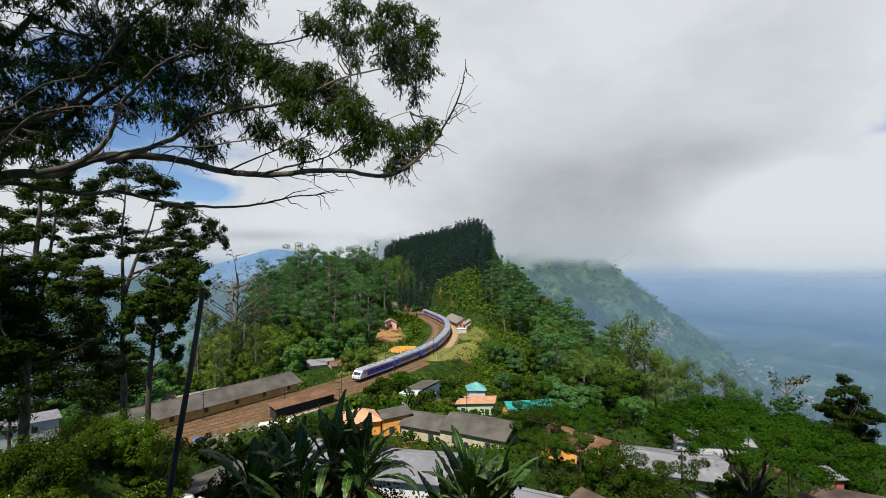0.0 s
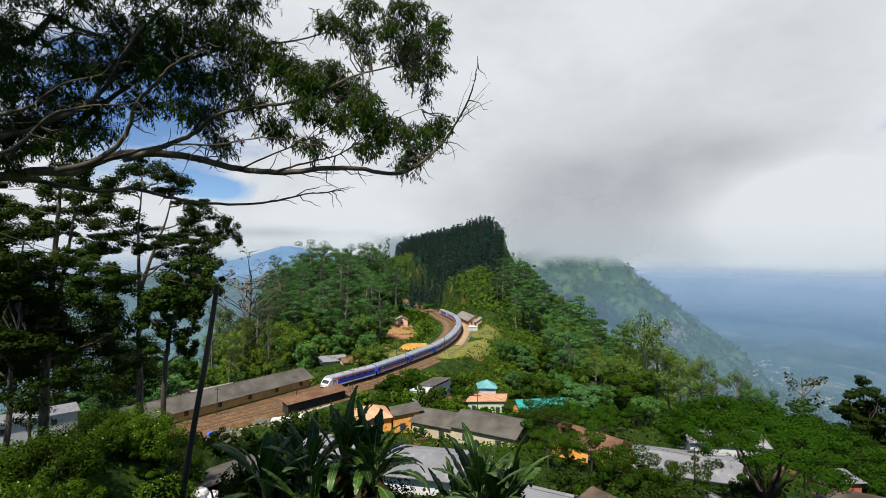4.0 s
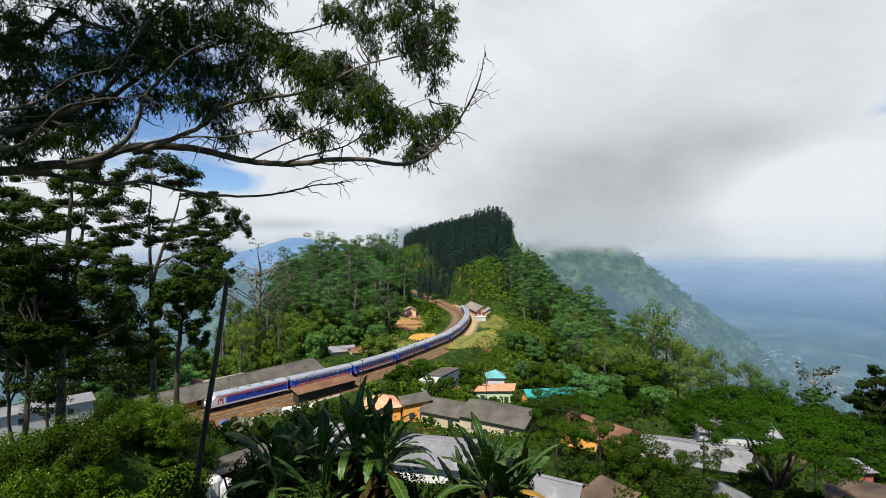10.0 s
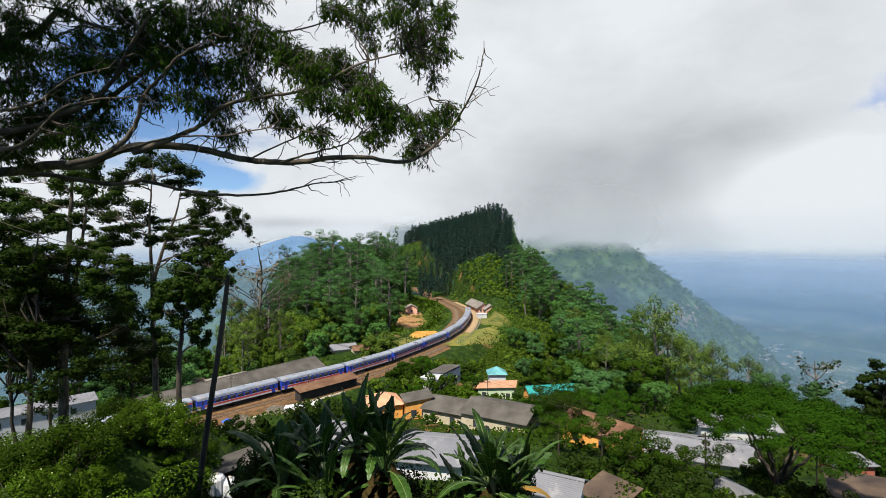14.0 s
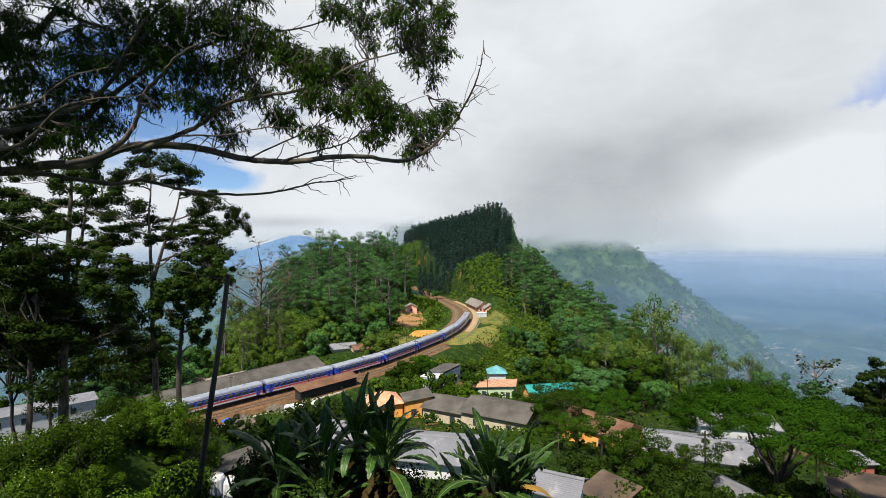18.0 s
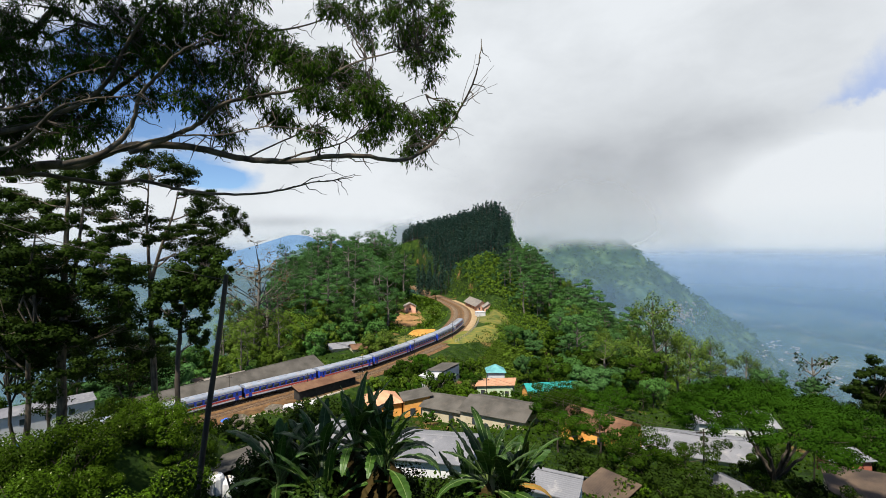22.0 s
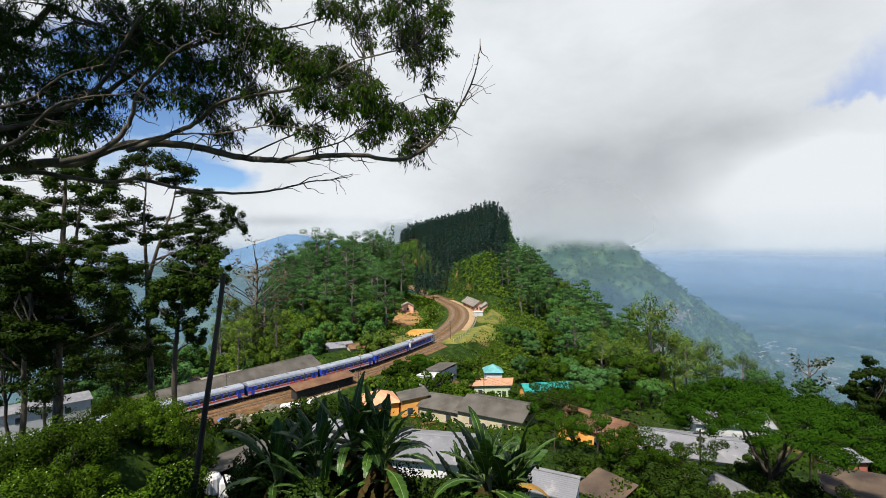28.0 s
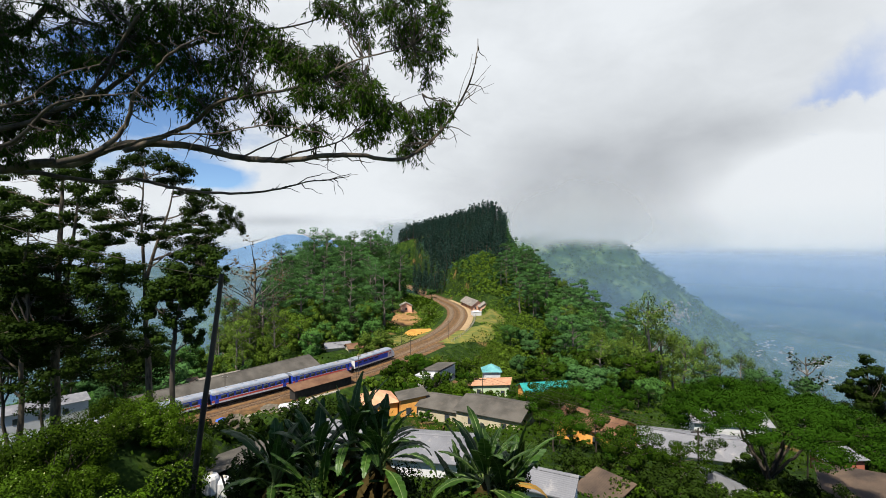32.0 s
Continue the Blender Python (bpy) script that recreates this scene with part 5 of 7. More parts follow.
def sow(r, n, x0, x1, y0, y1, keep, apart, s0=0.8, s1=1.25, gap=13):
    """Up to n places in a stretch of ground, clear of the line and the houses, at least so far apart."""
    out = []
    x, y = r.uniform(x0, x1, n * 25), r.uniform(y0, y1, n * 25)
    ok = rail_gap(x, y)[0] > gap
    for a, b, c in CLEAR + OPEN:
        ok &= (x - a) ** 2 + (y - b) ** 2 > c * c
    taken = np.zeros((0, 2))
    for px, py in zip(x[ok].tolist(), y[ok].tolist()):
        if len(out) >= n:
            break
        if not keep(px, py) or (len(taken) and ((taken - (px, py)) ** 2).sum(1).min() < apart ** 2):
            continue
        taken = np.vstack([taken, (px, py)])
        out.append((px, py, r.uniform(s0, s1)))
    return out


def woods():
    r = np.random.RandomState(11)
    broad = [broad_tree(20 + i, 13 + 2 * i, 4.4 + 0.5 * i) for i in range(3)]
    tall = [tall_tree(40 + i, 22 + 2 * i, 5.0 + 0.4 * i) for i in range(4)]
    # the wooded hill inside the bend
    hill = sow(r, 110, -120, -14, 196, 330, lambda x, y: -0.35 * y < x < -21 and (x + 62) ** 2 / 62 ** 2 + (y - 265) ** 2 / 80 ** 2 < 1.1, 6.5)
    plant_out(broad[:3] + tall, hill, r)
    low = [low_tree(85 + i, 7 + i, 3.2 + 0.4 * i, ("leaf_broad", "leaf_pale", "leaf_tea")[i]) for i in range(3)]
    edge = sow(r, 60, -115, -18, 172, 250, lambda x, y: x > -0.43 * y and -1.15 * x + 118 < y < -1.15 * x + 190, 4.5, 0.7, 1.3, 14)
    plant_out(low, edge, r)
    # leafy belt behind the goods shed
    belt = [low_tree(95 + i, 6 + i, 3.0 + 0.3 * i, ("leaf_pale", "leaf_tea", "leaf_broad")[i], "leafy light green tree behind the goods shed") for i in range(3)]
    plant_out(belt, sow(r, 48, -105, -36, 142, 196, lambda x, y: x > -0.55 * y and y > 118 - 0.62 * x - 22, 4.0, 0.5, 0.95, 12), r)
    oak = [silk_oak(60 + i, 15 + 2 * i, 3.2 + 0.3 * i) for i in range(2)]
    broad2 = [broad_tree(30 + i, 11 + 2 * i, 4.2 + 0.5 * i, label="broadleaf tree on the steep slope") for i in range(3)]
    tall2 = [tall_tree(50 + i, 17 + 3 * i, 4.2, label="slender gum tree on the ridge") for i in range(2)]
    # valley side of the ridge
    slope = sow(r, 165, 40, 185, 140, 340, lambda x, y: x > 0.16 * y + 20 and x < 0.42 * y + 8, 5.6, 0.55, 1.25)
    plant_out(oak[:2] + broad2 + tall2[:1], slope, r)
    ridge = [(46, 262, 0.9), (52, 280, 1.0), (60, 300, 1.1), (56, 268, 0.9), (72, 310, 1.1), (44, 300, 1.0)]
    ridge += [(float(np.interp(y, (250, 300, 340, 380, 430), (36, 42, 42, 46, 56))) + r.uniform(8, 46), y, r.uniform(0.75, 1.2)) for y in r.uniform(255, 420, 34)]
    plant_out([tall_tree(55 + i, 17 + 2 * i, 4.4, "leaf_hill" if i else "leaf_broad", label="slender gum tree on the ridge") for i in range(3)] + tall2[1:], ridge, r)
    # left of the yard
    left = sow(r, 14, -150, -66, 118, 230, lambda x, y: y > 1.05 * -x + 40 and not -0.50 < x / y < -0.46, 8)
    plant_out([broad_tree(70 + i, 13 + 2 * i, 4.8) for i in range(2)] + [tall_tree(75, 21, 5)], left, r)
    # trees between the quarters and the open valley
    plant_out([broad_tree(70 + i, 10 + i, 4.4, ("leaf_hill", "leaf_weed", "leaf_broad")[i], label="rounded tree behind the yard buildings") for i in range(3)],
              sow(r, 34, -150, -66, 108, 165, lambda x, y: -1.0 * y < x < -0.50 * y and y > 68 - 0.52 * x, 5.5, 0.7, 1.2, 16), r)
    # thin pale trees at the edge of the open valley
    plant_out([silk_oak(63, 17, 3.0), tall_tree(76, 18, 3.4, "leaf_pale", n=12, per=80), broad_tree(77, 9, 3.6, "leaf_pale")],
              [(r.uniform(-0.47, -0.36) * y, y, r.uniform(0.7, 1.1)) for y in r.uniform(172, 198, 17)], r)
    # dark trees round the village and below the bend
    plant_out([broad_tree(78 + i, 8 + i, 3.6 + 0.4 * i, ("leaf_hill", "leaf_weed", "leaf_broad")[i], label="dark rounded tree below the line") for i in range(3)],
              sow(r, 46, 18, 75, 104, 205, lambda x, y: 0.14 * y + 3 < x < 0.46 * y and not (x < 0.25 * y and 145 < y < 190), 5.2, 0.6, 1.15), r)
    plant_out([bare_tree(80, 17, 4.5)], [stand(474, 484, 17, 165, 200), stand(458, 502, 17, 165, 200)], r)
    # pale feathery trees at the edge of the open valley and below the ridge
    pale = [silk_oak(64 + i, 16, 3.0 + 0.3 * i) for i in range(3)]
    plant_out(pale, [stand(px, top, 16, 150, 195) for px, top in ((408, 540), (424, 556), (440, 575), (452, 548), (432, 600), (494, 560))], r)
    plant_out([silk_oak(67 + i, 14, 3.4 + 0.4 * i) for i in range(2)],
              [stand(px, top, 14, 135, 230) for px, top in ((1135, 600), (1160, 588), (1182, 604), (1204, 612), (1150, 630), (1226, 628), (1262, 640), (1290, 652), (1325, 656), (1118, 622), (1345, 664), (1172, 640))], r)
    plant_out([tall_tree(58, 15, 4.6, "leaf_hill", label="dark umbrella-crowned gum tree below the ridge"), broad_tree(59, 13, 4.6, "leaf_hill", label="dark rounded tree below the ridge")],
              [stand(px, top, 15, 120, 230) for px, top in ((1242, 632), (1365, 648), (1100, 600), (1075, 578), (1052, 570))], r)
    # tall gums with bare stems on the ridge
    plant_out([tall_tree(49, 18, 4.0, "leaf_hill", n=9, label="tall gum tree with a bare pale stem on the ridge"), tall_tree(48, 18, 3.6, "leaf_hill", n=11, label="tall gum tree with a bare pale stem on the ridge")],
              [stand(px, top, 18, 260, 400) for px, top in ((898, 466), (920, 450), (936, 440), (960, 460), (978, 478), (995, 498), (950, 452), (1012, 510), (1035, 528), (1060, 548), (1085, 570))], r)
    plant_out([bare_tree(83, 12, 2.6, "leaf_tall")], [stand(1444, 642, 12, 70, 130)], r)
    # single trees by the line
    plant_out([broad_tree(81, 9, 4.0, size=0.7)], [(-4, 336, 0.75), (-24, 221, 1.1)], r)


def far_crowns(name, label, places, r, leaf, per, size, flat=1.0, tall=1.0):
    pieces = []
    zs = height(np.array([q[0] for q in places]), np.array([q[1] for q in places]))
    for (x, y, s), z in zip(places, zs):
        for k in range(3):
            c = (x + r.normal() * s * 0.35, y + r.normal() * s * 0.35, z + s * tall * (0.55 + 0.5 * k))
            q = s * (0.75 - 0.18 * k)
            pieces.append(tufts(r, c, (q, q, q * 0.8 * tall), per, size * s / 4, flat))
    return tagged(new(name, crown_mesh(name, pieces, leaf)), label, "woods", kind="stuff")


def pick(r, n, x0, x1, y0, y1, keep, apart, s0, s1, gap):
    """Places as sow() gives them, but right up to the edge of the line."""
    out, taken = [], np.zeros((0, 2))
    x, y = r.uniform(x0, x1, n * 25), r.uniform(y0, y1, n * 25)
    ok = rail_gap(x, y)[0] > gap
    for px, py in zip(x[ok].tolist(), y[ok].tolist()):
        if len(out) >= n:
            break
        if keep(px, py) and not (len(taken) and ((taken - (px, py)) ** 2).sum(1).min() < apart ** 2):
            taken = np.vstack([taken, (px, py)])
            out.append((px, py, r.uniform(s0, s1)))
    return out


def pine_wood(name, label, places, r):
    """Tall narrow pines: a bare lower stem and whorls of needles that narrow to a point."""
    pieces, stems = [], []
    zs = height(np.array([q[0] for q in places]), np.array([q[1] for q in places]))
    for (x, y, k), z in zip(places, zs):
        h = 14.5 * k * r.uniform(0.85, 1.1)
        lean = r.normal(size=2) * 0.35
        stems.append(tube(np.array([(x, y, z - 0.6), (x + lean[0] * 0.5, y + lean[1] * 0.5, z + h * 0.5), (x + lean[0], y + lean[1], z + h * 0.96)]), (0.24, 0.17, 0.04), 5))
        for q in np.linspace(0.22, 0.97, 7):
            w = (2.6 * (1.08 - q) ** 0.45 + 0.3) * r.uniform(0.75, 1.2)
            c = (x + lean[0] * q + r.normal() * 0.35, y + lean[1] * q + r.normal() * 0.35, z + h * q - 0.3)
            pieces.append(tufts(r, c, (w, w, 1.3), 30, 0.85, 1.0, 0.35))
    ob = thing(name, label, "woods", kind="stuff")
    part("stems", mesh_of("stems", *join(stems), ["bark"]), None, ob)
    part("needles", crown_mesh("needles", pieces, "leaf_pine"), None, ob)
    return ob


def far_woods():
    r = np.random.RandomState(5)
    crest = lambda y: float(np.interp(y, (340, 380, 430, 480, 560, 700), (36, 40, 50, 55, 46, -30)))
    pines = pick(r, 1250, -60, 90, 348, 660, lambda x, y: x > crest(y) - 92 and x < 0.147 * y and x > -0.046 * y - 0.55 * max(0, y - 455) + r.uniform(-2, 3) and y > 348 + 0.5 * max(0, x + 4), 2.3 , 0.85, 1.2, 5.5)
    pine_wood("pine_wood", "dark dense pine wood on the hilltop", pines, r)
    back = sow(r, 330, -170, 0, 290, 480, lambda x, y: -0.31 * y < x < -18 - 0.10 * (y - 290), 6.2, 4.0, 6.0, 12)
    far_crowns("hill_wood", "broadleaf wood covering the hill inside the bend", back, r, "leaf_broad", 40, 1.2, 1.0, 2.2)
    side = sow(r, 420, -520, -70, 215, 760, lambda x, y: -1.0 * y < x < -0.31 * y, 7, 3.5, 6.0, 12)
    far_crowns("valley_wood", "mixed trees falling away into the open valley", side, r, "leaf_broad", 30, 1.3, 1.0, 1.5)
    flank = sow(r, 420, 40, 330, 310, 620, lambda x, y: x - float(np.interp(y, (250, 300, 340, 380, 430, 480, 560, 700), (30, 38, 36, 40, 50, 55, 46, -30))) > 14, 6.0, 3.2, 5.2, 12)
    far_crowns("flank_wood", "mixed trees down the steep valley side", flank, r, "leaf_hill", 34, 1.2, 1.0, 1.7)
    shrubs = sow(r, 480, 2, 75, 272, 352, lambda x, y: x > float(np.interp(y, (270, 300, 345, 390), (32, 22, 8, 2))), 2.2, 1.1, 2.4, 9)
    far_crowns("slope_shrubs", "lumpy green shrubs and tea on the slope above the station", shrubs, r, "leaf_tea", 22, 1.7, 0.9, 0.7)
    shrubs = sow(r, 150, 6, 80, 262, 352, lambda x, y: x > float(np.interp(y, (270, 300, 345, 390), (32, 24, 12, 4))), 3.5, 1.5, 3.2, 9)
    far_crowns("slope_thicket", "dark thicket among the tea on the slope", shrubs, r, "leaf_hill", 60, 1.1, 0.9, 0.8)
    shrubs = sow(r, 300, 18, 70, 150, 262, lambda x, y: x > 0.05 * y + 14, 2.2, 0.9, 1.9, 11)
    far_crowns("bank_shrubs", "green shrubs on the bank below the line", shrubs, r, "leaf_tea", 22, 1.7, 0.9, 0.7)
    shrubs = sow(r, 260, -45, 0, 178, 330, lambda x, y: ((x + 17) / 12) ** 2 + ((y - 247) / 19) ** 2 > 1, 2.4, 0.9, 2.2, 14.5)
    far_crowns("bend_shrubs", "green shrubs inside the bend", shrubs, r, "leaf_bush", 22, 1.7, 0.9, 0.7)
    mount = sow(r, 1900, 100, 1050, 780, 1400, lambda x, y: True, 7, 5, 10, 0)
    far_crowns("mountain_scrub", "scrub and tree clumps on the mountain side", mount, r, "leaf_weed", 10, 1.9, 0.8, 0.6)


def scrub_cover(name, label, n, x0, x1, y0, y1, keep, leaf, size, r, high=0.5):
    """Low growth strewn over the ground: tea rows, grass tussocks, weeds."""
    x, y = r.uniform(x0, x1, n), r.uniform(y0, y1, n)
    g = rail_gap(x, y)[0]
    ok = (g > 10.5) & keep(x, y)
    for a, b, c in CLEAR:
        ok &= (x - a) ** 2 + (y - b) ** 2 > (c * 0.62) ** 2
    x, y = x[ok], y[ok]
    k = len(x)
    z = height(x, y)
    nrm = r.normal(size=(k, 3)) * 0.6 + np.array([0, -0.3, 0.7])
    along = np.cross(nrm, r.normal(size=(k, 3)))
    s = size * r.uniform(0.5, 1.5, k)
    p = np.stack([x, y, z + r.uniform(0, high, k)], -1)
    v, f = blades(p, along, np.cross(nrm, along), s, s * 0.75)
    q = v.reshape(-1, 4, 3)
    up = nrm * 0.5 + np.array([0, -0.1, 1.0])
    turn = (np.cross(q[:, 1] - q[:, 0], q[:, 2] - q[:, 0]) * up).sum(1) < 0
    q[turn, 1], q[turn, 3] = q[turn, 3].copy(), q[turn, 1].copy()
    up /= np.linalg.norm(up, axis=1)[:, None]
    return tagged(new(name, crown_mesh(name, [(q.reshape(-1, 3), f, np.repeat(up, 4, axis=0))], leaf)), label, "undergrowth", kind="stuff")


def tea_rows():
    """Clipped tea bushes in rows along the contour, below the bend."""
    r = np.random.RandomState(19)
    places = []
    for row in range(26):
        for k in range(60):
            a = k * 1.15 + r.uniform(-0.3, 0.3)
            x, y = 8 + a * 0.72 + row * 0.55, 138 - a * 0.22 + row * 2.3 + 2.0 * math.sin(a * 0.12)
            if free(x, y, 12) and 0.05 * y < x < 0.33 * y:
                places.append((x, y, r.uniform(0.75, 1.05)))
    far_crowns("tea_rows", "clipped bright green tea bushes in rows below the bend", places, r, "leaf_tea", 16, 2.0, 0.9, 0.6)


def covers():
    r = np.random.RandomState(9)
    tea_rows()
    scrub_cover("tea_slope", "bright green tea bushes and weeds on the slopes", 70000, -30, 120, 205, 420, lambda x, y: (wave(x, y, 30, 31) > -0.1) & (y < 350 + 0.5 * np.maximum(0, x + 4)), "leaf_tea", 0.62, r, 0.8)
    scrub_cover("hill_undergrowth", "dark green undergrowth round the village and hill", 130000, -150, 150, 60, 330, lambda x, y: np.abs(x) < 0.97 * y + 6, "leaf_weed", 0.58, r, 0.9)
    scrub_cover("pine_floor", "dark undergrowth under the pine wood", 26000, -30, 75, 345, 470, lambda x, y: y > 346 + 0.5 * np.maximum(0, x + 4), "leaf_pine", 1.0, r, 1.6)
    scrub_cover("bank_weeds", "low weeds and grass on the near bank", 26000, -55, 55, 14, 66, lambda x, y: np.abs(x) < 1.0 * y + 3, "leaf_weed", 0.30, r, 0.5)


woods()
far_woods()
covers()

# ---------- near trees, banana plants, shrubs ----------
def at_view(px, py, d):
    """A place d metres ahead of the viewpoint, at that bearing (units of a picture 1568 wide, level view)."""
    return np.array([(px - 784) / 841 * d, d, EYE_Z - (py - 441) / 841 * d])


def layered_tree(seed, x, y, h, reach, tiers, label, leaf="leaf_tall", low=0.3, per=150, size=0.30, forks=2, lean=(0, 0), flat=0.30, density=1.0, base=None, rise=0.8, dome=None, girth=0.42, bark="bark_tan"):
    """A tall tree with a forked pale trunk and flat tiers of foliage on rising limbs."""
    r = np.random.RandomState(seed)
    z0 = hz(x, y) if base is None else base
    t = thing("tall_tree", label, "tree", "tall trees by the yard", m=pose(x, y, z0))
    tubes, crown = [], []
    stems = []
    for k in range(forks):
        top = np.array([lean[0] + r.normal() * h * 0.03, lean[1] + r.normal() * h * 0.03, h * (1 - 0.12 * k)])
        if k:
            # a second stem leaves the first at its fork
            at = stems[0][5 + k % 2]
            top = top + (h * 0.09 * (-1) ** k, 0, 0)
            path = np.vstack([stems[0][:5 + k % 2], bend(at, top, 9 - k % 2, r, 0.05)])
            tubes.append(tube(path[5 + k % 2:], np.linspace(girth * 0.6, 0.05, 9 - k % 2), 8))
        else:
            path = bend((0, 0, -1.0), top, 14, r, 0.035)
            tubes.append(tube(path, np.linspace(girth, 0.06, 14), 8))
        stems.append(path)
    for i in range(tiers):
        f = low + (1 - low) * (i + r.uniform(0, 0.7)) / tiers
        p = stems[i % forks][int(np.clip(f * 13, 1, 13))]
        a = i * 2.4 + r.uniform(-0.6, 0.6)
        ln = reach * r.uniform(0.45, 1.05) * (1.0 if f < 0.8 else 0.75)
        e = p + np.array([math.cos(a) * ln, math.sin(a) * ln, ln * r.uniform(0.15, 1.0) * rise])
        if dome:
            # limbs that climb steeply to a wide domed roof of leaves
            p = stems[i % forks][int(np.clip((low + (0.8 - low) * r.uniform()) * 13, 1, 12))]
            q = reach * math.sqrt((i + 0.5) / tiers)
            e = np.array([math.cos(a) * q + lean[0], math.sin(a) * q + lean[1], h * (1 - 0.22 * (q / reach) ** 2 - dome * r.uniform() ** 1.5)])
            e[2] = max(e[2], p[2] + 0.1 * q)
        path = bend(p, e, 7, r, 0.14)
        tubes.append(tube(path, np.linspace(0.11, 0.03, 7), 6))
        for q in range(4):
            b = path[3 + q % 4] + r.normal(size=3) * (ln * 0.22, ln * 0.22, 0.35)
            tubes.append(tube(bend(path[2 + q % 4], b, 4, r, 0.1), np.linspace(0.045, 0.012, 4), 4))
            rad = reach * r.uniform(0.16, 0.30)
            crown.append(tufts(r, b + (0, 0, 0.2), (rad, rad, rad * flat), int(2.1 * per * density * r.uniform(0.5, 1.2)), size, 1.0, 0.2))
    for path in stems:
        for q in range(4):
            crown.append(tufts(r, path[-1] + r.normal(size=3) * (0.9, 0.9, 0.5), (reach * 0.2, reach * 0.2, reach * 0.2 * flat), per, size, 1.0, 0.2))
    part("trunk", mesh_of("trunk", *join(tubes), [bark], smooth=True), None, t, "grey forked trunk and bare limbs")
    part("crown", crown_mesh("crown", crown, leaf), None, t, "flat tiers of dark foliage")
    return t


def clump_tree(seed, d, stem, girth, clumps, label, fork=None, bark="bark_tan"):
    """A tall tree whose flat leaf clumps stand on rising limbs; stem, fork and clumps as bearings and heights seen at d metres."""
    r = np.random.RandomState(seed)
    foot = at_view(*stem[0], d)
    foot[2] = hz(foot[0], foot[1])
    t = thing("tall_tree", label, "tree", "tall trees by the yard", m=pose(*foot))
    line = catmull(np.array([at_view(px, py, d) - foot for px, py in stem]), 5)
    line[0, 2] = min(line[0, 2], -1.0)
    line = line + r.normal(size=line.shape) * 0.04
    lines, tubes, crown = [line], [tube(line, np.linspace(girth, 0.07, len(line)), 9)], []
    if fork:
        second = catmull(np.array([at_view(px, py, d) - foot for px, py in fork]), 5)
        lines.append(second)
        tubes.append(tube(second, np.linspace(girth * 0.6, 0.05, len(second)), 8))
    k = d / 841
    stems = np.vstack(lines)
    for px, py, ax, az in clumps:
        c = at_view(px, py, d + r.normal() * 1.6) - foot
        below = stems[stems[:, 2] < c[2] - 0.25 * np.linalg.norm(stems[:, :2] - c[:2], axis=1)]
        p = below[-1] if len(below) == 0 or len(below) == 1 else min(below, key=lambda q: np.linalg.norm(q - c))
        path = bend(p, c - (0, 0, az * k * 0.5), 7, r, 0.10)
        tubes.append(tube(path, np.linspace(0.10, 0.03, 7), 6))
        for q in range(4):
            # bare twigs round the limb
            tubes.append(tube(bend(path[2 + q], path[2 + q] + r.normal(size=3) * (0.9, 0.9, 0.4) + (0, 0, 0.9), 4, r, 0.12), np.linspace(0.028, 0.008, 4), 4))
        for q in range(10):
            # each clump is a few lumps, domed above and flat below
            b = c + np.array([r.uniform(-0.9, 0.9) * ax * k, r.normal() * 0.5 * ax * k, 0.0])
            b[2] += az * k * (0.8 * (1 - ((b[0] - c[0]) / (ax * k)) ** 2) + r.uniform(-1.5, 0.8))
            tubes.append(tube(bend(path[3 + q % 4], b, 4, r, 0.1), np.linspace(0.04, 0.012, 4), 4))
            rad = ax * k * r.uniform(0.26, 0.46)
            crown.append(tufts(r, b, (rad, rad, az * k * r.uniform(0.45, 0.95)), int(ax * az * 0.42 * r.uniform(0.6, 1.2)) + 30, 0.24, 1.0, 0.15))
    part("trunk", mesh_of("trunk", *join(tubes), [bark], smooth=True), None, t, "grey forked trunk and bare limbs")
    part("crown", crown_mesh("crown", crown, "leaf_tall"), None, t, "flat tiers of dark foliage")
    return t


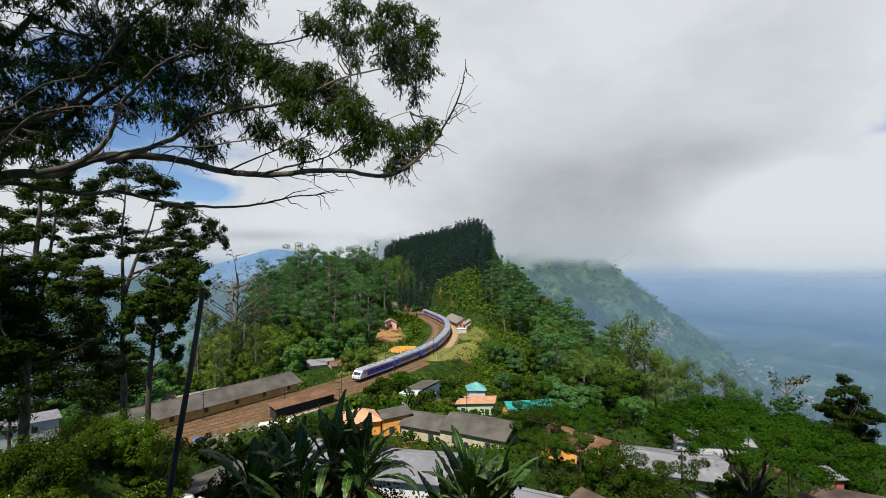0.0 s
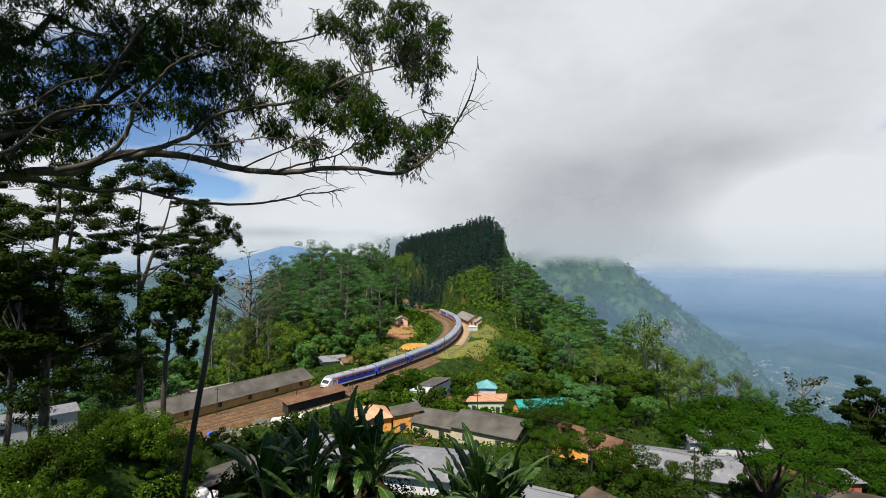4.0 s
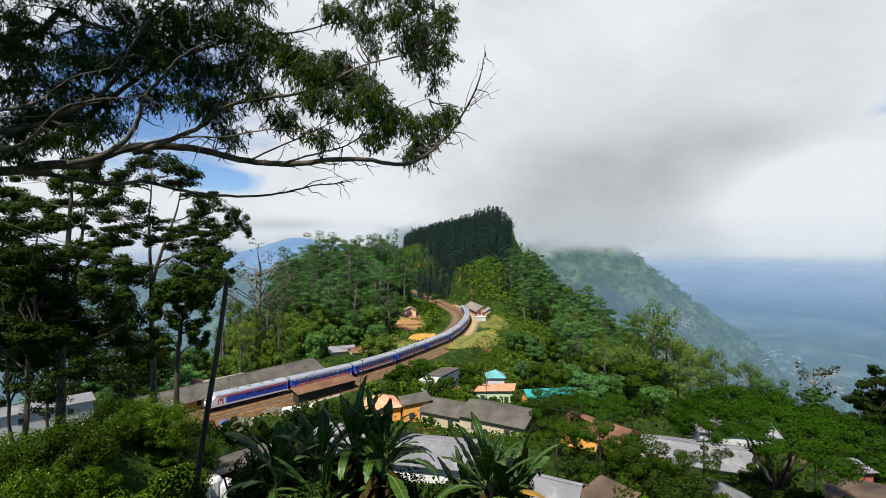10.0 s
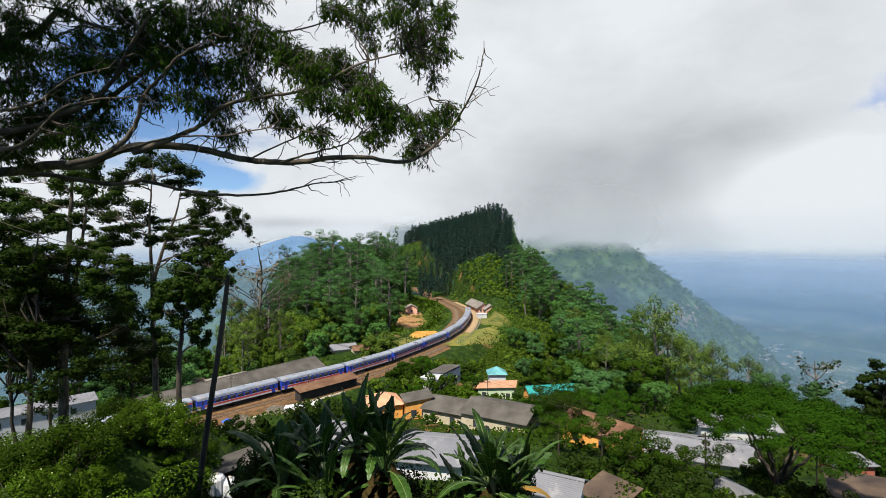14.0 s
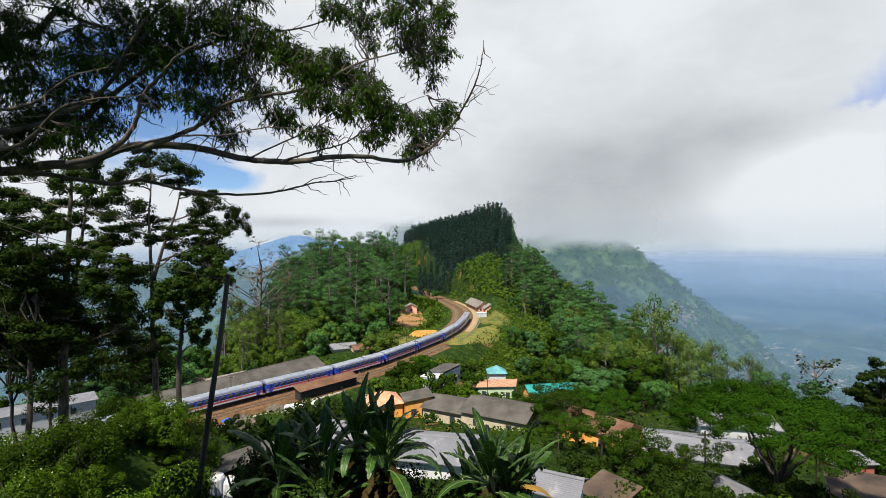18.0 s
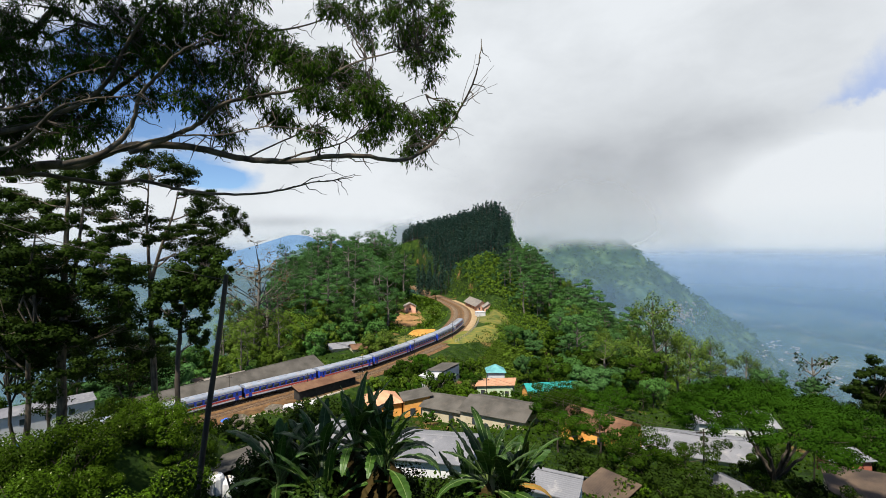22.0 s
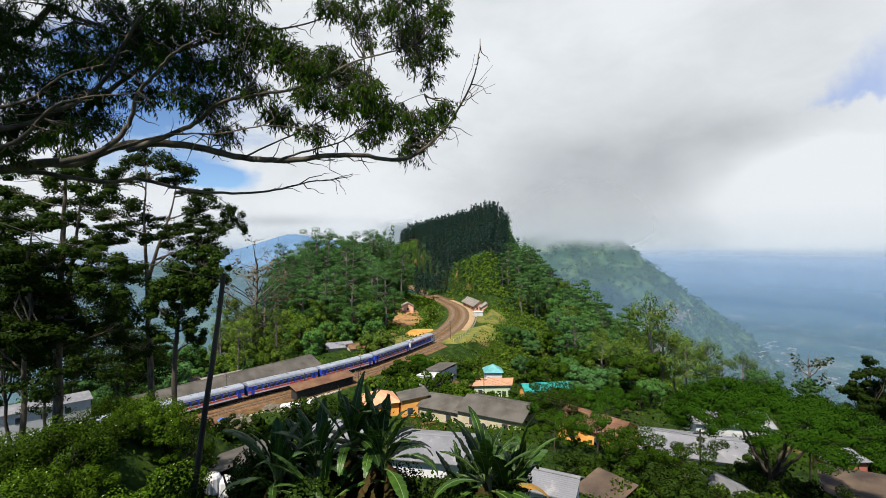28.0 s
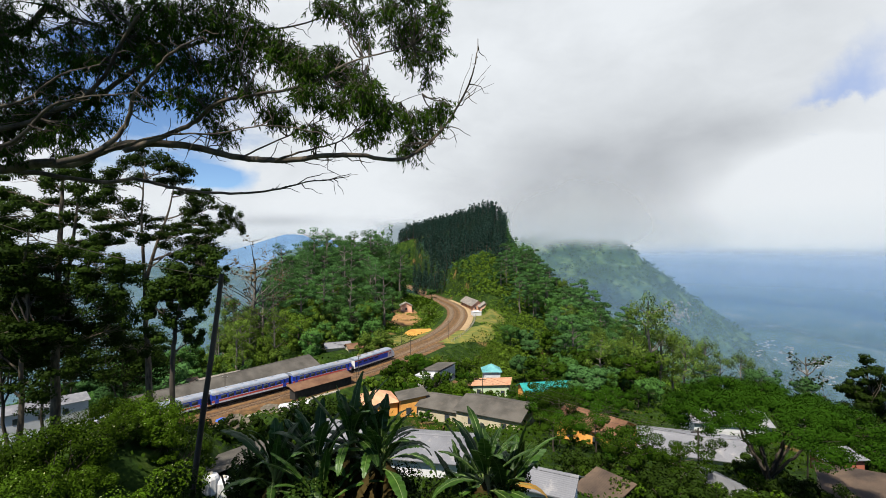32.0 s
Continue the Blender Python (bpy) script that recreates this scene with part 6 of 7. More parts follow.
def left_trees():
    clump_tree(1, 50, ((113, 760), (114, 640), (119, 520), (124, 420), (128, 340), (132, 285)), 0.48,
               ((30, 343, 42, 17), (8, 372, 40, 16), (128, 330, 44, 14), (192, 343, 40, 13), (52, 408, 66, 15), (140, 395, 40, 10), (78, 448, 48, 12), (168, 448, 52, 13), (224, 428, 40, 11), (150, 300, 50, 16), (60, 310, 44, 14),
                (50, 473, 54, 16), (30, 505, 60, 19), (102, 514, 60, 20), (168, 514, 60, 17), (224, 488, 46, 14), (52, 545, 68, 22), (152, 553, 66, 22), (216, 535, 50, 18), (20, 440, 44, 14), (110, 470, 50, 14), (190, 415, 40, 12), (0, 420, 40, 14), (196, 470, 46, 13), (85, 365, 40, 10), (30, 585, 60, 22), (102, 588, 46, 13), (186, 596, 40, 12), (230, 575, 44, 14)),
               "tall gum tree with flat dark tiers and pale forked trunk", ((124, 560), (138, 480), (150, 400), (158, 330)))
    clump_tree(2, 57, ((278, 735), (276, 640), (272, 560), (270, 480), (266, 400), (270, 320)), 0.40,
               ((298, 306, 46, 13), (325, 322, 40, 12), (355, 341, 30, 8), (262, 284, 46, 14), (374, 371, 44, 13), (418, 392, 24, 17), (353, 397, 38, 11), (394, 418, 34, 12), (325, 418, 34, 9), (334, 443, 38, 12), (384, 443, 32, 9),
                (218, 377, 52, 13), (168, 372, 56, 11), (252, 402, 38, 9), (225, 320, 40, 10), (245, 612, 38, 14), (300, 420, 30, 8)),
               "tall gum tree with open airy crown and bare limbs", ((272, 500), (290, 440), (312, 380), (322, 335)))
    clump_tree(4, 43, ((318, 735), (318, 640), (324, 580), (336, 530), (350, 490), (362, 465)), 0.24,
               ((356, 473, 42, 20), (394, 488, 20, 13), (348, 503, 48, 22), (324, 524, 44, 20), (354, 534, 28, 16), (370, 466, 38, 16), (298, 549, 28, 14), (334, 578, 32, 15), (354, 600, 24, 13), (378, 505, 26, 14)),
               "slim dark tree with dense crown beside the pole", None, "bark")
    layered_tree(3, -39.8, 45, 25, 6.0, 18, "gum tree with dark crown beside the quarters", low=0.42, per=170, dome=0.5, flat=0.4, forks=1, girth=0.32)
    for seed, x, y, h, reach, tiers, label, low, dome in (
            (5, -58.0, 64, 31, 8.0, 25, "gum tree behind the yard with layered crown", 0.42, 0.5),
            (7, -60.0, 72, 28, 8.0, 25, "tall gum tree with dark crown on the bank", 0.42, 0.55),
            (6, -47.5, 72, 22, 7.5, 24, "gum tree with low crown near the line", 0.40, 0.45),
            (10, -98.0, 128, 24, 8.0, 22, "broad gum tree behind the quarters", 0.35, 0.7),
            (11, -78.0, 126, 20, 7.0, 22, "dark gum tree behind the quarters", 0.35, 0.7)):
        layered_tree(seed, x, y, h, reach, tiers, label, leaf="leaf_tall", low=low, per=110, dome=dome, flat=0.4, forks=1, girth=0.26, bark="bark")


def twig_clump(r, c, rx, rz, ry, twigs, leaf_len=0.16):
    """Drooping twigs with hanging lance leaves, filling an ellipsoid."""
    pieces, stalks = [], []
    for k in range(twigs):
        d = r.normal(size=3)
        d /= np.linalg.norm(d)
        p = c + d * np.array([rx, ry, rz]) * r.uniform(0.05, 1.0) ** 0.6 * 0.92
        e = p + np.array([r.normal() * 0.12, r.normal() * 0.12, -r.uniform(0.05, 0.26)])
        n = 11
        t = r.uniform(0, 1, n)[:, None]
        q = p + (e - p) * t
        along = r.normal(size=(n, 3)) * 0.55 + np.array([0, 0, -1.0]) + d * 0.3
        ln = leaf_len * r.uniform(0.6, 1.25, n)
        pieces.append(blades(q, along, r.normal(size=(n, 3)), ln, ln * 0.20))
        stalks.append(tube(np.stack([c + (p - c) * 0.35, (c + (p - c) * 0.75) + (0, 0, 0.03), p, e]), (0.005, 0.004, 0.003, 0.002), 3))
    return pieces, stalks


def overhang():
    """The gum tree that stands beside the viewpoint, its limbs reaching across the sky."""
    r = np.random.RandomState(21)
    t = thing("gum_tree", "large gum tree with limbs reaching out overhead, lance-shaped leaves", "tree")
    D = 9.0
    limbs = {
        "a": ([(-420, 330), (-160, 312), (0, 297), (75, 290), (160, 295), (215, 280), (255, 265), (300, 258), (345, 258), (400, 272), (460, 284), (530, 290), (590, 286), (650, 284), (712, 287), (748, 268), (790, 230), (818, 195), (840, 160), (852, 120), (856, 84)], 0.105, 0.006),
        "b": ([(-200, 300), (30, 303), (110, 313), (200, 325), (260, 322), (320, 335), (370, 345), (436, 346), (500, 335), (545, 322), (590, 320), (636, 313)], 0.055, 0.006),
        "c": ([(235, 272), (300, 235), (345, 210), (380, 190), (430, 184), (500, 180), (560, 165), (640, 112), (705, 84), (740, 70)], 0.05, 0.008),
        "d": ([(-300, 330), (0, 272), (60, 240), (130, 215), (200, 182), (290, 130), (370, 95), (440, 60), (500, 45), (560, 28), (640, 5)], 0.075, 0.008),
        "e": ([(-350, 160), (-60, 70), (40, 48), (95, 15), (160, 45), (235, 72), (300, 90)], 0.11, 0.012),
        "f": ([(-250, 260), (0, 225), (90, 190), (180, 150), (260, 60), (330, 10), (400, -40)], 0.06, 0.01),
        "g": ([(500, 287), (560, 262), (600, 250), (650, 225), (700, 200), (760, 180)], 0.02, 0.005),
        "i": ([(-300, 300), (-60, 262), (0, 252), (60, 225), (120, 200), (190, 188), (270, 180)], 0.05, 0.01),
        "j": ([(120, 292), (175, 262), (215, 215), (245, 165), (300, 138), (345, 110), (388, 84)], 0.05, 0.012),
        "k": ([(-260, 215), (-60, 190), (0, 180), (60, 172), (105, 168), (160, 150), (230, 128)], 0.035, 0.008),
        "l": ([(200, 272), (270, 240), (330, 232), (400, 236), (470, 232), (530, 238), (585, 246)], 0.022, 0.006),
        "h": ([(440, 283), (500, 245), (560, 215), (620, 190), (660, 150)], 0.018, 0.005),
    }
    lines, tubes = {}, []
    for k, (pts, r0, r1) in limbs.items():
        dep = {"a": 0.0, "b": 0.7, "c": -0.4, "d": 0.9, "e": 1.6, "f": -0.6, "g": -0.2, "h": 0.4, "i": -1.1, "j": -1.3, "k": -1.2, "l": -0.9}[k]
        path = np.array([at_view(px, py, D + dep) + (0, 0.35 * math.sin(i * 0.9), 0) for i, (px, py) in enumerate(pts)])
        path = catmull(path, 5)
        path = path + r.normal(size=path.shape) * 0.006
        lines[k] = path
        tubes.append(tube(path, np.linspace(r0, r1, len(path)), 8))
        # bare side twigs
        for q in range(int(len(path) * 0.5)):
            i = r.randint(len(path) // 4, len(path))
            e = path[i] + np.array([r.normal() * 0.25 + 0.15, r.normal() * 0.2, r.normal() * 0.22])
            tubes.append(tube(bend(path[i], e, 5, r, 0.2), np.linspace(0.012, 0.003, 5), 4))
    for px, py in ((880, 120), (886, 152), (848, 100), (870, 140)):
        tubes.append(tube(bend(at_view(822, 188, D), at_view(px, py, D), 5, r, 0.1), np.linspace(0.006, 0.003, 5), 4))
    # trunk of the tree, beside and behind the viewpoint
    tx, ty = -9.6, 8.0
    tubes.append(tube(bend((tx, ty, hz(tx, ty) - 1), (tx + 0.4, ty + 0.6, 46), 12, r, 0.02), np.linspace(0.42, 0.14, 12), 10))
    for k in ("a", "b", "d", "e", "f", "i", "k"):
        tubes.append(tube(bend((tx + 0.2, ty + 0.3, lines[k][0][2] - 1.2), lines[k][0], 5, r, 0.03), 0.14 if k in "ae" else 0.08, 8))
    clumps = [(45, 95, 62, 40), (150, 100, 68, 38), (90, 150, 80, 32), (25, 30, 45, 34), (60, 195, 62, 26), (170, 170, 62, 30), (210, 110, 55, 34), (235, 25, 62, 32), (300, 30, 48, 36), (185, 212, 55, 22)]
    clumps += [(350, 35, 55, 42), (415, 40, 58, 46), (470, 70, 50, 40), (300, 105, 48, 38), (360, 125, 58, 44), (425, 120, 52, 46), (265, 165, 45, 30), (385, 185, 50, 40), (408, 232, 34, 30), (120, 12, 38, 16), (10, 148, 40, 26), (20, 232, 42, 18), (105, 240, 40, 14), (330, 170, 34, 26)]
    clumps += [(515, 95, 48, 38), (555, 120, 46, 36), (590, 105, 40, 32), (625, 135, 46, 38), (655, 165, 44, 40), (690, 200, 38, 38), (665, 235, 30, 26), (560, 165, 44, 24), (610, 185, 40, 24), (735, 262, 28, 26), (770, 215, 30, 30), (795, 188, 22, 20), (735, 205, 26, 22), (750, 240, 24, 22)]
    clumps += [(40, -28, 60, 30), (150, -30, 60, 30), (255, -36, 60, 30), (350, -32, 60, 32), (440, -20, 60, 32), (650, -22, 40, 20), (730, -12, 46, 26), (785, 18, 28, 26), (70, 50, 40, 24), (5, 75, 40, 40), (200, 62, 38, 26), (30, 275, 40, 12), (140, 262, 34, 10), (40, 218, 66, 28), (115, 205, 64, 26), (18, 262, 52, 14), (150, 228, 54, 20), (70, 245, 50, 12), (262, 68, 44, 26), (320, 72, 40, 26), (245, 92, 40, 22), (150, 60, 34, 18)]
    clumps += [(600, 14, 46, 20), (650, 40, 34, 28), (745, 48, 46, 28), (778, 80, 30, 34), (745, 100, 34, 26), (700, 22, 36, 22), (715, 70, 28, 20), (500, 205, 40, 24), (465, 165, 34, 26), (560, 232, 34, 16), (765, 135, 16, 18), (660, 75, 16, 16)]
    leaves, stalks = [], []
    # unseen clumps added above and behind the viewpoint, to shade limbs and near slope
    for i in range(110):
        c = np.array([r.uniform(-17, -4.6), r.uniform(-9, 8), r.uniform(43.5, 49)])
        # left open here so the sun reaches the banana plants
        if c[0] > -9.5 and c[1] < 5.6:
            continue
        leaves.append(tufts(r, c, (2.0, 2.0, 0.8), 330, 0.32, 1.0, 0.1)[:2])
        if i % 2 == 0:
            stalks.append(tube(bend((tx + 0.3, ty + 0.4, 40.0), c, 6, r, 0.1), np.linspace(0.10, 0.02, 6), 6))
    for i, (px, py, ax, az) in enumerate(clumps):
        d = D + r.uniform(-0.9, 1.2)
        c = at_view(px, py, d)
        k = d / 841
        thick = 3.6 if px > 480 else 2.6
        pc, st = twig_clump(r, c, ax * k, az * k, 0.5 * (ax + az) * k, int(ax * az / 36 * thick), 0.11)
        leaves += pc
        stalks += st
        near = min((p for ln in lines.values() for p in ln), key=lambda p: np.linalg.norm(p - c))
        for q in range(3):
            stalks.append(tube(bend(near, c + r.normal(size=3) * (ax * k * 0.5, 0.2, az * k * 0.5), 6, r, 0.15), np.linspace(0.016, 0.005, 6), 5))
    part("trunk", mesh_of("trunk", *join(tubes), ["bark_tan"], smooth=True), None, t, "grey-brown trunk and long bare limbs")
    tagged(part("branchwork", mesh_of("branchwork", *join(stalks), ["bark"]), None, t), kind="stuff")
    part("crown", mesh_of("crown", *join(leaves), ["leaf_near"]), None, t, "hanging lance-shaped leaves")


def banana_leaf(r, ln, wd, arch_by, torn):
    """Half-folded long leaf along +x that rises and arches over: blade and rib."""
    n = 22
    t = np.linspace(0, 1, n)
    bendy = arch_by * t ** 1.6
    step = ln / (n - 1)
    x = np.cumsum(np.cos(bendy)) * step
    z = -np.cumsum(np.sin(bendy)) * step
    half = wd / 2 * np.clip(np.sin(np.pi * np.clip((t - 0.07) / 0.93, 0, 0.985)) ** 0.6, 0.03, 1)
    rib = np.stack([x, np.zeros(n), z], -1)
    vs, fs = [], []
    for sd in (-1, 1):
        w = half * (1 + r.normal(size=n) * 0.05)
        drop = 0.35 + torn * r.uniform(0, 0.5, n)
        edge = rib + np.stack([w * 0.12, sd * w * np.cos(drop), -w * np.sin(drop) + 0.35 * w], -1)
        mid = (rib + edge) / 2 + np.array([0, 0, 0.02])
        for i in range(n - 1):
            if torn and r.uniform() < torn * 0.35:
                cut = 0.55
            else:
                cut = 1.0
            b = len(vs)
            a1 = rib[i] + (mid[i] - rib[i]) * 1.0
            a2 = rib[i + 1] + (mid[i + 1] - rib[i + 1]) * 1.0
            e2 = a2 + (edge[i + 1] - a2) * (cut if r.uniform() < torn else 1.0)
            vs += [rib[i], a1, a2, rib[i + 1], edge[i], e2]
            fs += [(b, b + 1, b + 2, b + 3), (b + 1, b + 4, b + 5, b + 2)]
    stem = np.vstack([[-0.35, 0, -0.05], rib])
    return (np.array(vs), np.array(fs)), tube(stem, np.linspace(0.020, 0.004, n + 1), 5)


def banana_plant(seed, x, y, h, leaves, label, dead=0, dry=16):
    r = np.random.RandomState(seed)
    t = thing("banana_plant", label, "banana plant", "banana plants below the viewpoint", m=pose(x, y, hz(x, y)))
    part("stem", mesh_of("stem", *tube(bend((0, 0, -0.4), (r.normal() * 0.1, r.normal() * 0.1, h), 8, r, 0.02), np.linspace(0.16, 0.09, 8), 9), ["banana_stem"], smooth=True), None, t, "thick green-brown stem")
    leaves += 5
    for i in range(leaves):
        up = r.uniform(50, 88) if i > leaves * 0.3 else r.uniform(10, 50)
        az = i * 137.5 + r.uniform(-25, 25)
        ln, wd = r.uniform(1.1, 1.75), r.uniform(0.26, 0.42)
        (v, f), rib = banana_leaf(r, ln, wd, r.uniform(0.25, 1.1) if i > leaves * 0.3 else r.uniform(0.8, 1.8), r.uniform(0.4, 1.0))
        gone = i < dead
        lf = part("leaf", mesh_of("leaf", v, f, ["banana_dead" if gone else "banana"]), None, t, "withered orange leaf" if gone else "long arching green leaf")
        lf.matrix_basis = pose(0, 0, h - r.uniform(0, 0.6) - (0.5 if gone else 0), 0, 0, az) @ pose(0, 0, 0, 0, -up, 0) @ pose(0.25, 0, 0)
        part("midrib", mesh_of("midrib", *rib, ["rib"]), None, lf)
    for i in range(dry):
        (v, f), rib = banana_leaf(r, r.uniform(1.0, 1.7), 0.5, r.uniform(0.2, 0.6), 0.9)
        lf = part("dry_leaf", mesh_of("dry_leaf", v, f, ["banana_dark"]), None, t, "dry leaf hanging against the stem")
        lf.matrix_basis = pose(0, 0, h - r.uniform(0.1, 0.5 * h), 0, 0, r.uniform(0, 360)) @ pose(0.1, 0, 0, 0, r.uniform(40, 82), 0)
    return t


def bananas():
    for i, (x, y, h, n, dead) in enumerate(((-3.3, 13.0, 2.6, 12, 0), (-1.8, 13.2, 2.75, 10, 0), (-2.4, 13.2, 3.2, 14, 0), (-1.5, 12.6, 2.6, 11, 0), (-4.4, 12.8, 2.4, 12, 0), (-3.7, 13.8, 2.5, 10, 0), (1.3, 12.6, 2.0, 14, 1), (2.2, 13.4, 1.9, 11, 1), (0.75, 13.4, 1.3, 7, 0), (-5.0, 13.6, 1.6, 8, 0), (-3.0, 12.3, 1.5, 8, 0), (-2.0, 13.9, 2.3, 10, 0), (-4.0, 13.2, 1.8, 9, 0), (1.8, 12.8, 1.4, 9, 0))):
        banana_plant(90 + i, x, y, h, n, "tall banana plant with torn arching leaves" if h > 2.6 else "young banana plant with broad leaves", dead, 16 if x < -1.2 else 5)
    for i, (x, y) in enumerate(((31.5, 112), (37, 108), (3.5, 124), (-3.5, 121))):
        banana_plant(110 + i, x, y, 2.6, 9, "banana plant between the houses", dry=4)


def umbrella_tree(x, y):
    """Flat-topped tree with many thin limbs fanning out from a low fork."""
    r = np.random.RandomState(33)
    t = thing("umbrella_tree", "wide flat-topped tree with fanning dark limbs", "tree", m=pose(x, y, hz(x, y)))
    tubes, crown = [], []
    tubes.append(tube(bend((0, 0, -0.8), (-0.2, 0, 2.8), 6, r, 0.03), np.linspace(0.34, 0.25, 6), 8))
    H, R, N = 11.0, 9.2, 52
    boughs = []
    for i in range(8):
        a, q = i * 0.785 + r.uniform(-0.3, 0.3), r.uniform(0.8, 1.2)
        boughs.append(catmull(np.array([(-0.2, 0, r.uniform(1.6, 2.7)), (math.cos(a) * 1.3 * q, math.sin(a) * 1.1 * q, 4.2), (math.cos(a) * 2.9 * q, math.sin(a) * 2.3 * q, 6.2 + r.normal() * 0.4), (math.cos(a) * 4.6 * q, math.sin(a) * 3.7 * q, 8.0)]), 5) + r.normal(size=(16, 3)) * 0.05)
        tubes.append(tube(boughs[-1], np.linspace(0.17, 0.05, 16), 7))
    for i in range(N):
        # a low dome that hangs a little further down on its valley side
        a, q = i * 2.4, R * math.sqrt((i + 0.6) / N)
        e = np.array([math.cos(a) * q + 0.3, math.sin(a) * q * 0.8, 0.0])
        e[2] = H - 0.030 * q * q - 0.11 * e[0] - 0.8 + r.normal() * 0.3
        near = min((p for line in boughs for p in line[6:]), key=lambda p: np.linalg.norm((p - e) * (1, 1, 0.5)))
        path = bend(near, e, 7, r, 0.12)
        tubes.append(tube(path, np.linspace(0.06, 0.015, len(path)), 6))
        for k in range(6):
            b = e + np.array([r.normal() * 0.95, r.normal() * 0.9, r.uniform(-0.9, 0.6)])
            tubes.append(tube(bend(path[-4], b, 4, r, 0.1), np.linspace(0.025, 0.008, 4), 4))
            crown.append(tufts(r, b, (0.95, 0.95, 0.5), 420, 0.15, 1.0, 0.2, heart=(0, 0, H - 5.5)))
    part("trunk", mesh_of("trunk", *join(tubes), ["bark"], smooth=True), None, t, "dark forked trunk and fanning limbs")
    part("crown", crown_mesh("crown", crown, "leaf_umbrella"), None, t, "flat wide green crown")


def near_growth():
    r = np.random.RandomState(44)
    bushes = [shrub(130 + i, 1.5 + 0.25 * i, n=4400, size=0.125) for i in range(4)] + [shrub(140 + i, 1.4, "leaf_bush", n=4200, size=0.115, label="bright green leafy shrub on the bank") for i in range(2)]
    spots = []
    while len(spots) < 55:
        y = r.uniform(24, 58)
        x = r.uniform(-0.98 * y - 2, -0.50 * y)
        if free(x, y, 9):
            spots.append((x, y, r.uniform(0.65, 1.2)))
    while len(spots) < 88:
        y = r.uniform(33, 46)
        spots.append((r.uniform(-0.95 * y, -0.53 * y), y, r.uniform(0.7, 1.1)))
    for q in range(32):
        d = r.uniform(22, 37)
        spots.append((r.uniform(-0.97, -0.52) * d, d, r.uniform(0.6, 0.95)))
    # thicket on the near edge of the spur, tall enough to hide the yard behind
    for q in range(30):
        d = r.uniform(40, 52)
        x = r.uniform(-0.96, -0.70) * d
        spots.append((x, d, float(np.clip((36 - 0.392 * d - hz(x, d)) / 3.1, 0.5, 1.4))))
    spots = [(x, y, k * (0.55 if x < -0.72 * y and y > 34 else 1.0)) for x, y, k in spots]      # the quarters show over the lower end
    low_side = lambda x, y: float(np.interp(784 + 841 * x / y, (0, 130, 195, 245, 335, 420, 470), (757, 752, 722, 700, 700, 738, 770)))
    spots = [(x, y, min(k, (36 - (low_side(x, y) - 441) * y / 841 - hz(x, y)) / 2.9)) for x, y, k in spots]
    plant_out(bushes, [q for q in spots if q[2] > 0.3], r)
    dark = [broad_tree(150 + i, 6.0 + i, 2.8 + 0.3 * i, "leaf_umbrella" if i < 3 else "leaf_weed", n=11, per=420, size=0.26, group="village trees", label="dense green village tree among the roofs") for i in range(4)]
    plant_out(dark, [(17.2, 80, 0.8), (18.5, 76, 0.75), (20, 83, 0.85), (24, 82, 0.9), (28, 79, 0.8), (35, 92, 0.9), (19, 57, 0.8), (19, 47, 0.75), (17.5, 43, 0.7), (21.5, 42, 0.65), (38, 102, 0.9), (45, 106, 0.8), (18, 84, 0.7), (21.5, 98, 0.6),
                     (55, 99, 0.8), (8.0, 125, 1.0), (-3.0, 134, 0.8), (-6.5, 141.5, 0.95), (-11.5, 140, 0.7), (-6, 146, 0.6), (-5.5, 138, 0.7), (60, 66, 0.9), (20, 75, 0.9), (17.5, 68, 0.8), (16.5, 88, 0.7), (19, 91, 0.75), (22, 88, 0.8), (24, 94, 0.7), (28, 100, 0.7), (31, 97, 0.8), (33, 104, 0.7), (24.5, 74, 0.9), (30, 84, 0.9), (16, 62, 0.7), (14, 57, 0.6), (9, 104, 0.5), (17, 108, 0.5), (-6, 108, 0.6), (-10, 104, 0.6), (6, 84, 0.5), (-2, 82, 0.5), (40, 118, 1.0)], r)
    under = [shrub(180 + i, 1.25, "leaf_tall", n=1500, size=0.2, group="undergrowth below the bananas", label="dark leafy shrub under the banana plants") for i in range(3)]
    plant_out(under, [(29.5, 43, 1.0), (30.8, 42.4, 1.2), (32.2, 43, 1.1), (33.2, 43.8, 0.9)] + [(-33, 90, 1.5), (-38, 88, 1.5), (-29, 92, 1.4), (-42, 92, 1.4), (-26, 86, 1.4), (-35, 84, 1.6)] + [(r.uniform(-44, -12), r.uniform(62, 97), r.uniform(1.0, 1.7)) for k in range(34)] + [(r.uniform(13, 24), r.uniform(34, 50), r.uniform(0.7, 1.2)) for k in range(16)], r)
    # near-black leaf colour stands for the deep shade below the bananas
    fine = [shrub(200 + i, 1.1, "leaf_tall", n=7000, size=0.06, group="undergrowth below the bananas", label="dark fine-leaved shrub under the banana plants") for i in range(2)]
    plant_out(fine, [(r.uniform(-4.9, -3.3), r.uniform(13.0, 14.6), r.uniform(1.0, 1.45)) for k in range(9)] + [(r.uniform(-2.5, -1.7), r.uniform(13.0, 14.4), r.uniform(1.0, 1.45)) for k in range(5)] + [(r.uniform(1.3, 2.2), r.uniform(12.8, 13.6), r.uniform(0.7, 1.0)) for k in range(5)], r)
    brush = [shrub(190 + i, 1.4, ("leaf_weed", "leaf_bush", "leaf_tea")[i], n=900, size=0.3, group="brush below the line", label="rough green brush on the bank below the line") for i in range(3)]
    places = []
    while len(places) < 40:
        x, y = r.uniform(-18, 12), r.uniform(106, 158)
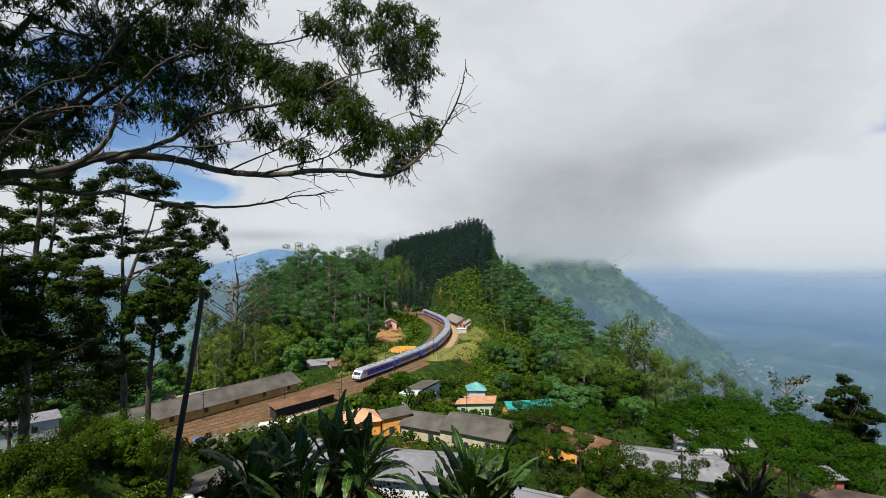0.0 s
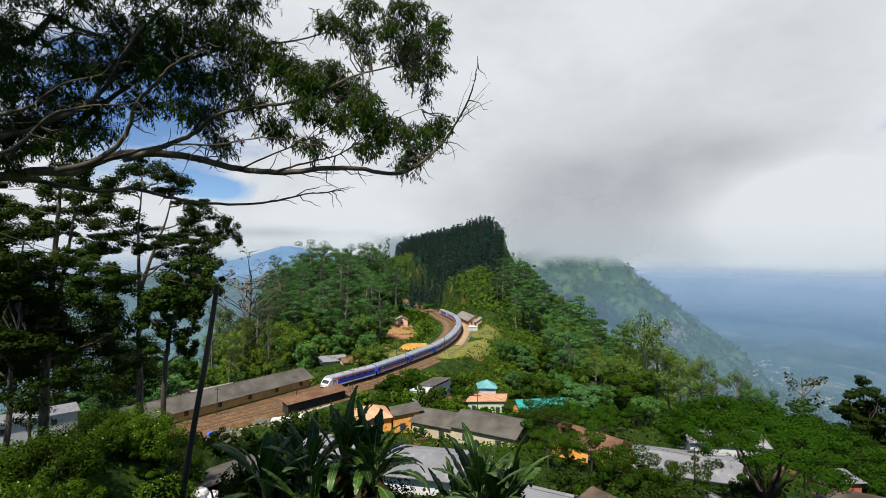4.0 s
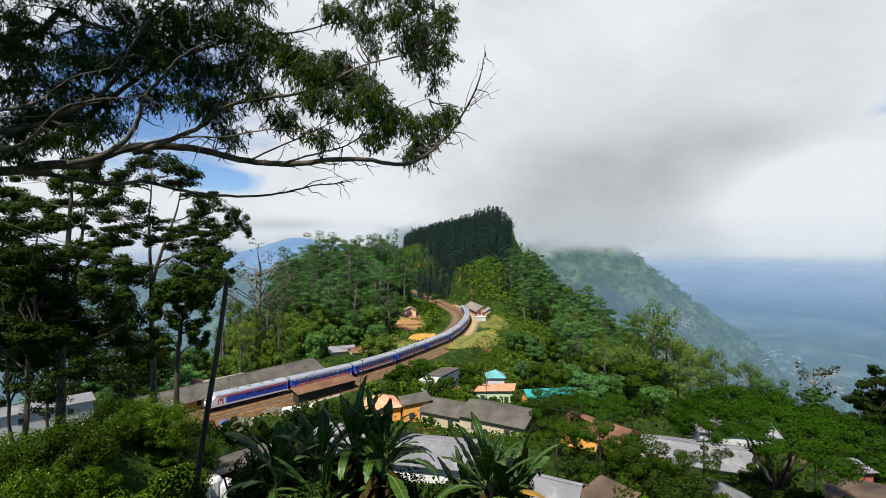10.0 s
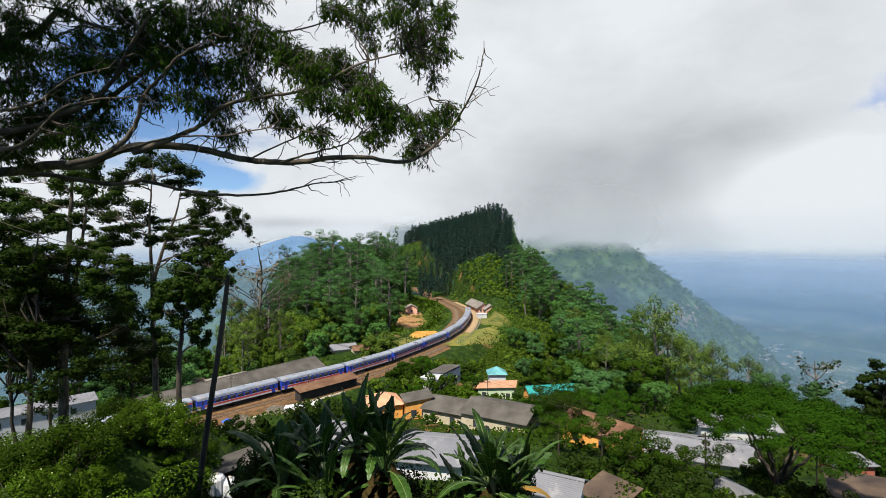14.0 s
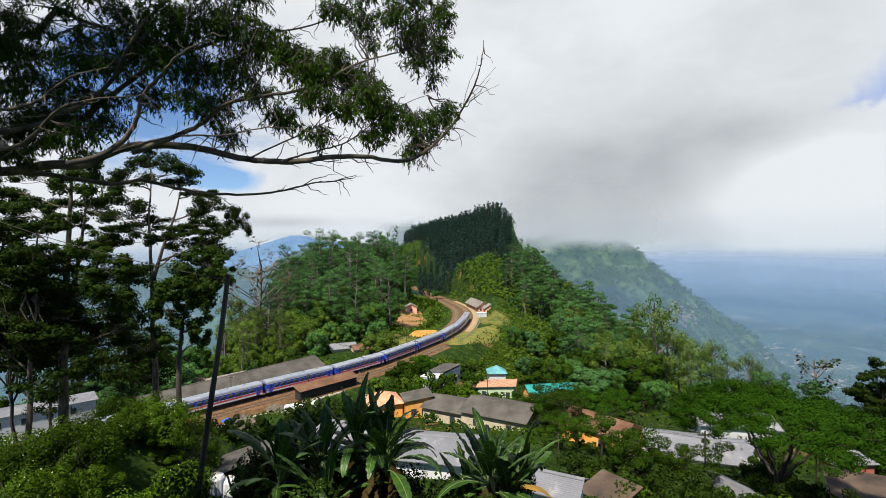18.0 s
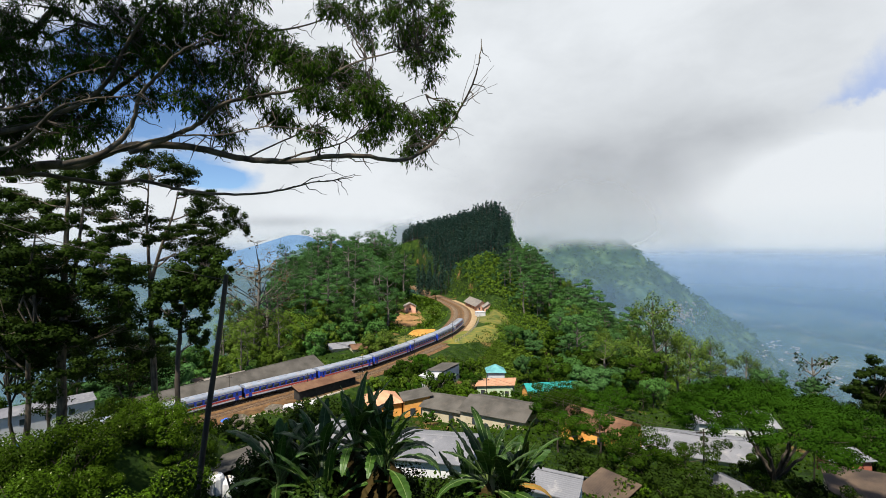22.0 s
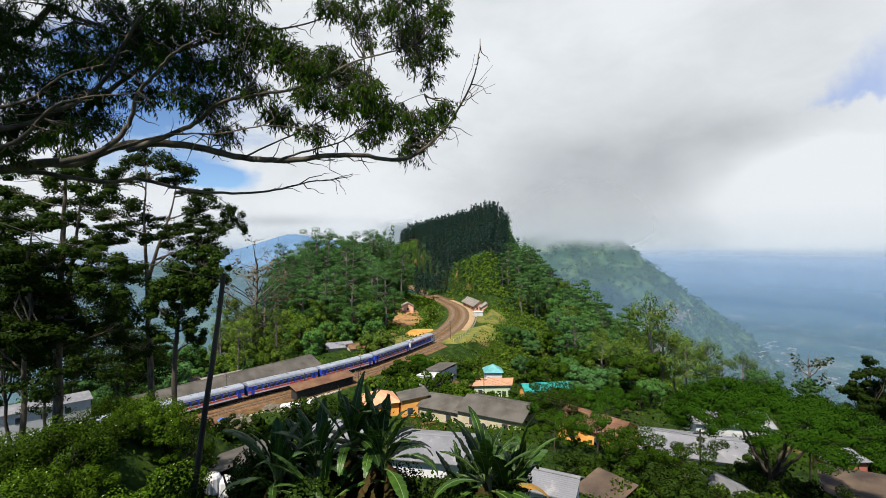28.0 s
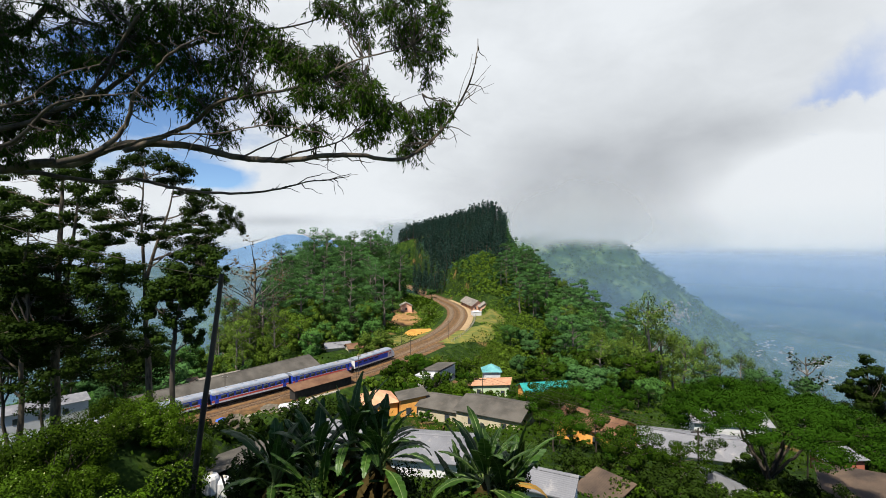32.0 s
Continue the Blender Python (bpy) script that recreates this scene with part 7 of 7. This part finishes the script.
        if free(x, y, 9.5):
            places.append((x, y, r.uniform(0.8, 1.8)))
    plant_out(brush, places, r)
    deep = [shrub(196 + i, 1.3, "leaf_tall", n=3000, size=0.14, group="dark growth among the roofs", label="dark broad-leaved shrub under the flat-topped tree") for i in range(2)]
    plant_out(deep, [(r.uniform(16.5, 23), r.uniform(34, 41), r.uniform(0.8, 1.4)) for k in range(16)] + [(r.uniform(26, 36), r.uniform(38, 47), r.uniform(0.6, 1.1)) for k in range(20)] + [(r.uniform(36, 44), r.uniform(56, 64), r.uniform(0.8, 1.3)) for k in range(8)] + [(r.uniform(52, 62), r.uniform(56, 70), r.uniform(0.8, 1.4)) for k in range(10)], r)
    umbrella_tree(31.2, 44)
    # gum at the valley edge
    layered_tree(8, 64.5, 70, 15.5, 3.8, 24, "slim gum tree with tufted crown at the valley edge", low=0.15, per=150, forks=1, flat=0.6, dome=0.8)
    plant_out([tall_tree(160, 13, 3.0, per=70, size=0.6, label="small gum tree at the valley edge")], [(72, 92, 0.8), (60, 108, 0.7)], r)
    plant_out([shrub(170 + i, 1.3, size=0.26, group="shrubs among roofs", label="leafy shrub among the roofs") for i in range(2)],
              [(x, y, s) for x, y, s in ((14, 37, 1), (16, 39, 1.2), (18, 38, 1.1), (20, 40, 1.2), (13, 40, 1), (17, 35, 0.9), (22, 38, 1), (6.5, 34, 1), (-8, 42, 1), (-10, 38, 1.1), (-13, 40, 1.1), (-6, 36, 1), (34, 50, 1.1), (36, 54, 1), (41, 60, 1), (-15, 64, 1.2), (-18, 66, 1.1), (-24, 72, 1.3), (-29, 78, 1.3), (-35, 84, 1.2), (-12, 72, 1), (52, 62, 1.1), (30, 39, 1), (26, 37, 1))], r)


left_trees()
overhang()
bananas()
near_growth()

# ---------- yard and village details ----------
def drape(name, label, cx, cy, rx, ry, turn, material, lift=0.12, category="ground patch", ragged=0.12, seed=0):
    """A patch of another surface laid over the ground, with an uneven rim."""
    r = np.random.RandomState(seed)
    n, rings = 40, 8
    a = np.linspace(0, 2 * np.pi, n, endpoint=False)
    rim = 1 + ragged * sum(np.sin(a * k + r.uniform(0, 6.28)) * r.uniform(0.4, 1) for k in (2, 3, 5, 7)) / 2
    f = np.linspace(0, 1, rings + 1)[1:]
    lx, ly = np.outer(f, np.cos(a) * rim * rx), np.outer(f, np.sin(a) * rim * ry)
    c, s = math.cos(radians(turn)), math.sin(radians(turn))
    x, y = np.r_[cx, (cx + lx * c - ly * s).ravel()], np.r_[cy, (cy + lx * s + ly * c).ravel()]
    z = height(x, y) + lift
    z[-n:] -= lift + 0.15
    faces = [(0, 1 + k, 1 + (k + 1) % n) for k in range(n)]
    for q in range(rings - 1):
        faces += [(1 + q * n + k, 1 + (q + 1) * n + k, 1 + (q + 1) * n + (k + 1) % n, 1 + q * n + (k + 1) % n) for k in range(n)]
    return tagged(new(name, mesh_of(name, np.stack([x, y, z], -1), faces, [material], smooth=True)), label, category, kind="structure")


def post_with_arms(x, y, h, label, arms=1, lean=(0, 0), rad=0.11, base=None, name="utility_pole"):
    z = hz(x, y) if base is None else base
    p = thing(name, label, "pole", "poles along the line", m=pose(x, y, z))
    r = np.random.RandomState(int(abs(x * 7 + y)))
    path = bend((0, 0, -0.8), (lean[0], lean[1], h), 8, r, 0.004)
    part("post", mesh_of("post", *tube(path, np.linspace(rad, rad * 0.7, 8), 10), ["pole"], smooth=True), None, p)
    for k in range(arms):
        zz = h - 0.35 - 0.45 * k
        f = zz / h
        arm = part("crossarm", box(lean[0] * f - 0.7, lean[0] * f + 0.7, lean[1] * f - 0.05, lean[1] * f + 0.05, zz - 0.05, zz + 0.05), "pole", p)
        for q in (-0.6, 0.6):
            part("insulator", cylinder(0.05, 0.035, 0.14, 8, pose(lean[0] * f + q, lean[1] * f, zz + 0.05)), "wall_white", arm, "small white insulator")
    return p


def wire(a, b, sag, thick=0.012, name="wire"):
    a, b = np.array(a, float), np.array(b, float)
    t = np.linspace(0, 1, 16)[:, None]
    p = a + (b - a) * t
    p[:, 2] -= (4 * t * (1 - t))[:, 0] * sag
    return tagged(new(name, mesh_of(name, *tube(p, thick, 4), ["pole"])), "thin black overhead wire", "wire", "overhead wires")


def details():
    drape("dry_field", "dry yellow field inside the bend", -8.3, 206, 5.8, 9.5, -20, "field", 0.3, seed=1)
    drape("bare_mound", "bare orange earth round the hut", -16.5, 243, 8.5, 21, 0, "bright_earth", 0.35, seed=2)
    drape("grass_bank", "yellowed grass bank beside the bend", 13.5, 199, 7.5, 26, -30, "grass", 0.25, seed=3)
    drape("grass_verge", "yellowed grass verge inside the bend", -15, 190, 7, 26, -33, "grass", 0.22, seed=4)
    drape("station_lawn", "yellowed grass below the station", 25.5, 238, 8, 16, 0, "grass", 0.3, seed=5)
    drape("house_yard", "orange earth yard beside the white house", 6.8, 133, 3.2, 5, 10, "earth", 0.2, seed=6)
    drape("village_green", "short grass between the houses", 5.5, 110, 6, 5, 0, "grass", 0.15, seed=7)
    for k in range(3):
        x, y, _, _ = (float(q) for q in on_line(378 + 9 * k, 11.2))
        drape("rubble_heap", "heap of grey and brown rubble below the yard", x, y, 2.6, 5.5, 40, "rubble", 0.28 - 0.05 * k, "rubble", seed=20 + k)
    # the leaning pole close by
    top, low = at_view(405, 488, 14.0), at_view(330, 985, 14.0)
    post_with_arms(float(low[0]), float(low[1]), float(top[2] - low[2]), "leaning tarred wooden pole with worn head", 0, (float(top[0] - low[0]), 0), 0.095, base=float(low[2]))
    head = top + np.array([0, 0, -0.15])
    wire(head, at_view(640, 610, 60), 0.9)
    wire(head - (0, 0, 0.35), at_view(640, 625, 60), 0.9)
    wire(head, at_view(-80, 360, 22), 0.3)
    # poles of the yard
    for x, y, h in ((-49.5, 111.2, 6.5), (-33, 117, 5.5), (-22, 133, 6), (-8.5, 151, 7), (4.5, 186, 7.5), (-13.5, 178, 6.5), (-20, 118, 7), (9.5, 100, 7), (24.9, 45, 6.0), (41, 52, 5)):
        post_with_arms(x, y, h, "weathered wooden pole beside the yard", 1, rad=0.10)
    wire((-20, 118, hz(-20, 118) + 6.6), (9.5, 100, hz(9.5, 100) + 6.6), 0.8)
    wire((9.5, 100, hz(9.5, 100) + 6.6), (24.9, 45, hz(24.9, 45) + 5.7), 0.8)
    wire((24.9, 45, hz(24.9, 45) + 5.7), (-8.5, 151, hz(-8.5, 151) + 6.6), 1.2)
    wire((24.9, 45, hz(24.9, 45) + 5.3), (3, 70, hz(3, 70) + 7), 0.6)
    for k in range(3):
        wire((25.2 + 0.2 * k, 45, hz(24.9, 45) + 5.7 - 0.3 * k), (52, 48, hz(52, 48) + 9.5 - 0.4 * k), 0.5)
        wire((25.2 + 0.2 * k, 45, hz(24.9, 45) + 5.7 - 0.3 * k), (5, 66, hz(5, 66) + 9 - 0.4 * k), 0.5)
    # fence along the outer edge of the bend
    fence = thing("fence", "low fence of dark posts and rails beside the bend", "fence")
    for s in np.arange(212, 296, 2.6):
        x, y, dx, dy = (float(q) for q in on_line(s, 6.6))
        part("fence_post", box(x - 0.09, x + 0.09, y - 0.09, y + 0.09, hz(x, y) - 0.4, 1.0), "concrete", fence)
    for zz in (0.5, 0.85):
        s = np.arange(212, 296, 2.6)
        x, y, _, _ = on_line(s, 6.6)
        part("fence_rail", mesh_of("fence_rail", *tube(np.stack([x, y, np.full(len(s), zz)], -1), 0.04, 5), ["wood"]), None, fence)
    # white tank lying beside the yard
    tank = thing("storage_tank", "white cylindrical steel tank lying on cradles", "tank", m=pose(-31.5, 106.5, -0.6, 0, 0, 28))
    part("shell", cylinder(0.95, 0.95, 7.0, 24, pose(-3.5, 0, 1.15, 0, 90)), "wall_white", tank)
    for e in (-3.5, 3.5):
        part("end_cap", cylinder(0.95, 0.55, 0.35, 24, pose(e, 0, 1.15, 0, 90 if e > 0 else -90)), "wall_white", tank)
    for e in (-2.2, 2.2):
        part("cradle", box(e - 0.2, e + 0.2, -0.8, 0.8, -0.6, 0.5), "concrete", tank)
    # rubble wall under the yard
    wl = thing("retaining_wall", "grey rubble retaining wall below the yard", "wall", kind="structure")
    r = np.random.RandomState(3)
    stones = [mesh_of("stone", *stone(r), ["concrete"], smooth=False) for k in range(5)]
    for row in range(3):
        for s in np.arange(360, 402, 0.8):
            x, y, dx, dy = (float(q) for q in on_line(s + 0.4 * (row % 2), 10.0 + 0.15 * row))
            o = part("stone", stones[r.randint(5)], None, wl)
            o.matrix_basis = pose(x, y, -0.45 - 0.55 * row, r.uniform(-8, 8), r.uniform(-8, 8), math.degrees(math.atan2(dy, dx)) + r.uniform(-6, 6))
    tp = tagged(new("tarpaulin", mesh_of("tarpaulin", *tarp(r), ["tarp"], smooth=True)), "crumpled blue tarpaulin on the wall", "tarpaulin")
    x, y, dx, dy = (float(q) for q in on_line(389, 8.6))
    tp.matrix_basis = pose(x, y, 0.0, 0, 0, math.degrees(math.atan2(dy, dx)))
    # fluted water tanks near the pole
    for x, y in ((-17.4, 36.5), (-16.6, 36.9)):
        wt = thing("water_tank", "pale fluted water tank", "water tank", "water tanks", m=pose(x, y, hz(x, y) + 0.1))
        bm = bmesh.new()
        n = 36
        prof = [(0.55, 0.0), (0.6, 0.15), (0.6, 1.2), (0.5, 1.4), (0.2, 1.5)]
        rings = [[bm.verts.new((q * (1 + 0.05 * (k % 3 == 0)) * math.cos(6.2832 * k / n), q * (1 + 0.05 * (k % 3 == 0)) * math.sin(6.2832 * k / n), z)) for k in range(n)] for q, z in prof]
        for a, b in zip(rings[:-1], rings[1:]):
            for k in range(n):
                bm.faces.new((a[k], a[(k + 1) % n], b[(k + 1) % n], b[k]))
        bm.faces.new(rings[-1])
        part("shell", bm, "wall_white", wt)
        part("lid", cylinder(0.22, 0.18, 0.1, 16, pose(0, 0, 1.5)), "concrete", wt)
    # settlement far down in the valley, and bare rock on the mountain
    pieces = []
    for k in range(96):
        q = (0.04, 0.2, 0.38, 0.46, 0.62, 0.8, 0.95)[k % 7]
        px, py = 1345 + 150 * q + r.normal() * 9, 622 + 55 * q + (10, -14, 4, -22, 12, -8, 6)[k % 7] + r.normal() * 4
        x, y = ground_at(px, py, 1150)
        v, f = box_arrays(-1, 1, -1, 1, 0, 1)
        sc = np.array([r.uniform(1.5, 4) if k % 5 else r.uniform(4, 9), r.uniform(2, 5), r.uniform(1.5, 4)])
        pieces.append((v * sc + (x, y, hz(x, y) - 0.5), f))
    rocks = []
    for k in range(90):
        x, y = ground_at(r.normal(1212, 17), r.normal(562, 9), 500)
        v, f = stone(r)
        rocks.append((v * r.uniform(4, 10, 3) * (1, 1, 1.8) + (x, y, hz(x, y)), f))
    tagged(new("rock_outcrop", mesh_of("rock_outcrop", *join(rocks), ["rock"])), "bare rock outcrop on the mountain side", "rock", kind="stuff")
    tagged(new("valley_settlement", mesh_of("valley_settlement", *join(pieces), ["roof_stone"])), "cluster of small pale houses far down in the valley", "settlement", kind="stuff")


def stone(r):
    v, f = box_arrays(-0.45, 0.45, -0.3, 0.3, -0.28, 0.28)
    return v * (1 + r.normal(size=v.shape) * 0.12), f


def tarp(r):
    n = 9
    x, y = np.meshgrid(np.linspace(-1.1, 1.1, n), np.linspace(-0.6, 0.6, n), indexing="ij")
    z = 0.35 * np.exp(-x ** 2) + r.normal(size=x.shape) * 0.05
    z[0], z[-1], z[:, 0], z[:, -1] = -0.05, -0.05, -0.05, -0.05
    i, j = np.meshgrid(np.arange(n - 1), np.arange(n - 1), indexing="ij")
    return np.stack([x, y, z], -1).reshape(-1, 3), np.stack([i * n + j, (i + 1) * n + j, (i + 1) * n + j + 1, i * n + j + 1], -1).reshape(-1, 4)


details()


# ---------- what moves ----------
def motions():
    for k, car in enumerate(CARS):
        walk(car, [(t, car_pose(k, t)) for t in np.arange(0, 32.01, 0.5).tolist()])
    walk(SKY_GAP, [(t, pose((px - 784) / 841 * 4300 - 150, 4300, EYE_Z + (441 - 172) / 841 * 4300 - 150, 0, -12, 0)) for t, px in GAP_AT])


motions()
